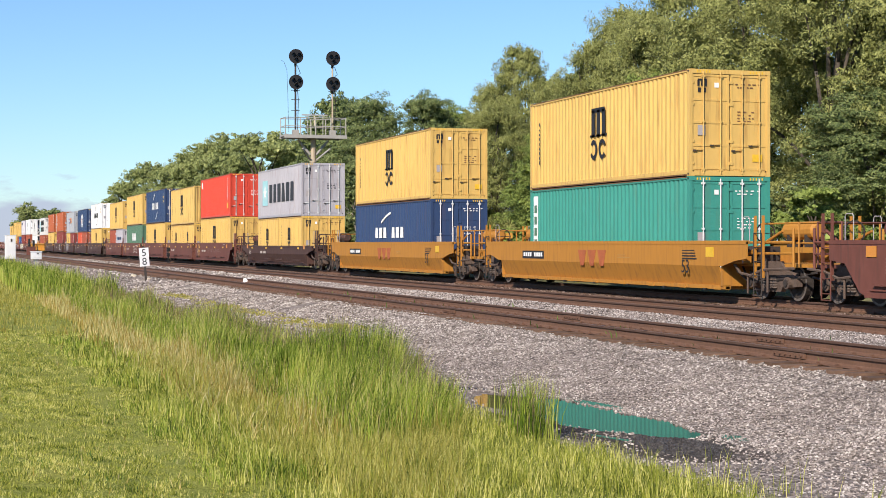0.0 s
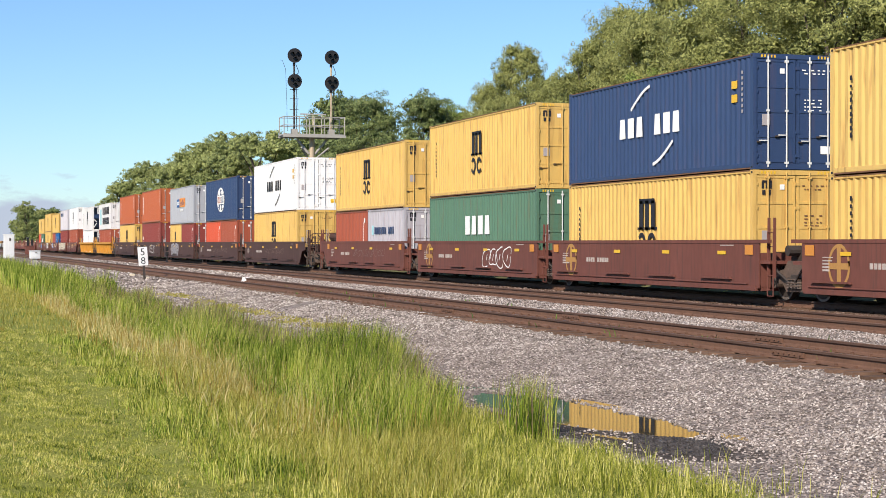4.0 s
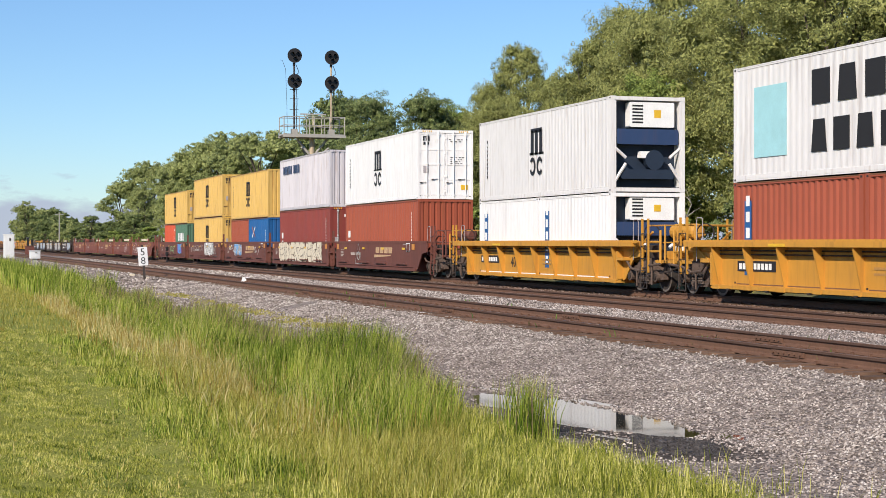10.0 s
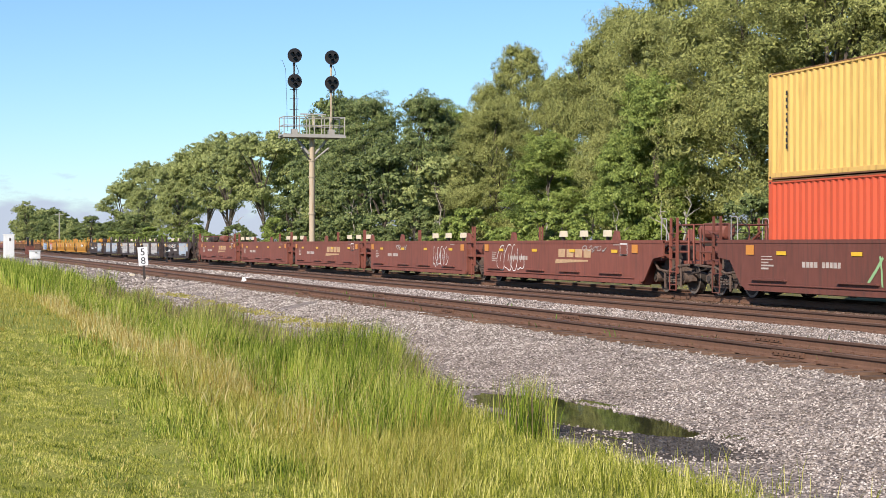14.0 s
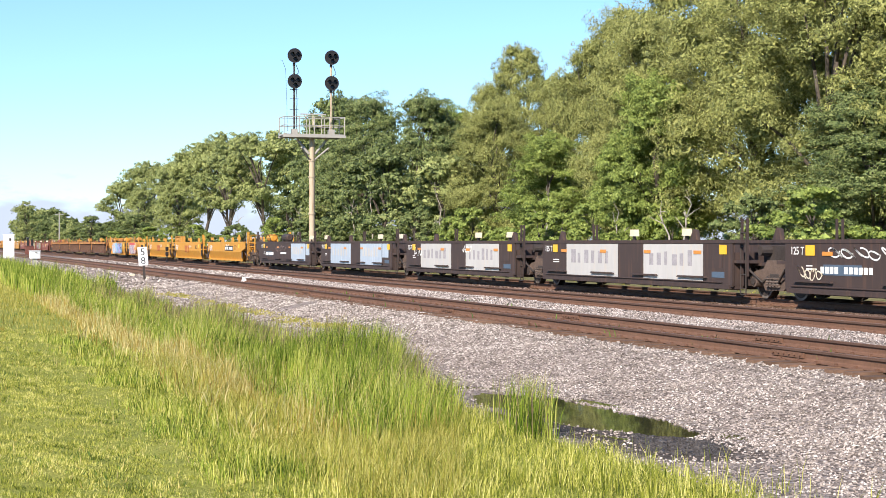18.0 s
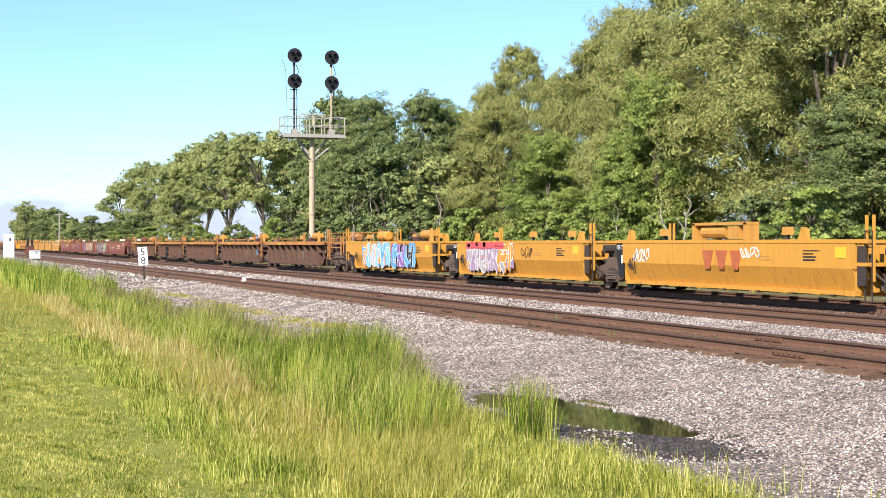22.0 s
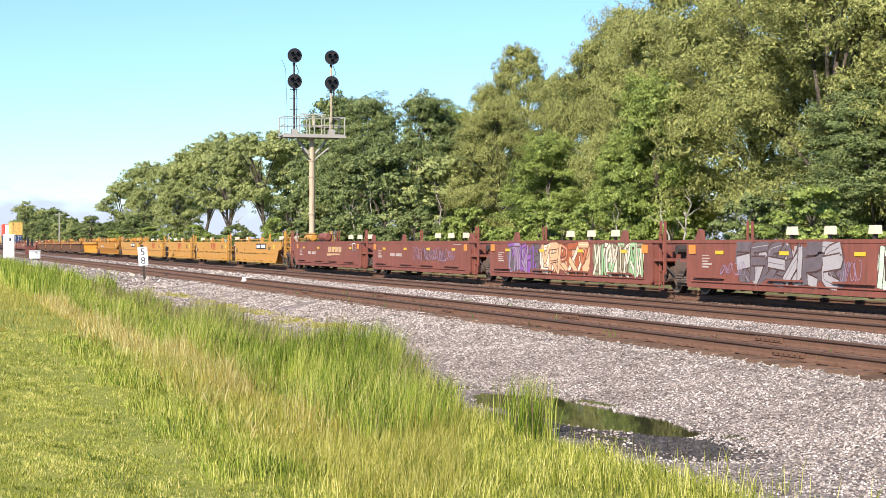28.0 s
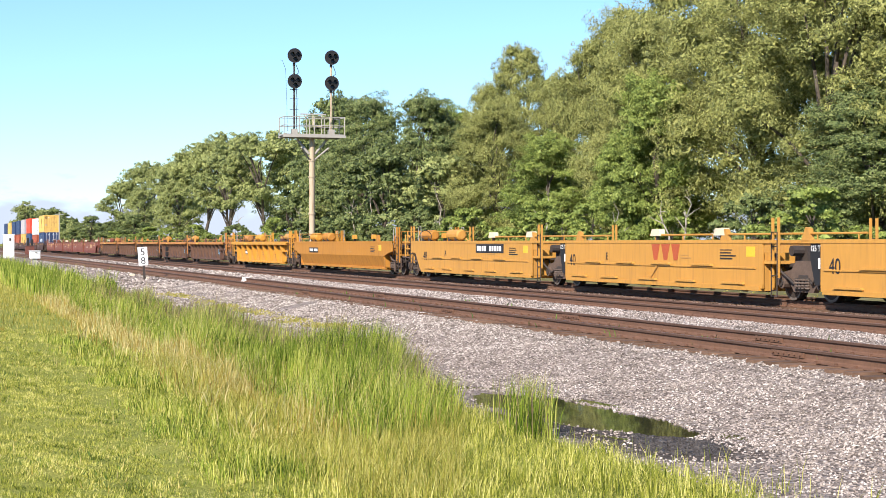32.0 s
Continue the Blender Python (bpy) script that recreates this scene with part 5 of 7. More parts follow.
def doors(top, key, l2, w2, H, mat, end):
    def leaf():
        s = Shape()
        s.box(l2 - 0.075, l2 - 0.045, -0.575, 0.575, 0.15, H - 0.13, mat)
        for i in range(4):
            z0 = 0.2 + (H - 0.42) * i / 4
            s.box(l2 - 0.045, l2 - 0.030, -0.56, 0.56, z0 - 0.015, z0 + 0.05, mat)
        s.box(l2 - 0.045, l2 - 0.030, -0.56, 0.56, H - 0.2, H - 0.14, mat)
        for sy in (-0.56, 0.50):
            s.box(l2 - 0.045, l2 - 0.031, sy, sy + 0.06, 0.16, H - 0.14, mat)
        for h in (0.35, 0.95, H - 0.95, H - 0.35):
            s.box(l2 - 0.06, l2 - 0.012, -0.62, -0.5, h - 0.04, h + 0.04, mat)
        return s.data("door")

    fr = Shape()
    fr.box(l2 - 0.10, l2 - 0.012, -w2 + 0.165, w2 - 0.165, H - 0.125, H - 0.006, mat)
    fr.box(l2 - 0.10, l2 - 0.012, -w2 + 0.165, w2 - 0.165, 0.01, 0.145, mat)
    fr.box(l2 - 0.09, l2 - 0.06, -w2 + 0.1, w2 - 0.1, 0.14, H - 0.125, P["lamp_black"])
    for sgn in (-1, 1):
        for i in range(5):
            y = sgn * (w2 - 0.24 - 0.09 * i)
            fr.box(l2 - 0.0115, l2 - 0.008, y - 0.022, y + 0.022, H - 0.10, H - 0.03, P["yellow_tape"])
    part("door_frame", cached(("df",) + key, lambda: fr.data("door_frame")), top)
    rodm = P["rod"] if key[2] not in ("yellow", "pale_yellow", "white", "dirty_white") else mat
    light = key[2] in ("yellow", "pale_yellow", "white", "dirty_white", "silver", "grey")
    rod = cached(("rod",) + key, lambda: Shape().tube((l2 - 0.005, 0, 0.06), (l2 - 0.005, 0, H - 0.06), 0.019, rodm, 7)
                 .box(l2 - 0.03, l2 + 0.012, -0.05, 0.05, 0.14, 0.2, rodm).box(l2 - 0.03, l2 + 0.012, -0.05, 0.05, H - 0.22, H - 0.16, rodm)
                 .box(l2 - 0.03, l2 + 0.012, -0.04, 0.04, H * 0.5, H * 0.5 + 0.05, rodm).data("locking_rod"))
    hand = cached(("hnd",) + key, lambda: Shape().box(l2 - 0.01, l2 + 0.016, -0.22, 0.02, -0.012, 0.016, rodm).box(l2 - 0.03, l2 + 0.015, -0.3, -0.2, -0.05, -0.01, P["iron"]).data("handle"))
    lf = cached(("leaf",) + key, leaf)
    marks = P["rust_edge"] if key[2] in ("yellow", "pale_yellow") else P["lamp_black"] if light else P["pale"]

    def note():
        rs = random.Random(repr(key))
        s = Shape()
        for row in range(6):
            z = H * (0.86 if row < 2 else 0.66) - 0.085 * row
            a = -0.36 if row else -0.42
            while a < (0.15 if row else 0.4):
                w = rs.uniform(0.04, 0.11)
                s.box(l2 - 0.029, l2 - 0.026, a, a + w, z, z + 0.03, marks)
                a += w + rs.uniform(0.03, 0.16)
        s.box(l2 - 0.029, l2 - 0.025, 0.1, 0.4, H * 0.14, H * 0.14 + 0.2, P["yellow_tape"] if light else P["pale"])
        return s.data("markings")

    for sy in (-1, 1):
        d = part("door", lf, top)
        d.location = (0, sy * 0.585, 0)
        if sy > 0:
            d.scale = (1, 1, 1)
            part("markings", cached(("note",) + key, note), d)
        else:
            pl = cached(("plate",) + key, lambda: Shape().box(l2 - 0.028, l2 - 0.02, -0.38, -0.16, H * 0.38, H * 0.38 + 0.28, P["spray_grey"]).data("data_plate"))
            part("data_plate", pl, d)
            st = cached(("sticker",) + key, lambda: Shape().box(l2 - 0.028, l2 - 0.024, 0.12, 0.25, H * 0.83, H * 0.83 + 0.13, P["pale"]).data("sticker"))
            part("sticker", st, d)
            if light:
                lg = cached(("doorlogo",) + key, lambda: door_logo(l2, H).data("logo_mark"))
                part("logo_mark", lg, d)
        for dy in (-0.22, 0.3):
            part("locking_rod", rod, d).location = (0, dy, 0)
            part("handle", hand, d).location = (0, dy - 0.02, 0.72 if dy < 0 else 0.86)


def door_logo(l2, H):
    s = Shape()
    for y in (-0.36, -0.25, -0.14):
        s.box(l2 - 0.028, l2 - 0.024, y - 0.03, y + 0.03, H * 0.84, H * 0.84 + 0.17, P["black"])
    s.box(l2 - 0.028, l2 - 0.024, -0.38, -0.11, H * 0.84 + 0.15, H * 0.84 + 0.2, P["black"])
    for y in (-0.33, -0.18):
        s.box(l2 - 0.028, l2 - 0.024, y - 0.045, y + 0.045, H * 0.84 - 0.16, H * 0.84 - 0.04, P["black"])
    return s


def cooling_end(top, l2, w2, H, mat):
    s = Shape()
    s.box(l2 - 0.45, l2 - 0.40, -w2 + 0.09, w2 - 0.09, 0.12, H - 0.1, P["reefer_dark"])
    for sy in (-w2 + 0.09, w2 - 0.17):
        s.box(l2 - 0.42, l2 - 0.01, sy, sy + 0.08, 0.12, H - 0.1, mat)
    s.box(l2 - 0.42, l2 - 0.01, -w2 + 0.12, w2 - 0.12, 0.02, 0.14, mat)
    s.box(l2 - 0.42, l2 - 0.01, -w2 + 0.12, w2 - 0.12, H - 0.12, H - 0.01, mat)
    part("unit_recess", s, top)
    u = Shape()
    u.box(l2 - 0.4, l2 - 0.04, -w2 + 0.2, w2 - 0.2, H * 0.50, H * 0.66, P["navy"], 0.05)
    u.box(l2 - 0.38, l2 - 0.06, -w2 + 0.35, w2 - 0.35, H * 0.14, H * 0.24, P["reefer_dark"], 0.04)
    part("cooling_unit", u, top, "dark blue refrigeration unit")
    b = Shape().box(l2 - 0.36, l2 - 0.02, -w2 + 0.62, w2 - 0.35, H * 0.68, H * 0.94, P["pale"], 0.03)
    bx = part("control_box", b, top, "white control box")
    g = Shape()
    for i in range(6):
        g.box(l2 - 0.019, l2 - 0.012, -w2 + 0.7, -w2 + 1.05, H * 0.72 + 0.1 * i, H * 0.72 + 0.1 * i + 0.05, P["lamp_black"])
    g.box(l2 - 0.019, l2 - 0.012, 0.2, 0.42, H * 0.78, H * 0.86, P["yellow_tape"])
    part("grille", g, bx)
    c = Shape().tube((l2 - 0.3, 0.25, H * 0.34), (l2 - 0.08, 0.25, H * 0.34), 0.3, P["reefer_dark"], 20)
    c.box(l2 - 0.35, l2 - 0.1, -0.2, 0.25, H * 0.36, H * 0.43, P["pale"])
    part("fan", c, top)
    for sy in (-1, 1):
        f = Shape()
        f.tube((l2 - 0.05, sy * (w2 - 0.15), H * 0.12), (l2 - 0.05, sy * (w2 - 0.5), H * 0.30), 0.05, mat, 6)
        f.tube((l2 - 0.05, sy * (w2 - 0.15), H * 0.46), (l2 - 0.05, sy * (w2 - 0.5), H * 0.36), 0.05, mat, 6)
        part("brace", f, top)


# ---- brand marks as plain shapes ----
FACE = -C_W / 2 - 0.003


def mark_m(top, L, H, at=-0.2, big=0.0, mat="black"):
    big = big or (1.3 if L > 7 else 1.0)
    z, m = H * 0.5, P[mat]
    w, h = 0.86 * big * (1.0 if L > 7 else 0.7), 0.68 * big
    r = [(at + f * w - 0.10 * w, at + f * w + 0.12 * w, z, z + h * 0.93) for f in (-0.36, 0.0, 0.36)]
    r += [(at - w * 0.46, at + w * 0.45, z + h * 0.84, z + h), (at - w * 0.56, at - w * 0.2, z, z + 0.07), (at - w * 0.14, at + w * 0.17, z, z + 0.07), (at + w * 0.22, at + w * 0.6, z, z + 0.07)]
    part("logo_mark", plates(r, m, FACE), top, "black three-legged mark")
    for dx in (-0.27, 0.24):
        s = Shape()
        c = at + dx * w / 0.86
        gap = 0.5 if dx > 0 else 3.6
        ribbon(s, [(c + 0.19 * w * math.cos(q), z - 0.30 * big + 0.19 * big * math.sin(q)) for q in np.linspace(gap, gap + 5.2, 14)], 0.10 * big, FACE - 0.002, m)
        part("logo_ring", s, top, "black rounded mark")
    side_marks(top, L, H, P[mat])


def side_marks(top, L, H, m):
    rs = random.Random(L + H)
    r = [(-L / 2 + 0.85, -L / 2 + 0.93, H * 0.28 + 0.16 * i, H * 0.28 + 0.16 * i + rs.uniform(0.06, 0.12)) for i in range(9)]
    part("markings", plates(r, m, FACE), top)


def word(top, x0, x1, z0, z1, n, mat, gaps=(), skew=0.0):
    """A brand name as a row of plain solid blocks."""
    step, h = (x1 - x0) / n, z1 - z0
    for i in range(n):
        if i in gaps:
            continue
        a, b = x0 + step * i + step * 0.15, x0 + step * (i + 1) - step * 0.15
        cut = (b - a) * (0.0, 0.10, 0.0, 0.14)[(i * 3 + n) % 4]
        ring = [(a, z0), (b, z0), (b - cut, z1), (a + cut, z1)] if (i + n) % 2 else [(a + cut, z0), (b - cut, z0), (b, z1), (a, z1)]
        part("brand_block", Shape().slab([(x + skew * (z - z0), z) for x, z in ring], FACE - 0.005, FACE + 0.002, P[mat]), top)


def star_box(top, x, z, s):
    part("logo_panel", plates([(x - s, x + s, z - s, z + s)], P["teal"], FACE), top, "pale blue square")
    st = Shape()
    ring = [(x + s * (0.75 if i % 2 == 0 else 0.28) * math.cos(math.pi * i / 7 + 0.2), z + s * (0.75 if i % 2 == 0 else 0.28) * math.sin(math.pi * i / 7 + 0.2)) for i in range(14)]
    k = len(ring)
    st.add([(a, FACE - 0.006, b) for a, b in ring] + [(x, FACE - 0.006, z)], [(i, (i + 1) % k, k) for i in range(k)], P["pale"])
    part("logo_star", st, top, "white star")


def d_star(top, L, H):
    star_box(top, -3.9, H * 0.52, 0.75)
    word(top, -2.8, 4.2, H * 0.31, H * 0.68, 6, "brand_dark")


def d_star_two(top, L, H):
    part("logo_panel", plates([(-5.0, -3.4, H * 0.2, H * 0.8)], P["teal"], FACE), top, "faded pale blue square")
    word(top, -2.4, 4.4, H * 0.58, H * 0.86, 6, "lamp_black")
    word(top, -2.4, 4.4, H * 0.2, H * 0.46, 7, "lamp_black")


def d_line(top, L, H):
    word(top, -5.2, -1.0, H * 0.70, H * 0.86, 11, "navy", (6,))


def d_arc(top, L, H, mat="lamp_black"):
    for z in (0.60, 0.72):
        part("sticker", plates([(L / 2 - 1.15, L / 2 - 0.85, H * z, H * z + 0.2)], P["yellow_tape"], FACE), top, "yellow sticker")
    part("markings", plates([(L / 2 - 0.62, L / 2 - 0.55, H * 0.5 + 0.14 * i, H * 0.5 + 0.14 * i + 0.08) for i in range(8)], P["spray_grey"], FACE), top)
    word(top, -2.2, 2.0, H * 0.42, H * 0.62, 7, mat, (3,))
    s = Shape()
    ribbon(s, [(-1.3 + 1.3 * t, H * 0.70 + 0.62 * math.sin(t * 1.3)) for t in np.linspace(0, 1, 9)], 0.09, FACE - 0.003, P[mat])
    ribbon(s, [(0.2 + 1.3 * t, H * 0.34 - 0.62 * math.sin((1 - t) * 1.3)) for t in np.linspace(0, 1, 9)], 0.09, FACE - 0.003, P[mat])
    part("logo_arc", s, top)


def d_arc_white(top, L, H):
    d_arc(top, L, H, "pale")


def d_arc_low(top, L, H):
    word(top, -2.6, 2.2, H * 0.46, H * 0.62, 7, "pale", (3,))
    s = ribbon(Shape(), [(-1.5 + 1.6 * t, H * 0.70 + 0.42 * math.sin(t * 1.3)) for t in np.linspace(0, 1, 9)], 0.10, FACE - 0.003, P["pale"])
    part("logo_arc", s, top)


def d_globe(top, L, H):
    s = Shape()
    ring = [(1.4 * math.cos(2 * math.pi * i / 30), H * 0.5 + 0.78 * math.sin(2 * math.pi * i / 30)) for i in range(30)]
    ribbon(s, ring, 0.12, FACE - 0.002, P["pale"], True)
    rs = random.Random(3)
    for x0, x1, z0, z1 in ((-1.0, -0.1, 0.30, 0.68), (0.1, 1.0, 0.34, 0.66), (-0.4, 0.25, -0.72, -0.32), (0.4, 1.05, -0.58, -0.34), (-1.15, -0.7, -0.5, -0.3)):
        b = round_block(x0, x1, H * 0.5 + z0, H * 0.5 + z1, rs)
        s.add([(x, FACE - 0.003, z) for x, z in b], [tuple(range(len(b)))], P["pale"])
    s.box(-1.25, 1.25, FACE - 0.005, FACE + 0.004, H * 0.5 - 0.3, H * 0.5 + 0.3, P["pale"])
    for i in range(6):
        a = -1.15 + 0.39 * i
        s.box(a, a + 0.3, FACE - 0.008, FACE, H * 0.5 - 0.22, H * 0.5 + 0.22, P["tred"] if i < 3 else P["navy"])
        s.box(a + 0.1, a + 0.2, FACE - 0.010, FACE, H * 0.5 - 0.12, H * 0.5 + 0.12, P["pale"])
    part("logo_globe", s, top, "white globe emblem with red and blue blocks")


def d_two_box(top, L, H):
    part("logo_panel", plates([(-2.3, -0.9, H * 0.46, H * 0.68)], P["blue"], FACE), top, "blue square")
    part("logo_panel", plates([(-0.9, 1.9, H * 0.46, H * 0.70)], P["spray_orange"], FACE), top, "orange square")
    s = Shape()
    for i in range(3):
        s.box(-2.15 + 0.4 * i, -1.88 + 0.4 * i, FACE - 0.008, FACE, H * 0.52, H * 0.62, P["pale"])
    for i in range(6):
        s.box(-0.7 + 0.4 * i, -0.5 + 0.4 * i, FACE - 0.008, FACE, H * 0.50, H * (0.66 if i % 2 else 0.60), P["navy"])
        s.box(-0.6 + 0.28 * i, -0.45 + 0.28 * i, FACE - 0.004, FACE, H * 0.34, H * 0.40, P["pale"])
    part("brand_lettering", s, top)


def d_tall(top, L, H):
    s = Shape()
    for i in range(6):
        z = H * 0.82 - 0.25 * i
        s.box(-L / 2 + 0.75, -L / 2 + 1.0, FACE - 0.004, FACE + 0.004, z - 0.18, z, P["pale"])
        s.box(-L / 2 + 0.82, -L / 2 + 0.93, FACE - 0.006, FACE, z - 0.14, z - 0.09, P["rust_orange"])
    part("brand_lettering", s, top, "white upright lettering")
    side_marks(top, L, H, P["pale"])
    part("markings", plates([(L / 2 - 0.75, L / 2 - 0.68, H * 0.5 + 0.14 * i, H * 0.5 + 0.14 * i + 0.09) for i in range(9)], P["pale"], FACE), top)


def d_low(top, L, H):
    part("brand_lettering", plates([(-L / 2 + 0.55, -L / 2 + 0.95, H * 0.15 + 0.45 * i, H * 0.15 + 0.45 * i + 0.32) for i in range(3)], P["pale"], FACE), top)
    part("markings", plates([(L / 2 - 0.9, L / 2 - 0.84, H * 0.3 + 0.14 * i, H * 0.3 + 0.14 * i + 0.09) for i in range(11)], P["pale"], FACE), top)


def d_label(top, L, H):
    part("label_panel", plates([(-L / 2 + 0.35, -L / 2 + 0.75, H * 0.12, H * 0.92)], P["pale"], FACE), top, "white upright label")
    s = Shape()
    for i in range(5):
        s.box(-L / 2 + 0.43, -L / 2 + 0.66, FACE - 0.008, FACE, H * 0.2 + 0.38 * i, H * 0.2 + 0.38 * i + 0.26, P["dark_green"])
    part("brand_lettering", s, top)


def d_badge(top, L, H):
    part("badge", plates([(L / 2 - 0.62, L / 2 - 0.42, H * 0.78, H * 0.86)], P["pale"], FACE), top, "white square badge")
    part("markings", plates([(L / 2 - 0.75, L / 2 - 0.68, H * 0.3 + 0.13 * i, H * 0.3 + 0.13 * i + 0.08) for i in range(10)], P["pale"], FACE), top)


def d_corner_box(top, L, H):
    part("badge", plates([(-L / 2 + 0.55, -L / 2 + 0.95, H * 0.76, H * 0.92)], P["pale"], FACE), top, "white square badge")
    part("markings", plates([(L / 2 - 0.95, L / 2 - 0.88, H * 0.4 + 0.14 * i, H * 0.4 + 0.14 * i + 0.09) for i in range(11)], P["pale"], FACE), top)
    part("sticker", plates([(L / 2 - 1.2, L / 2 - 0.7, H * 0.2, H * 0.33)], P["yellow_tape"], FACE), top, "yellow sticker")


def d_column(top, L, H):
    part("label_panel", plates([(-L / 2 + 0.6, -L / 2 + 0.95, H * 0.1, H * 0.82)], P["blue"], FACE), top, "blue upright label")
    part("brand_lettering", plates([(-L / 2 + 0.68, -L / 2 + 0.87, H * 0.15 + 0.4 * i, H * 0.15 + 0.4 * i + 0.26) for i in range(5)], P["pale"], FACE - 0.006), top)


def d_cross(top, L, H):
    s = Shape()
    ribbon(s, [(-1.9, H * 0.55), (-0.9, H * 0.8)], 0.12, FACE - 0.003, P["pale"])
    ribbon(s, [(-1.9, H * 0.8), (-0.9, H * 0.55)], 0.12, FACE - 0.004, P["tred"])
    part("logo_mark", s, top, "white and red crossed strokes")
    word(top, -2.2, -0.4, H * 0.3, H * 0.42, 5, "pale")
    part("markings", plates([(L / 2 - 0.8, L / 2 - 0.72, H * 0.25 + 0.14 * i, H * 0.25 + 0.14 * i + 0.09) for i in range(9)], P["pale"], FACE), top)


def d_word_mid(top, L, H):
    word(top, -1.6, 1.4, H * 0.48, H * 0.72, 4, "pale")


def d_small_line(top, L, H):
    part("logo_panel", plates([(-2.3, -2.0, H * 0.56, H * 0.72)], P["teal"], FACE), top)
    word(top, -1.9, 1.4, H * 0.57, H * 0.69, 10, "navy", (6,))


# ---- well cars ----
SIDE = 1.49
BOT, TOPZ, FLOOR_Z = 0.58, 1.74, 0.62


def wheel_mesh():
    s = Shape()
    s.tube((0, -0.07, 0), (0, 0.07, 0), 0.44, P["wheel"], 26)
    s.tube((0, 0.07, 0), (0, 0.10, 0), 0.47, P["wheel"], 26)
    s.tube((0, -0.12, 0), (0, -0.07, 0), 0.12, P["wheel"], 12)
    s.tube((0, -0.075, 0), (0, -0.072, 0), 0.36, P["iron"], 22)
    # Pale rim ring: polished steel, with its shine put into the colour.
    ring = [(math.cos(2 * math.pi * i / 26), math.sin(2 * math.pi * i / 26)) for i in range(26)]
    s.add([(r * c, -0.074, r * z) for r in (0.435, 0.375) for c, z in ring], [(i, (i + 1) % 26, 26 + (i + 1) % 26, 26 + i) for i in range(26)], P["wheel_rim"])
    return s.data("wheel")


def side_frame_mesh():
    s = Shape()
    ring = [(-1.25, 0.52), (-1.25, 0.36), (-1.05, 0.34), (-0.95, 0.52), (-0.72, 0.52), (-0.45, 0.22), (0.45, 0.22), (0.72, 0.52), (0.95, 0.52), (1.05, 0.34), (1.25, 0.36),
            (1.25, 0.52), (1.0, 0.68), (0.4, 0.78), (-0.4, 0.78), (-1.0, 0.68)]
    s.slab(ring, -0.07, 0.07, P["truck_brown"])
    s.slab([(-0.62, 0.72), (0.62, 0.72), (0.40, 0.96), (-0.40, 0.96)], -0.05, 0.05, P["truck_brown"])
    for i in range(4):
        s.tube((-0.24 + 0.16 * i, -0.1, 0.30), (-0.24 + 0.16 * i, -0.1, 0.56), 0.06, P["iron"], 8)
        # Coil rings, paler than the core they wrap.
        for j in range(4):
            s.tube((-0.24 + 0.16 * i, -0.1, 0.31 + 0.065 * j), (-0.24 + 0.16 * i, -0.1, 0.335 + 0.065 * j), 0.07, P["spring"], 8)
    for i in range(3):
        s.box(-0.3, 0.3, -0.17, -0.06, 0.34 + 0.08 * i, 0.365 + 0.08 * i, P["truck_brown"])
    for sx in (-0.87, 0.87):
        s.tube((sx, -0.16, 0.44), (sx, 0.05, 0.44), 0.15, P["truck_brown"], 12)
        s.tube((sx, -0.19, 0.44), (sx, -0.16, 0.44), 0.09, P["iron"], 10)
    return s.data("side_frame")


def truck(parent, x):
    """A two-axle truck: bolster with two side frames and four wheels under it."""
    b = Shape()
    b.box(-0.22, 0.22, -1.1, 1.1, 0.36, 0.66, P["iron"], 0.04)
    b.tube((0, 0, 0.6), (0, 0, 0.9), 0.25, P["iron"], 12)
    for sx in (-0.87, 0.87):
        b.tube((sx, -0.72, 0.44), (sx, 0.72, 0.44), 0.075, P["iron"], 8)
    t = part("truck_bolster", cached("bolster", lambda: b.data("truck_bolster")), parent, "grimy two-axle truck")
    t.location = (x, 0, RAIL_Z)
    for sy in (-1, 1):
        f = part("side_frame", cached("side_frame", side_frame_mesh), t)
        f.location = (0, sy * 1.02, 0)
        if sy > 0:
            f.rotation_euler = (0, 0, math.pi)
        for sx in (-0.87, 0.87):
            w = part("wheel", cached("wheel", wheel_mesh), t)
            w.location = (sx, sy * 0.79, 0.44)
            if sy > 0:
                w.rotation_euler = (0, 0, math.pi)


STYLES = {
    "bnsf": dict(mat="bnsf", trim="bnsf", half=6.85, lump="tan", rib=0, fold=0),
    "bnsf_red": dict(mat="bnsf_red", trim="bnsf_red", half=6.85, lump="tan", rib=0, fold=0),
    "dark": dict(mat="bnsf_dark", trim="bnsf_dark", half=7.75, lump="tan", rib=0, fold=0),
    "fec": dict(mat="bnsf_dark", trim="bnsf_dark", half=8.4, lump="", rib=0, fold=1, top=1.55),
    "nokl": dict(mat="nokl", trim="nokl", half=6.6, lump="tan", rib=0, fold=0),
    "ttx": dict(mat="ttx", trim="ttx", half=6.22, lump="ttx_bright", rib=0, fold=1),
    "ttx2": dict(mat="ttx_bright", trim="ttx_bright", half=6.38, lump="tan", rib=0, fold=0),
    "ttx53": dict(mat="ttx_old", trim="ttx_old", half=8.4, lump="ttx", rib=0, fold=1),
    "rib": dict(mat="ttx", trim="ttx", half=7.0, lump="ttx_bright", rib=1, fold=0),
    "ribrust": dict(mat="ttx_rust", trim="ttx_top", half=6.45, lump="ttx_bright", rib=1, fold=0),
}


RECESS = 0.27


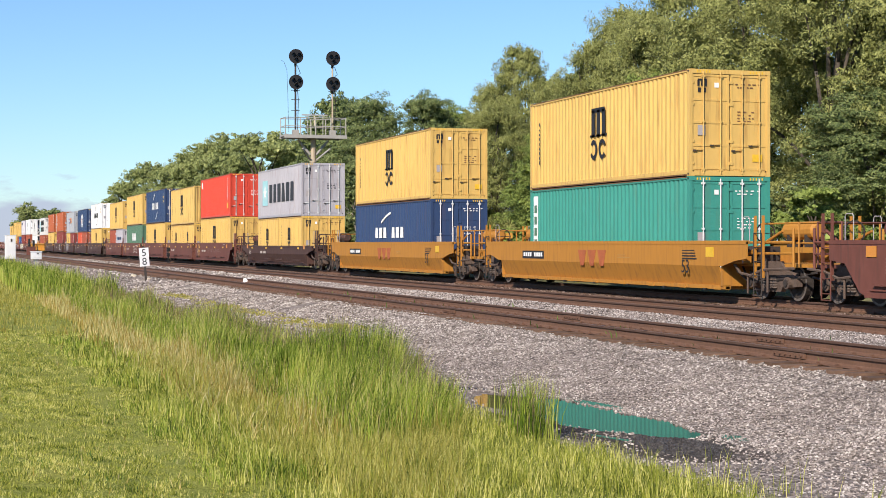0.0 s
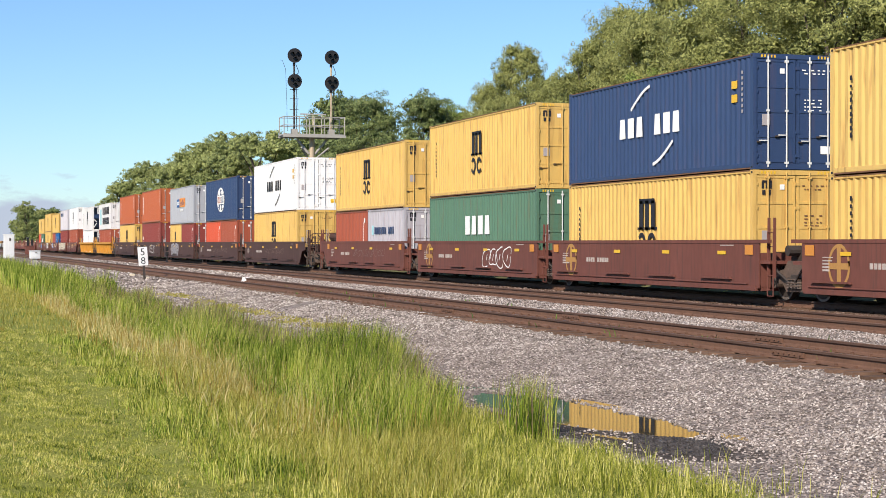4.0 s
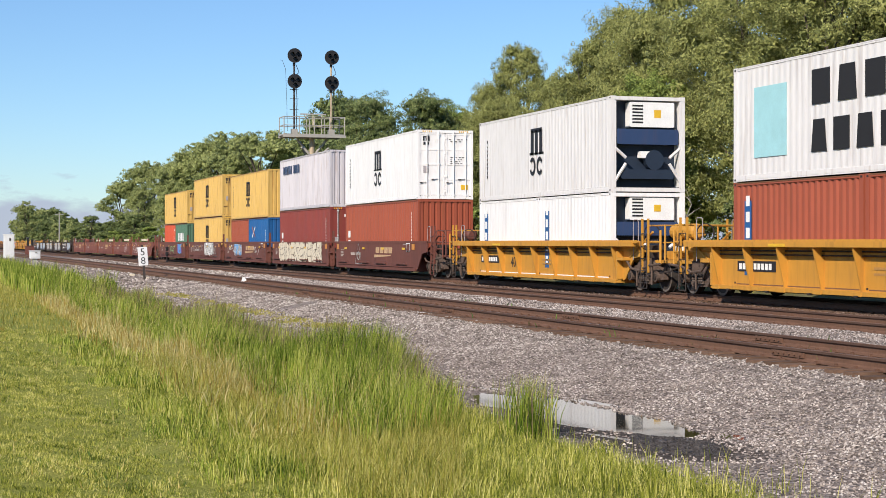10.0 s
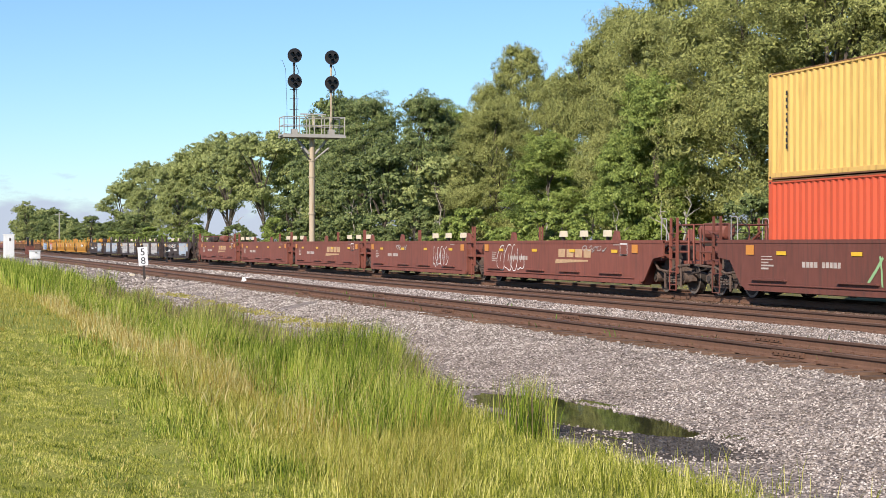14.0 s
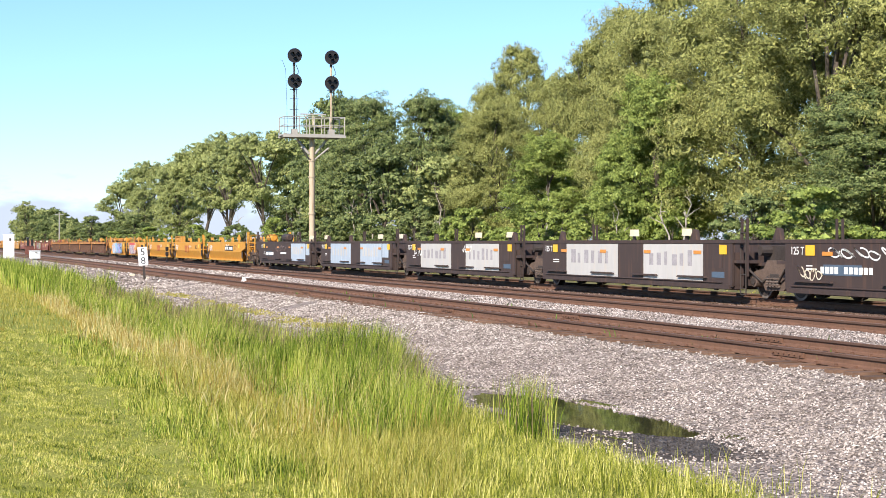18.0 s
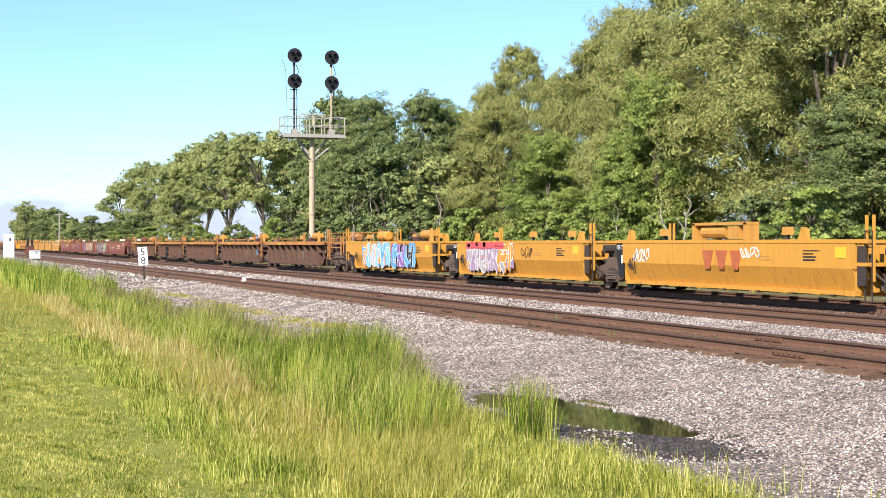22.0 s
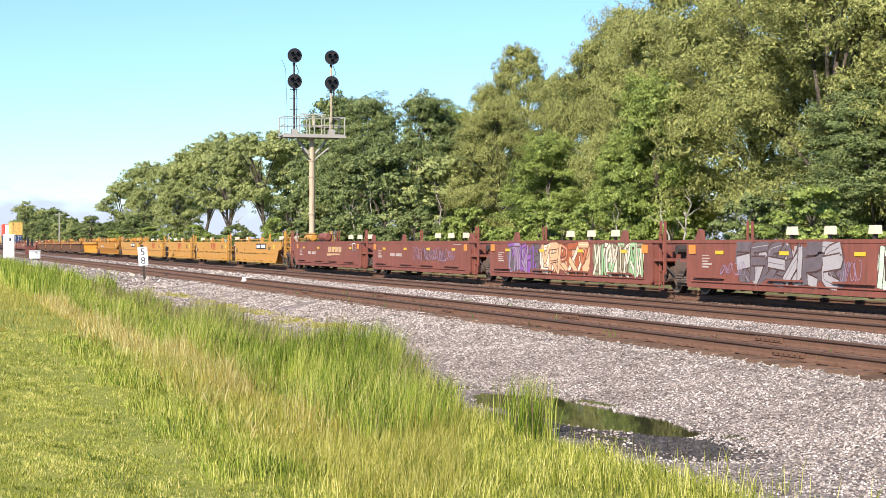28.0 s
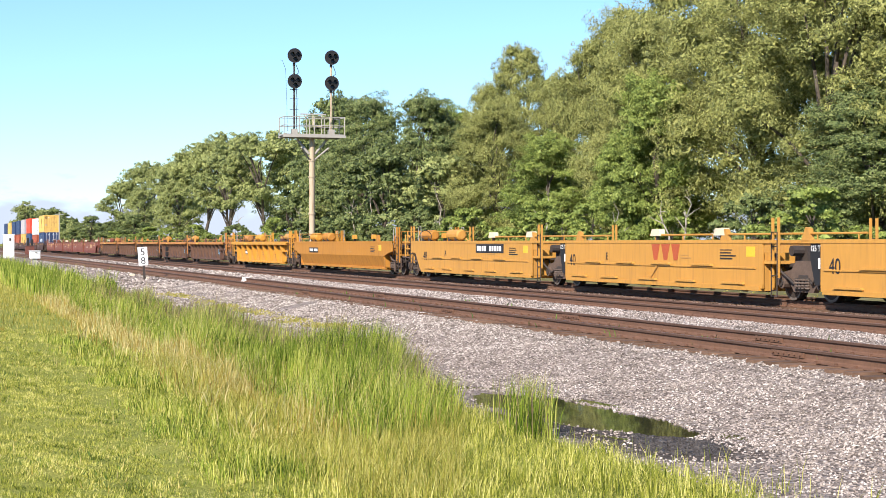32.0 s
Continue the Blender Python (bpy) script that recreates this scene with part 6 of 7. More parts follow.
def well_side(st, mat, trim, half, front, rear):
    """One side of the well, in the plane y = 0, outer face towards -y."""
    s = Shape()
    tz = st.get("top", TOPZ)
    xf = half + (0.9 if front == "end" else 0.0)
    xr = -half - (0.9 if rear == "end" else 0.0)
    ring = [(-half, BOT), (half, BOT)]
    ring += [(half + 0.15, BOT + 0.05), (half + 0.75, 1.25), (xf + 0.5, 1.32), (xf + 0.5, tz)] if front == "end" else [(half + 0.02, BOT + 0.1), (half + 0.02, tz)]
    ring += [(xr - 0.5, tz), (xr - 0.5, 1.32), (-half - 0.75, 1.25), (-half - 0.15, BOT + 0.05)] if rear == "end" else [(-half - 0.02, tz), (-half - 0.02, BOT + 0.1)]
    if st["rib"]:
        s.slab([(x, min(z, tz - 0.12)) for x, z in ring], RECESS, RECESS + 0.04, mat)
        for h in (0.24, 0.34):
            s.tube((-half + 0.3, RECESS - 0.06, tz - h), (half - 0.3, RECESS - 0.06, tz - h), 0.022, P["iron"], 5)
        s.box(xr - 0.4, xf + 0.4, -0.06, RECESS, tz - 0.15, tz - 0.02, trim)
        n = 9
        for i in range(n):
            x = -half + 0.25 + (2 * half - 0.5) * i / (n - 1)
            s.prism([(RECESS, BOT), (RECESS, tz - 0.15), (-0.03, tz - 0.15), (RECESS - 0.07, BOT)], x - 0.03, x + 0.03, P["rib_rust"] if mat is P["ttx_rust"] else mat)
        s.box(-half, half, RECESS - 0.06, RECESS + 0.04, BOT - 0.03, BOT + 0.03, mat)
    elif st["fold"]:
        mid = 1.12
        up = [(x, max(z, mid)) for x, z in ring]
        s.slab(up, 0.0, 0.05, mat)
        x0, x1 = -half + 0.1, half - 0.1
        s.add([(x0, 0.0, mid), (x1, 0.0, mid), (x1 + 0.05, 0.20, BOT), (x0 - 0.05, 0.20, BOT), (x0, 0.05, mid), (x1, 0.05, mid), (x1 + 0.05, 0.25, BOT), (x0 - 0.05, 0.25, BOT)],
              [(3, 2, 1, 0), (4, 5, 6, 7), (0, 4, 7, 3), (1, 2, 6, 5), (2, 3, 7, 6)], mat)
        s.box(-half, half, 0.17, 0.28, BOT - 0.07, BOT + 0.01, mat)
    else:
        s.slab(ring, 0.0, 0.05, mat)
        s.box(-half + 0.1, half - 0.1, -0.03, 0.10, BOT - 0.06, BOT + 0.05, mat)
    s.box(xr - 0.5, xf + 0.5, -0.012, 0.09, tz - 0.06, tz + 0.03, trim)
    return s


def well_car(style, front, rear, fe, re_, mark=None, label=""):
    """One well of a stack car; its well's centre over the origin, joints at +fe and -re_."""
    st = STYLES[style]
    mat, trim, half = P[st["mat"]], P[st["trim"]], st["half"]
    top = thing("well_car", pose(0, MAIN_Y, 0), label, "well car", "well cars of the train")
    key = (style, front, rear, fe, re_)
    sd = cached(("side",) + key, lambda: well_side(st, mat, trim, half, front, rear).data("side_wall"))
    part("side_wall", sd, top).location = (0, -SIDE, 0)
    far = cached(("farside",) + key, lambda: well_side(st, mat, trim, half, rear, front).data("side_wall"))
    f = part("side_wall", far, top)
    f.location, f.rotation_euler = (0, SIDE, 0), (0, 0, math.pi)

    def floor_shape():
        s = Shape()
        for i in range(9):
            x = -half + 0.3 + (2 * half - 0.6) * i / 8
            s.box(x - 0.18, x + 0.18, -1.42, 1.42, FLOOR_Z - 0.11, FLOOR_Z - 0.02, mat)
        for sy in (-1.40, 1.18):
            s.box(-half, half, sy, sy + 0.22, FLOOR_Z - 0.10, FLOOR_Z - 0.004, mat)
        for sx in (-1, 1):
            a, b = sorted((sx * half, sx * (half - 0.08)))
            s.box(a, b, -1.42, 1.42, BOT + 0.02, 1.45, mat)
        return s.data("well_floor")

    part("well_floor", cached(("floor",) + key, floor_shape), top)
    for sx, kind, ext in ((1, front, fe), (-1, rear, re_)):
        end_gear(top, sx, kind, ext, half, mat, trim, st, style)
    if front == "end":
        truck(top, fe - 1.75)
    truck(top, -re_ + 1.75 if rear == "end" else -re_)

    if st["lump"]:
        big = 0.36 if style == "ttx2" else 0.17
        lump = cached(("lump", style), lambda: Shape().slab([(-big, -0.02), (big, -0.02), (big * 0.8, 0.2), (-big * 0.66, 0.2)], -0.10, 0.10, P[st["lump"]])
                      .box(-0.04, 0.04, -0.05, 0.05, -0.2, 0.0, P["iron"]).data("connector_box"))
        brk = cached(("bracket", style), lambda: Shape().slab([(-0.26, -0.02), (0.22, -0.02), (0.14, 0.30), (-0.02, 0.34), (-0.10, 0.2)], -0.07, 0.07, mat).data("lock_bracket"))
        spots = {"ribrust": (0.6, 2 * half - 0.8), "rib": (0.6, 2 * half - 0.8), "nokl": (0.7, 4.6), "ttx2": (0.5, 4.9), "bnsf": (0.35, 2.3, 4.4), "bnsf_red": (0.35, 2.3, 4.4), "dark": (0.35, 4.3, 2 * half - 0.4)}
        for d in spots.get(style, (0.35, 4.3, 2 * half - 0.4)):
            b = part("connector_box", lump, top, "pale twist-lock box")
            b.location = (d - half, SIDE - 0.02, TOPZ + 0.19)
        for x in (-half + 5.2, half - 2.9):
            b = part("lock_bracket", brk, top)
            b.location = (x, SIDE - 0.04, TOPZ + 0.03)
    line = cached(("line",) + key, lambda: hand_line(half, P["iron"] if style in ("bnsf", "nokl", "dark", "fec") else trim))
    if style in ("ttx2", "rib", "ribrust"):
        part("pipe_run", line, top)
    if style in ("bnsf", "bnsf_red", "nokl", "dark", "fec"):
        foot = cached(("ledge", style), lambda: Shape().slab([(-0.85, 0.0), (0.85, 0.0), (0.78, 0.045), (-0.78, 0.045)], -0.075, 0.0, mat).data("foot_ledge"))
        for x in (-half + 1.3, -1.6, 1.4, half - 2.2):
            part("foot_ledge", foot, top).location = (x, -SIDE - 0.001, BOT + 0.2)
        part("sill_pipe", cached(("sill", style), lambda: Shape().tube((-half + 0.3, -SIDE - 0.02, BOT + 0.10), (half - 0.5, -SIDE - 0.02, BOT + 0.10), 0.016, mat, 6).data("sill_pipe")), top)
    under = cached(("under", style), lambda: under_shape(half))
    part("underframe", under, top)
    if mark:
        mark(top, half)
    return top


def hand_line(half, m):
    s = Shape()
    s.tube((-half, SIDE - 0.05, TOPZ + 0.20), (half, SIDE - 0.05, TOPZ + 0.20), 0.03, m, 6)
    for i in range(7):
        x = -half + 0.4 + (2 * half - 0.8) * i / 6
        s.tube((x, SIDE - 0.05, TOPZ), (x, SIDE - 0.05, TOPZ + 0.22), 0.022, m, 5)
    return s.data("pipe_run")


def under_shape(half):
    s = Shape()
    for i in range(7):
        x = -half + 1.0 + (2 * half - 2.0) * i / 6
        s.slab([(x - 0.08, BOT - 0.05), (x + 0.08, BOT - 0.05), (x + 0.05, BOT - 0.10), (x - 0.05, BOT - 0.10)], -1.45, -1.36, P["iron"])
    s.box(-half + 0.5, half - 0.5, -0.2, 0.2, BOT - 0.1, FLOOR_Z - 0.12, P["iron"])
    s.tube((-half + 0.3, -1.1, BOT - 0.06), (half - 0.3, -1.1, BOT - 0.06), 0.04, P["iron"], 6)
    return s.data("underframe")


def end_gear(top, sx, kind, ext, half, mat, trim, st, style):
    """Platform, posts, ladders, hoses and coupler at one end of a well."""
    yellow = style.startswith("ttx") or style == "rib" or style == "ribrust"
    post_mat = trim if yellow else mat
    # Shade of the gap between yellow wells is put into the joint deck's colour.
    deck_mat = P["iron"] if style in ("ttx", "ttx2") and kind == "joint" else mat
    rung = mat if style.startswith("bnsf") else P["iron"]
    key = ("end", sx, kind, ext, style)

    def deck():
        s = Shape()
        a, b = sorted((sx * half, sx * (ext - 0.18)))
        s.box(a, b, -0.35, 0.35, 0.78, 1.12, deck_mat)
        s.box(a, b, -1.0, 1.0, 1.12, 1.20, deck_mat)
        a, b = sorted((sx * (half + 0.02), sx * (half + 0.5)))
        s.box(a, b, -1.45, -0.9, 1.18, 1.26, mat)
        s.box(a, b, 0.9, 1.45, 1.18, 1.26, mat)
        return s.data("end_platform")

    part("end_platform", cached(("deck",) + key, deck), top)
    hs = [half + 0.22, half + 0.50] if kind == "joint" else [half + 1.55, half + 1.95]
    for i, h in enumerate(hs):
        if kind == "joint" and sx < 0:
            continue
        p = cached(("post", style, kind, i), lambda: Shape().box(-0.022, 0.022, -0.03, 0.03, 0.85, 2.38 if kind == "end" else 2.30, post_mat).data("stake_post"))
        o = part("stake_post", p, top)
        o.location = (sx * h, -1.32, 0)
        o = part("stake_post", p, top)
        o.location = (sx * (h + 0.1), 1.32, 0)

    def ladder():
        s = Shape()
        x0, x1 = sx * hs[0], sx * hs[1]
        for z in (0.55, 0.9, 1.25, 1.6, 1.95):
            s.tube((x0, -1.36, z), (x1, -1.36, z), 0.013, rung, 5)
        for x in (x0, x1):
            s.tube((x, -1.36, 0.4), (x, -1.36, 1.95), 0.016, rung, 5)
        s.tube((x0, -1.36, 0.4), (x1, -1.36, 0.4), 0.016, rung, 5)
        return s.data("ladder")

    if sx > 0 or kind == "end":
        part("ladder", cached(("ladder",) + key, ladder), top)

    def hose(j):
        y = -1.15 + 0.25 * j
        return Shape().pipe([(sx * (half + 0.05), y, 1.4 - 0.2 * j), (sx * (half + 0.5), y - 0.1, 1.0 - 0.12 * j), (sx * (half + 0.95), y, 0.72), (sx * (ext - 0.1), y + 0.1, 0.9 + 0.1 * j)], 0.03, P["iron"], 6).data("brake_hose")

    for j in range(3):
        part("brake_hose", cached(("hose", j) + key, lambda: hose(j)), top)
    part("valve_case", cached(("valve",) + key, lambda: Shape().box(*sorted((sx * (half + 0.2), sx * (half + 0.8))), -0.7, -0.2, 1.2, 1.62, P["iron"]).data("valve_case")), top)
    part("brake_cylinder", cached(("cyl",) + key, lambda: Shape().tube((sx * (half + 0.55), -1.0, 1.5), (sx * (half + 0.55), -0.3, 1.5), 0.13, P["iron"], 10).data("brake_cylinder")), top)
    if kind == "end":
        def coupler():
            s = Shape()
            a, b = sorted((sx * (ext - 1.0), sx * (ext - 0.02)))
            s.box(a, b, -0.13, 0.13, 0.72, 0.98, P["iron"])
            a, b = sorted((sx * (ext - 0.35), sx * (ext + 0.08)))
            s.box(a, b, -0.19, 0.19, 0.70, 1.0, P["iron"], 0.04)
            return s.data("coupler")

        part("coupler", cached(("coupler",) + key, coupler), top)

        def bracing():
            s = Shape()
            a, b = half + 0.35, ext - 0.45
            for y in (-1.22, 1.22):
                for z in (1.45, 1.72):
                    s.tube((sx * a, y, z), (sx * b, y, z), 0.03, post_mat, 6)
                s.tube((sx * (a + 0.1), y, 1.25), (sx * (b - 0.5), y, 2.0), 0.035, post_mat, 6)
                s.tube((sx * b, y, 1.1), (sx * b, y, 2.05), 0.035, post_mat, 6)
            return s.data("end_bracing")

        part("end_bracing", cached(("bracing",) + key, bracing), top)
        rig = cached(("rig",) + key, lambda: Shape().pipe([(sx * (half + 0.4), -1.3, 1.18), (sx * (half + 0.75), -1.3, 0.95), (sx * (half + 1.3), -1.3, 0.9), (sx * (half + 1.9), -1.3, 1.05), (sx * (ext - 0.3), -1.3, 1.1)], 0.035, P["truck_brown"], 6)
                     .pipe([(sx * (half + 1.1), -1.28, 0.9), (sx * (half + 1.1), -1.28, 0.45)], 0.03, P["truck_brown"], 6).pipe([(sx * (half + 2.1), -1.28, 1.05), (sx * (half + 2.1), -1.28, 0.5)], 0.03, P["truck_brown"], 6).data("brake_rigging"))
        part("brake_rigging", rig, top, "dusty brake rods and hangers")

        def rails():
            s = Shape()
            for x in (half + 1.5, ext - 0.4):
                for y in (-1.1, 1.1):
                    s.tube((sx * x, y, 1.2), (sx * x, y, 2.2), 0.028, post_mat, 6)
            for z in (1.7, 2.18):
                for y in (-1.1, 1.1):
                    s.tube((sx * (half + 1.5), y, z), (sx * (ext - 0.4), y, z), 0.022, post_mat, 6)
                s.tube((sx * (ext - 0.4), -1.1, z), (sx * (ext - 0.4), 1.1, z), 0.022, post_mat, 6)
            return s.data("end_railing")

        part("end_railing", cached(("erail",) + key, rails), top)
        loop = cached(("loop", style, sx), lambda: Shape().pipe([(0, 0, 1.2), (0, 0, 2.3), (0.05, 0, 2.36), (0.3, 0, 2.36), (0.35, 0, 2.3), (0.35, 0, 1.75)], 0.012, P["spray_grey"], 6).data("grab_rail"))
        for x, y in ((half + 0.95, -1.25), (ext - 0.75, 1.25)):
            part("grab_rail", loop, top, "pale bent grab rail").location = (sx * x - 0.17, y, 0)
        tank = cached(("tank", style), lambda: Shape().tube((-0.7, 0, 0), (0.7, 0, 0), 0.23, post_mat if style != "nokl" else P["iron"], 14)
                      .tube((-0.76, 0, 0), (-0.7, 0, 0), 0.16, post_mat, 14, 0.23).tube((0.7, 0, 0), (0.76, 0, 0), 0.23, post_mat, 14, 0.16)
                      .box(-0.5, -0.38, -0.2, 0.2, -0.42, -0.1, P["iron"]).box(0.38, 0.5, -0.2, 0.2, -0.42, -0.1, P["iron"]).data("air_tank"))
        t = part("air_tank", tank, top, "horizontal brake air reservoir")
        t.location = (sx * (half - 0.2 + 1.2), 0.35, 2.02)
        wh = Shape()
        for q in range(14):
            a0, a1 = 2 * math.pi * q / 14, 2 * math.pi * (q + 1) / 14
            wh.tube((sx * (half + 1.3), -0.9 + 0.26 * math.cos(a0), 1.95 + 0.26 * math.sin(a0)), (sx * (half + 1.3), -0.9 + 0.26 * math.cos(a1), 1.95 + 0.26 * math.sin(a1)), 0.02, P["iron"], 4)
        wh.tube((sx * (half + 1.3), -1.16, 1.95), (sx * (half + 1.3), -0.64, 1.95), 0.015, P["iron"], 4)
        part("brake_wheel", cached(("bw",) + key, lambda: wh.data("brake_wheel")), top)


# ---- side markings of the cars ----
FACE_C = -SIDE - 0.004


def reflectors(top, half, mats=("yellow_tape", "orange_tape"), z=1.40, big=True, inset=0.35):
    for i in range(4):
        x = -half + 1.9 + (2 * half - 3.8) * i / 3
        part("reflector", plates([(x - 0.22, x + 0.22, z, z + 0.09)], P[mats[0]], FACE_C - 0.014), top)
    if big:
        for x in (-half + inset, half - 0.45):
            part("placard", plates([(x - 0.2, x + 0.2, z, z + 0.24)], P[mats[1]], FACE_C - 0.014), top)


def number_bars(top, x, z, mat, n=9, h=0.2, seed=1):
    rs = random.Random(seed)
    r, a = [], x
    for i in range(n):
        w = rs.uniform(0.10, 0.15)
        r.append((a, a + w, z, z + h))
        a += w + (0.22 if i == 3 else 0.045)
    part("number_bars", plates(r, P[mat], FACE_C), top)


def small_print(top, x, z, mat, rows=4, seed=2, w=0.9):
    rs = random.Random(seed)
    part("small_print", plates([(x, x + rs.uniform(0.5, 1.0) * w, z - 0.075 * i, z - 0.07 * i + 0.024) for i in range(rows)], P[mat], FACE_C), top)


def sprayed(top, tag):
    """Sprayed figures on a side, each letter-like shape or run of strokes for itself."""
    for g in tag or ():
        for piece in (g if isinstance(g, list) else [g]):
            part("graffiti", piece, top, "spray-painted graffiti")


def m_brown(seed, logo=None, tag=None):
    def mark(top, half):
        reflectors(top, half)
        small_print(top, -half + 0.9, 1.35, "print", 5, seed, 0.6)
        small_print(top, half - 2.0, 1.62, "print", 1, seed + 1, 1.0)
        number_bars(top, -4.0, 1.12, "print", 9, 0.13, seed)
        if logo == "swoosh":
            word_c(top, 0.4, 3.2, 1.24, 1.50, 4, "tan_brand")
            part("label_frame", ribbon(Shape(), [(half - 1.5, 1.34), (half - 1.0, 1.34), (half - 1.0, 1.66), (half - 1.5, 1.66)], 0.04, FACE_C - 0.004, P["pale"], True), top, "white label frame")
            part("logo_bar", Shape().slab([(0.2, 1.04), (2.9, 1.12), (2.9, 1.17), (0.25, 1.17)], FACE_C - 0.004, FACE_C + 0.004, P["tan_brand"]), top)
        if logo == "ring":
            s = Shape()
            ring = [(-half + 1.6 + 0.42 * math.cos(2 * math.pi * i / 24), 1.17 + 0.46 * math.sin(2 * math.pi * i / 24)) for i in range(24)]
            ribbon(s, ring, 0.08, FACE_C - 0.002, P["gold"], True)
            s.box(-half + 1.52, -half + 1.68, FACE_C - 0.004, FACE_C, 0.75, 1.6, P["gold"])
            s.box(-half + 1.2, -half + 2.0, FACE_C - 0.005, FACE_C, 1.1, 1.24, P["gold"])
            part("logo_emblem", s, top, "faded gold round emblem")
        sprayed(top, tag)
    return mark


def word_c(top, x0, x1, z0, z1, n, mat, skew=0.1):
    """A faded brand name as plain leaning bars."""
    step = (x1 - x0) / n
    for i in range(n):
        a, b = x0 + step * i + step * 0.08, x0 + step * (i + 1) - step * 0.08
        k, cut = skew * (z1 - z0), (b - a) * (0.3 if skew == 0 else 0.04)
        s = Shape().slab([(a + cut, z0), (b - cut, z0), (b + k, z1), (a + k, z1)], FACE_C - 0.004, FACE_C + 0.004, P[mat])
        part("brand_block", s, top)


def figure(top, text, x, z, size, mat):
    """Plain figures that can be read on the side."""
    letters(text, size, Matrix(((1, 0, 0, x), (0, 0, -1, FACE_C - 0.004), (0, 1, 0, z), (0, 0, 0, 1))), P[mat], top, "figure_mark")


def m_yellow(seed, big="40", logo=True, tag=None, dark_ends=True, number=False, plate_z=1.25, letter="", ledges=False):
    def mark(top, half):
        if big:
            figure(top, big, half - 2.0 if big == "53" else -half + 0.6, 1.0 if ledges else 0.92, 0.5, "black")
        if big == "53" or not big:
            part("number_board", plates([(-half + 2.3, -half + 4.3, 1.20, 1.46)], P["black"], FACE_C), top, "grimy black number board")
            part("number_bars", plates([(-half + 2.42 + 0.2 * i, -half + 2.56 + 0.2 * i, 1.27, 1.40) for i in range(9) if i != 4], P["pale"], FACE_C - 0.006), top)
        if logo:
            if ledges:
                word_c(top, 0.0, 1.9, 1.22, 1.66, 3, "brand_red", 0.0)
            else:
                word_c(top, -1.2, 1.1, 1.02, 1.5, 3, "tred", 0.0)
        if number:
            part("number_board", plates([(0.6, 3.6, plate_z - 0.02, plate_z + 0.30)], P["black"], FACE_C), top, "black number board")
            rs = random.Random(seed)
            part("number_bars", plates([(0.75 + 0.27 * i, 0.93 + 0.27 * i, plate_z + 0.05, plate_z + 0.23) for i in range(10) if i != 4], P["pale"], FACE_C - 0.006), top)
        small_print(top, half - 2.2, 1.5, "black", 4, seed)
        small_print(top, 1.9, 1.35, "gold", 2, seed + 3)
        part("reflector", plates([(half - 0.8, half - 0.35, 1.35, 1.6)], P["yellow_tape"], FACE_C), top)
        if letter:
            figure(top, letter, -half + 3.3, 1.2, 0.3, "black")
        if dark_ends:
            h = half
            pn = Shape().slab([(-h - 0.03, 0.72), (-h - 0.03, TOPZ), (-h - 0.50, TOPZ), (-h - 0.50, 1.28), (-h - 0.30, 0.72)], -SIDE + 0.02, -SIDE + 0.06, P["lamp_black"])
            e = part("end_panel", pn, top, "black end panel")
            letters("125 T", 0.19, Matrix(((1, 0, 0, -h - 0.275), (0, 0, -1, -SIDE + 0.014), (0, 1, 0, 1.5), (0, 0, 0, 1))), P["pale"], e, "figure_mark")
            part("side_plate", plates([(-h - 0.14, -h - 0.06, 1.1, 1.34)], P["pale"], -SIDE + 0.014), e)
            if not ledges:
                part("end_panel", Shape().box(h + 0.03, h + 0.34, -SIDE + 0.05, -SIDE + 0.09, 0.75, 1.62, P["iron"]), top, "grimy dark end panel")
        if ledges:
            foot = cached("ledge_bar", lambda: Shape().slab([(-0.62, 0.0), (0.62, 0.0), (0.55, 0.05), (-0.55, 0.05)], -0.07, 0.0, P["ttx_bright"]).data("foot_ledge"))
            for x, z in ((-4.1, 1.10), (-1.7, 1.10), (0.7, 1.10), (3.2, 1.10), (-5.2, 0.66), (-2.9, 0.66), (-0.2, 0.66), (2.2, 0.66), (4.9, 0.66)):
                part("foot_ledge", foot, top).location = (x, -SIDE - 0.001, z)
            part("sill_bead", Shape().box(-half + 0.15, half - 0.3, -SIDE - 0.03, -SIDE, 1.055, 1.09, P["ttx_bright"]), top)
            if letter == "E":
                part("brake_rod", ribbon(Shape(), [(-0.5, 1.08), (0.0, 0.72), (0.5, 1.08)], 0.05, -SIDE - 0.05, P["ttx_bright"]), top)
        sprayed(top, tag)
    return mark


def panel(top, x0, x1, z0, z1, color, seed):
    """A billboard panel whose old brand bars show through its worn paint."""
    pan = part("billboard_panel", plates([(x0, x1, z0, z1)], P[color], FACE_C), top, "patched pale lettering panel")
    rs = random.Random(seed)
    n = 6
    step = (x1 - x0 - 0.8) / n
    for j in range(n):
        a = x0 + 0.4 + step * j
        h = rs.uniform(0.3, 0.42)
        s = Shape().box(a, a + step * rs.uniform(0.35, 0.7), FACE_C - 0.008, FACE_C - 0.004, 1.08, 1.08 + h, P["worn_brand"] if color == "panel_white" else P["panel_white"])
        part("worn_brand_bar", s, pan)


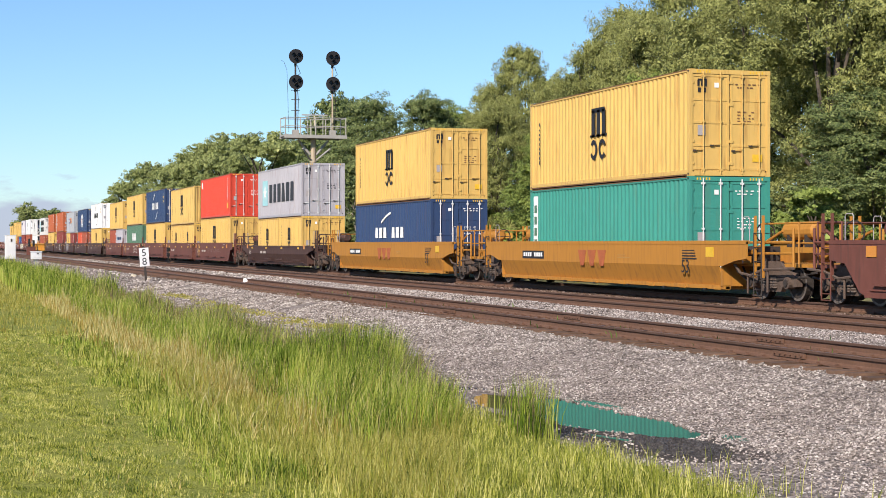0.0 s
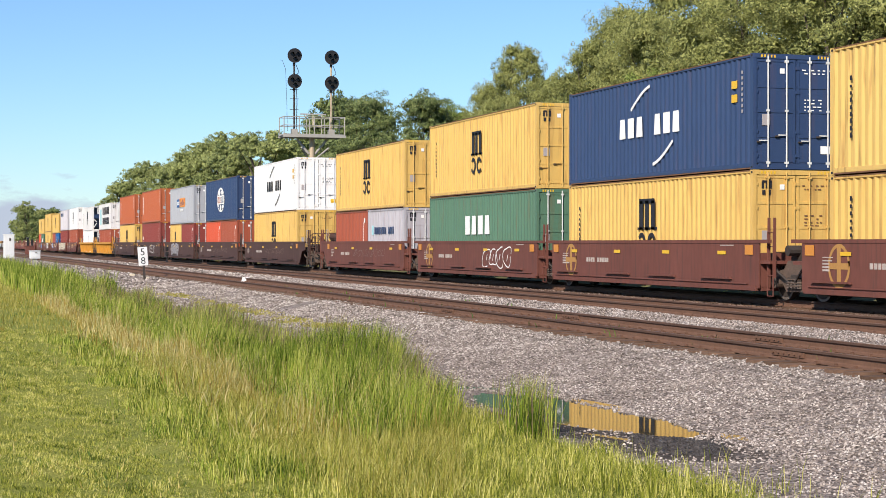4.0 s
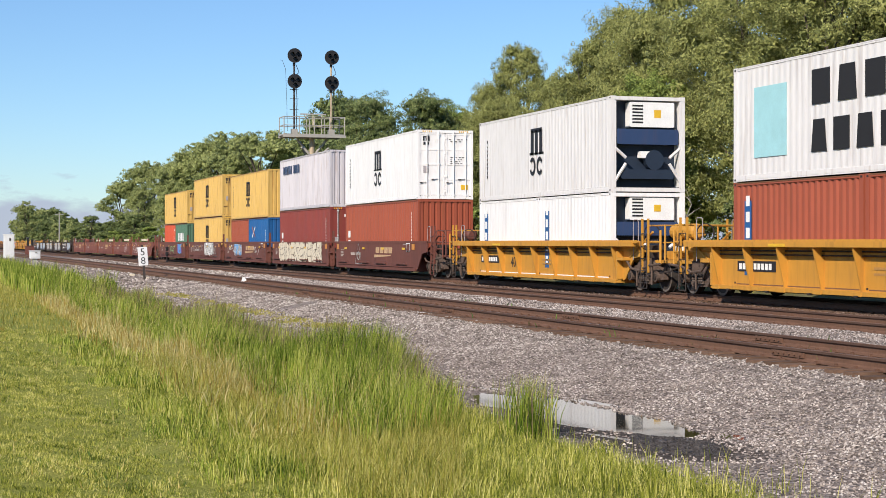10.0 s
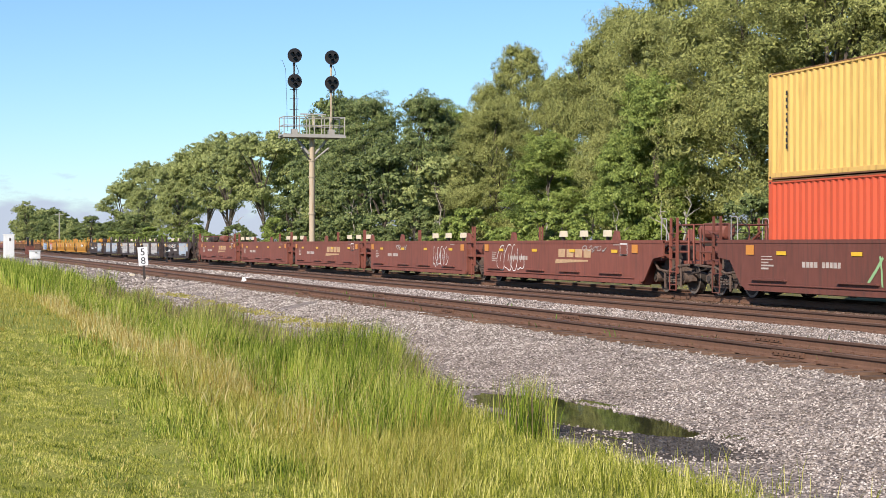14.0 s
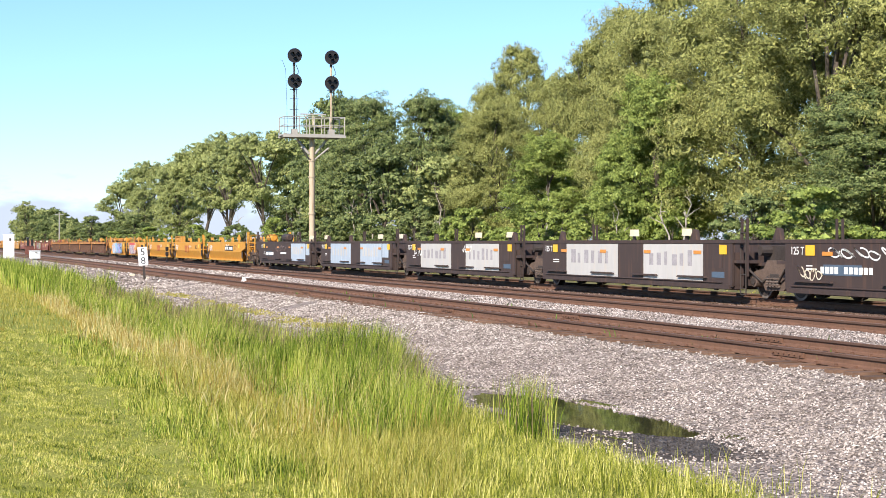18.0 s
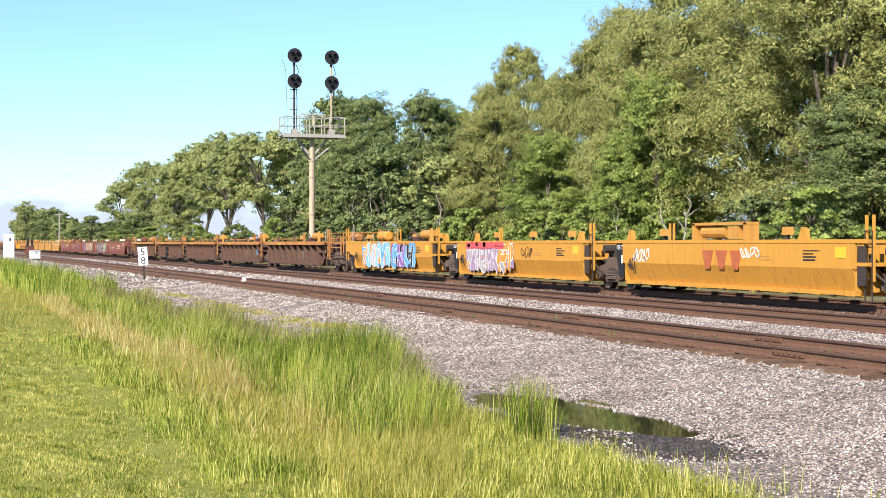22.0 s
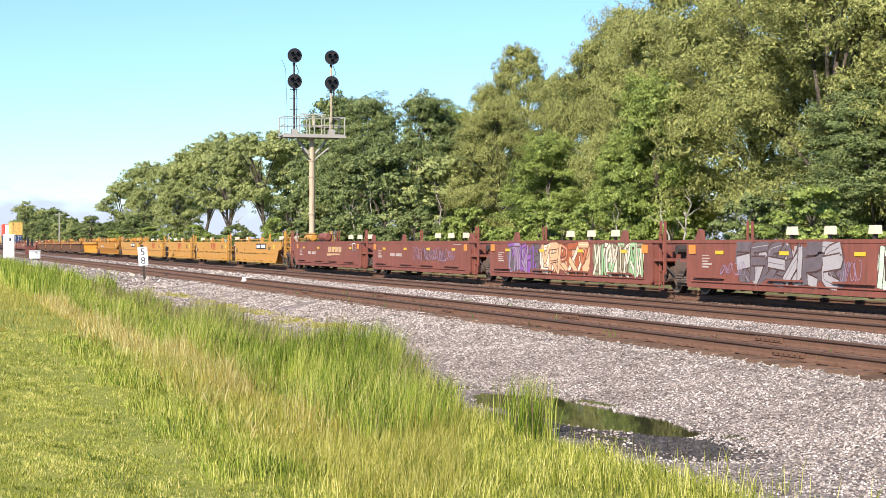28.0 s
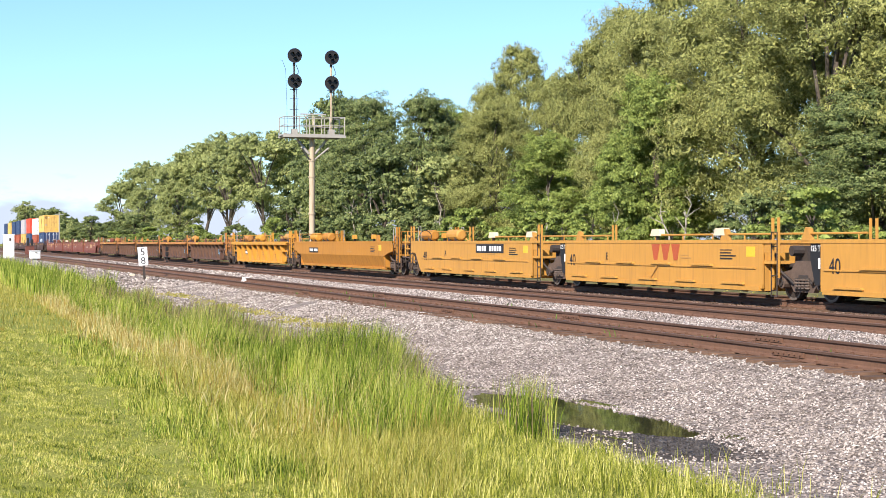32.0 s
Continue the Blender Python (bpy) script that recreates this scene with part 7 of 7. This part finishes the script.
def m_panels(seed, color, n=2, tag=None):
    def mark(top, half):
        reflectors(top, half, ("orange_tape", "yellow_tape"), inset=1.15)
        if n == 2:
            panel(top, -4.5, -0.5, 0.70, 1.66, color, seed)
            panel(top, 1.3, 5.0, 0.70, 1.66, color, seed + 1)
            part("reporting_plate", plates([(5.1, 6.1, 1.05, 1.66)], P["panel_blue" if color == "panel_blue" else "nokl"], FACE_C), top)
            part("warning_mark", plates([(5.5, 6.2, 0.8, 0.95)], P["spray_slate"], FACE_C), top)
        else:
            panel(top, 1.9, 5.4, 0.72, 1.66, color, seed)
            part("reporting_plate", plates([(5.5, 6.35, 1.05, 1.64)], P["panel_blue"], FACE_C), top, "small pale blue plate")
            part("number_patch", plates([(-4.9, -3.3, 0.96, 1.2)], P["spray_slate"], FACE_C), top, "blue-grey number patch")
            part("number_bars", plates([(-5.0 + 0.2 * i, -4.86 + 0.2 * i, 1.0, 1.15) for i in range(11) if i != 4], P["pale"], FACE_C - 0.006), top)
            part("white_label", plates([(-0.9, 0.6, 1.08, 1.17)], P["pale"], FACE_C), top)
        figure(top, "125 T", -half + 0.55, 1.42, 0.26, "pale")
        small_print(top, -half + 0.95, 1.15, "pale", 2, seed, 0.5)
        sprayed(top, tag)
    return mark


def m_rib(seed, big="40"):
    def mark(top, half):
        y = -SIDE + RECESS - 0.008
        for i in range(3):
            a = 0.6 + 0.62 * i
            part("brand_block", Shape().slab([(a + 0.15, 0.82), (a + 0.31, 0.82), (a + 0.46, 1.26), (a, 1.26)], y - 0.004, y + 0.004, P["rub_pale"]), top)
        part("graffiti", scribble(seed, -4.8, -1.6, 0.8, 1.3, 8, P["rub_pale"], y, 0.03) if seed % 2 else scribble(seed, 4.6, 5.6, 0.85, 1.4, 3, P["spray_sky"], y, 0.05), top, "spray-painted graffiti")
        part("number_bars", plates([(3.95, 4.25, 0.8 + 0.1 * i, 0.86 + 0.1 * i) for i in range(5)], P["rub_pale"], y), top)
        s = Shape()
        ribbon(s, [(-2.9, 1.5), (-2.4, 1.12), (-1.9, 1.5)], 0.05, y - 0.06, P["iron"])
        part("brake_rod", s, top)
        part("reflector", plates([(3.3 - half, 4.1 - half, TOPZ - 0.14, TOPZ - 0.07)], P["yellow_tape"], -SIDE - 0.064), top)
    return mark


def m_rib_yellow(seed, big="40"):
    """A black number board and plain figures on the yellow ribbed cars."""
    def mark(top, half):
        y = -SIDE + RECESS - 0.008
        part("number_board", plates([(-half + 1.15, -half + 3.1, 0.98, 1.24)], P["black"], y), top, "black number board")
        part("number_bars", plates([(-half + 1.25 + 0.19 * i, -half + 1.38 + 0.19 * i, 1.03, 1.18) for i in range(9) if i != 3], P["pale"], y - 0.006), top)
        letters(big, 0.5, Matrix(((1, 0, 0, half - 2.6 if seed % 2 else -half + 4.6), (0, 0, -1, y - 0.004), (0, 1, 0, 0.86), (0, 0, 0, 1))), P["black"], top, "figure_mark")
        part("small_print", plates([(0.4, 1.5, 1.1, 1.16), (0.4, 1.2, 0.98, 1.03)], P["gold"], y), top)
        part("reflector", plates([(3.3 - half, 4.1 - half, TOPZ - 0.14, TOPZ - 0.07)], P["yellow_tape"], -SIDE - 0.064), top)
    return mark


LABELS = {
    "bnsf": "mineral-red well car unit with weathered smooth steel sides", "bnsf_red": "brick-red empty well car unit with faded smooth steel sides", "dark": "dark brown well car unit with scratched smooth steel sides",
    "fec": "dark brown long well car on its own trucks", "nokl": "black-brown empty well car unit with patched pale panels",
    "ttx": "yellow well car unit with folded steel sides", "ttx2": "bright yellow empty well car unit with smooth sides",
    "ttx53": "faded yellow long well car with sloping ends", "rib": "yellow short well car with upright side ribs", "ribrust": "rusted brown ribbed well car unit with orange top sills",
}
W = FACE_C - 0.004
white, cream, grey, black = P["pale"], P["spray_cream"], P["spray_grey"], P["lamp_black"]
faded = P["spray_faded"]
G = {
    "scrawl": lambda q: [scribble(q, -1.5, 4.0, 1.0, 1.45, 9, faded, W, 0.012)],
    "throw": lambda q: [throw_up(q, -5.3, -2.7, 0.74, 1.64, 4, white, W), scribble(q + 1, 2.5, 4.4, 1.38, 1.66, 5, P["panel_white"], W, 0.022)],
    "silver": lambda q: [graffiti(q, -3.6, 0.2, 0.66, 1.66, 5, [grey, P["silver_spray"], P["silver_spray"]], P["bnsf_dark"], W, 0.05), scribble(q, -4.4, -3.4, 0.95, 1.55, 3, faded, W, 0.02)],
    "outline": lambda q: [throw_up(q, 1.4, 4.3, 0.8, 1.55, 4, white, W, 0.04)],
    "santo": lambda q: [graffiti(q, 0.2, 4.1, 0.82, 1.70, 6, [white, P["panel_white"]], black, W, 0.035), scribble(q, -4.9, -0.4, 1.0, 1.6, 8, P["panel_white"], W), eye_sign(4.9)],
    "cream": lambda q: [graffiti(q, -4.9, 5.4, 0.70, 1.70, 10, [cream], P["bnsf_dark"], W, 0.05)],
    "tags": lambda q: [graffiti(q, -3.4, -0.9, 0.9, 1.6, 4, [P["spray_blue"], grey], white, W, 0.03), scribble(q, 3.2, 4.9, 0.9, 1.6, 3, white, W), scribble(q + 1, -5.3, -3.8, 1.2, 1.65, 4, white, W)],
    "green": lambda q: [graffiti(q, -1.2, 1.4, 0.7, 1.45, 4, None, P["spray_green"], W, 0.03, 0.06), graffiti(q + 1, 3.0, 5.0, 0.85, 1.6, 3, [P["spray_blue"], P["spray_purple"]], None, W)],
    "rev": lambda q: [graffiti(q, -4.1, 0.9, 0.66, 1.70, 6, [P["violet_grey"], P["violet_grey"], grey], P["bnsf_dark"], W, 0.06, 0.34), scribble(q, -4.9, -3.6, 0.8, 1.3, 4, P["spray_lilac"], W, 0.02),
                      scribble(q + 1, 0.6, 1.7, 0.75, 1.4, 5, P["spray_lilac"], W, 0.02), graffiti(q + 2, 2.4, 4.9, 0.66, 1.68, 4, [P["spray_mint"], P["spray_green"], P["spray_grey"]], P["bnsf_dark"], W, 0.05, 0.26)],
    "burner": lambda q: [graffiti(q, -4.9, -1.9, 0.66, 1.70, 5, [P["violet_grey"], P["spray_lilac"], P["spray_purple"]], P["bnsf_dark"], W, 0.04, 0.22), graffiti(q + 4, -1.8, 2.3, 0.66, 1.70, 5, [cream, P["spray_peach"], P["tred"], P["spray_peach"]], P["bnsf_dark"], W, 0.05, 0.22),
                         graffiti(q + 5, 2.7, 6.3, 0.66, 1.70, 8, [P["spray_olive"], P["spray_green"], P["spray_cream"]], P["bnsf_dark"], W, 0.05, 0.24)],
    "rainbow": lambda q: [graffiti(q, -4.4, 0.2, 0.62, 1.70, 6, [P["spray_blue"], P["panel_blue"], P["spray_orange"], P["spray_sky"]], white, W), graffiti(q + 5, 0.5, 4.0, 0.62, 1.68, 4, [P["spray_purple"], black, P["spray_blue"]], white, W)],
    "fire": lambda q: [graffiti(q, -5.0, 0.0, 0.62, 1.66, 7, [P["spray_lilac"], P["spray_grey"], P["spray_lilac"], P["spray_orange"]], white, W, 0.05), graffiti(q + 3, -5.0, -1.0, 1.5, 1.70, 9, [P["spray_red"]], None, W - 0.01, 0.05, 0.5),
                       scribble(q, 0.8, 1.9, 1.15, 1.6, 3, black, W, 0.03)],
    "dots": lambda q: [scribble(q, -0.5, 5.2, 0.85, 1.6, 14, P["spray_lilac"], W, 0.03), scribble(q + 2, 1.0, 4.0, 0.9, 1.5, 6, P["violet_grey"], W, 0.03)],
    "white": lambda q: [scribble(q, -5.4, -4.4, 1.1, 1.6, 4, white, W, 0.045), scribble(q + 1, 1.0, 2.0, 1.3, 1.62, 4, white, W, 0.035)],
    "late": lambda q: [throw_up(q, 2.7, 4.5, 0.74, 1.62, 4, white, W), scribble(q + 1, -2.6, -1.0, 1.35, 1.66, 5, P["panel_white"], W, 0.022)],
    "chalk": lambda q: [scribble(q, -2.4, 0.6, 1.1, 1.6, 8, P["spray_faded"], W, 0.02)],
    "loops": lambda q: [scribble(q, -4.6, 0.2, 1.24, 1.64, 9, white, W, 0.035), scribble(q + 1, -6.0, -4.9, 0.75, 1.2, 4, cream, W, 0.03)],
}


def eye_sign(x):
    s = Shape()
    ribbon(s, [(x - 0.6, 0.74), (x, 1.68), (x + 0.6, 0.74)], 0.05, W - 0.02, P["panel_white"], True)
    ribbon(s, [(x + 0.22 * math.cos(a), 1.1 + 0.18 * math.sin(a)) for a in np.linspace(0, 6.2, 14)], 0.05, W - 0.02, P["panel_white"], True)
    return s


H9, H8, L4, L2 = 2.896, 2.591, 12.192, 6.058
Y40, Y20 = (L4, H9, "yellow", "door", mark_m), (L2, H8, "yellow", "door", mark_m)
NAMES = {"yellow": "yellow", "pale_yellow": "rust-streaked pale yellow", "green": "sea-green", "dark_green": "dull green", "navy": "navy blue", "blue": "bright blue", "grey": "grey", "silver": "light grey",
         "pale_lilac": "faded lilac-grey", "orange_red": "orange-red", "red": "bright red", "rust_orange": "faded orange", "maroon": "maroon", "brick": "brick-red", "white": "white", "dirty_white": "smoke-stained white"}
# units: centre along the train, style, front, rear, marking, lower containers from the rear, upper container
J, E_ = "joint", "end"
TRAIN = []


def block(style, centres, ends, mid, marks, loads=None):
    """A car of one or several wells; ends: reach of the first well's front and the last well's rear."""
    n = len(centres)
    for i, c in enumerate(centres):
        TRAIN.append((c, style, E_ if i == 0 else J, E_ if i == n - 1 else J, ends[0] if i == 0 else mid, ends[1] if i == n - 1 else mid, marks[i % len(marks)], (loads or {}).get(i, ((), None))))


def spaced(first, step, n):
    return [first - step * i for i in range(n)]


def t(*names):
    return [g for k, q in names for g in G[k](q)]


block("bnsf", [-24.4], (9.8, 9.8), 7.85, [m_brown(3)])
block("ttx53", [-46.36], (12.1, 11.9), 9, [m_yellow(5, "53", True, None, False)], {0: (((L4, H9, "green", "door", d_label),), Y40)})
block("ttx53", [-70.03], (11.7, 12.1), 9, [m_yellow(6, "53", True, None, False)], {0: (((L4, H9, "navy", "door", d_arc_low),), Y40)})
block("fec", [-93.96], (11.7, 11.9), 9, [m_brown(7)], {0: ((Y20, Y20), (L4, H9, "silver", "door", d_star))})
block("bnsf", [-115.83, -131.2, -147.0, -162.1, -177.94], (9.9, 9.9), 7.85,
      [m_brown(8, "ring", t(("scrawl", 4))), m_brown(9, "ring"), m_brown(10, "ring"), m_brown(11, "ring", t(("outline", 4))), m_brown(12, None, t(("scrawl", 6)))],
      {0: ((Y40,), (L4, H9, "red", "door", d_corner_box)), 1: ((Y20, Y20), (L4, H9, "pale_yellow", "blank", mark_m)), 2: ((Y40,), (L4, H9, "navy", "door", d_arc_white)),
       3: (((L4, H9, "dark_green", "door", d_word_mid),), Y40), 4: (((L2, H8, "brick", "door", d_badge), (L2, H8, "silver", "door", d_small_line)), Y40)})
block("dark", [-199.04, -217.1, -235.1, -253.26, -271.25], (11.0, 10.9), 9.05,
      [m_brown(13, None, t(("scrawl", 9))), m_brown(14, None, t(("scrawl", 10))), m_brown(15, None, t(("silver", 11))), m_brown(16, None, t(("outline", 12))), m_brown(17, None, t(("scrawl", 13)))],
      {0: ((Y40,), (L4, H9, "white", "door", d_arc)), 1: (((L2, H8, "orange_red", "door", d_badge), (L2, H8, "brick", "door", d_badge)), (L4, H9, "navy", "door", d_globe)),
       2: (((L2, H8, "yellow", "door", mark_m), (L2, H8, "maroon", "door", d_badge)), (L4, H9, "grey", "door", d_two_box)), 3: (((L4, H9, "maroon", "door", d_low),), (L4, H9, "rust_orange", "door", d_tall)),
       4: ((Y40,), (L4, H9, "rust_orange", "door", d_tall))})
block("rib", [-292.28], (10.2, 10.0), 9, [m_rib_yellow(1)], {0: (((L2, H8, "brick", "door", d_column), (L2, H8, "brick", "door", d_badge)), (L4, H9, "dirty_white", "door", d_star_two))})
block("rib", [-312.26], (10.0, 10.1), 9, [m_rib_yellow(2)], {0: (((L2, H8, "white", "cooler", d_column), (L2, H8, "white", "cooler", d_column)), (L4, H9, "dirty_white", "cooler", mark_m))})
block("bnsf", [-332.41, -347.8, -363.4, -379.0, -394.75], (10.0, 10.2), 7.85,
      [m_brown(20, "swoosh", [eye_sign(-2.5)]), m_brown(21, None, t(("cream", 3))), m_brown(22, "swoosh", t(("tags", 5))), m_brown(23, None, t(("santo", 6))), m_brown(24, None, t(("green", 7)))],
      {0: (((L4, H9, "brick", "blank", d_low),), (L4, H9, "white", "door", mark_m)), 1: (((L4, H9, "maroon", "door", d_low),), (L4, H9, "pale_lilac", "blank", d_line)),
       2: (((L2, H8, "brick", "door", None), (L2, H8, "blue", "blank", d_cross)), (L4, H9, "yellow", "blank", mark_m)), 3: ((Y40,), Y40),
       4: (((L2, H8, "orange_red", "door", d_badge), (L2, H8, "dark_green", "blank", d_word_mid)), (L4, H8, "yellow", "door", mark_m))})
block("bnsf_red", [-414.5, -430.2, -446.0, -461.8, -477.5], (9.75, 9.9), 7.85,
      [m_brown(30, "swoosh", t(("throw", 31))), m_brown(31, None, t(("late", 33))), m_brown(32, "swoosh"), m_brown(33), m_brown(34, "swoosh")])
block("nokl", [-497.2, -513.1, -529.0, -544.5, -560.1], (9.85, 9.3), 7.85,
      [m_panels(1, "panel_blue", 1, t(("loops", 8))), m_panels(2, "panel_white"), m_panels(3, "panel_white", 2, t(("white", 5))), m_panels(4, "panel_blue"), m_panels(5, "panel_blue", 1, t(("chalk", 9)))])
block("ttx", [-579.5, -595.5, -611.3, -626.8, -642.6], (10.05, 9.1), 7.9,
      [m_yellow(40, "40", False, t(("white", 3)), True, True, 1.2), m_yellow(41, "40", True, t(("white", 4))), m_yellow(42, "40", True, t(("white", 6))), m_yellow(43, "40", False, t(("fire", 3))),
       m_yellow(44, "40", False, t(("rainbow", 3)))])
block("ribrust", [-662.6, -678.5, -694.1, -709.8, -725.8], (10.8, 11.0), 7.9, [m_rib(3), m_rib(4), m_rib(7), m_rib(8), m_rib(9)])
block("bnsf_red", [-747.5, -762.9, -778.8, -794.8, -810.7], (10.7, 9.9), 7.9,
      [m_brown(50, "swoosh"), m_brown(51, None, t(("rev", 2))), m_brown(52, None, t(("burner", 3))), m_brown(53, None, t(("dots", 4))), m_brown(54, "swoosh")])
block("ttx2", [-829.4, -845.2, -860.8, -876.3, -892.1], (9.6, 10.0), 7.85,
      [m_yellow(60, "40", False, None, True, True, 1.35, "B", True), m_yellow(61, letter="C", ledges=True), m_yellow(62, letter="D", ledges=True), m_yellow(63, letter="E", ledges=True),
       m_yellow(64, "40", False, None, True, True, 1.35, "A", True)])
block("ttx53", [-912.6], (10.3, 10.3), 9, [m_yellow(65, "", False, None, False)])
block("rib", [-932.9], (10.0, 10.0), 9, [m_rib_yellow(5)])
block("ribrust", [-952.6, -968.2, -984.0, -1000.2, -1016.2], (9.6, 10.4), 7.9, [m_rib(6)])
block("bnsf_red", [-1037.0, -1052.8, -1068.5, -1084.2, -1100.0], (9.9, 9.9), 7.85, [m_brown(70, "swoosh"), m_brown(71)])
block("dark", spaced(-1124.5, 18.1, 8), (10.9, 10.9), 9.05, [m_brown(72)],
      {0: (((L4, H9, "navy", "door", d_arc_low),), Y40), 1: (((L2, H8, "brick", "door", None), (L2, H8, "brick", "door", None)), (L4, H9, "white", "door", None)),
       2: (((L4, H9, "navy", "door", None),), (L4, H9, "red", "door", None)), 3: ((Y40,), (L4, H9, "silver", "door", None)), 4: (((L4, H9, "brick", "door", None),), (L4, H9, "navy", "door", None)),
       5: (((L4, H9, "brick", "door", None),), (L4, H9, "navy", "blank", None)), 6: ((Y40,), Y40), 7: (((L4, H9, "maroon", "door", None),), (L4, H9, "navy", "door", None))})

def top_gear(top, x, kind):
    """Brake gear in a frame above the side sill of a well."""
    m = P["ttx_bright"] if kind != "rust" else P["bnsf"]
    f = Shape()
    for sx in (-1.6, 1.6):
        f.box(x + sx - 0.09, x + sx + 0.09, 0.9, 1.3, TOPZ, TOPZ + 0.52, m)
    f.box(x - 1.7, x + 1.7, 0.9, 1.3, TOPZ + 0.46, TOPZ + 0.54, m)
    part("gear_frame", f, top, "raised frame over the sill")
    c = Shape().tube((x - 1.2, 1.1, TOPZ + 0.26), (x + 0.3, 1.1, TOPZ + 0.26), 0.18, m, 12)
    part("air_cylinder", c, top)
    part("control_box", Shape().box(x + 0.55, x + 1.15, 0.92, 1.28, TOPZ + 0.06, TOPZ + 0.42, m), top)


def top_box(top, x, m):
    """A brake reservoir on the far sill, with its end plate and pipes."""
    part("air_tank", Shape().tube((x - 0.75, 1.1, TOPZ + 0.34), (x + 0.75, 1.1, TOPZ + 0.34), 0.2, m, 16).tube((x - 0.82, 1.1, TOPZ + 0.34), (x - 0.75, 1.1, TOPZ + 0.34), 0.13, m, 16, 0.2), top, "yellow brake reservoir")
    part("end_plate", Shape().slab([(x + 0.85, TOPZ), (x + 1.25, TOPZ), (x + 1.1, TOPZ + 0.62), (x + 0.9, TOPZ + 0.42)], 0.85, 0.95, m), top)
    s = Shape()
    for dx in (-0.5, 0.5):
        s.box(x + dx - 0.06, x + dx + 0.06, 0.95, 1.2, TOPZ, TOPZ + 0.15, P["iron"])
    part("tank_cradle", s, top)
    part("valve_pipe", Shape().pipe([(x - 0.75, 1.0, TOPZ + 0.2), (x - 1.5, 1.0, TOPZ + 0.28), (x - 1.9, 1.0, TOPZ + 0.46), (x - 2.7, 1.0, TOPZ + 0.42)], 0.03, P["rib_rust"], 6), top)
    part("valve_box", Shape().box(x - 2.0, x - 1.3, 0.9, 1.25, TOPZ + 0.02, TOPZ + 0.24, P["bnsf_dark"], 0.03), top, "rusty brake valve box")


GEAR = {-611.3: "frame", -694.1: "box", -662.6: "box", -709.9: "box", -678.5: "box", -642.6: "box", -968.2: "box", -984.0: "box", -932.9: "box"}
MOVERS = []
for c, style, front, rear, fe, re_, mark, (lower, upper) in TRAIN:
    car = well_car(style, front, rear, fe, re_, mark, LABELS[style])
    MOVERS.append((car, c, 0.0))
    if GEAR.get(round(c, 1)) == "frame":
        top_gear(car, -4.9, "yellow")
    elif GEAR.get(round(c, 1)) == "box":
        top_box(car, -4.4 if style == "ribrust" else -2.5, P["ttx_bright"])
    x, z = 0.0, FLOOR_Z
    for i, spec in enumerate(lower):
        L, H, color, end, decal = spec
        at = 0.0 if len(lower) == 1 else (-3.062 if i == 0 else 3.062)
        what = NAMES[color] + (" forty-foot" if L > 7 else " twenty-foot") + " steel container standing in a well car"
        MOVERS.append((container(L, H, color, end, decal, c + at, what, color in ("white", "dirty_white")), c + at, FLOOR_Z))
        z = FLOOR_Z + H + 0.008
    if upper:
        L, H, color, end, decal = upper
        what = NAMES[color] + " forty-foot steel container stacked on " + ("a forty-foot container" if len(lower) == 1 else "two twenty-foot containers")
        MOVERS.append((container(L, H, color, end, decal, c, what, color in ("white", "dirty_white")), c, z))

# ---- the train rolls by ----
SPEED = 26.07


def motions():
    for ob, c, z in MOVERS:
        walk(ob, [(s, pose(c + SPEED * s, MAIN_Y, z)) for s in (0.0, 16.0, SECONDS)])


motions()
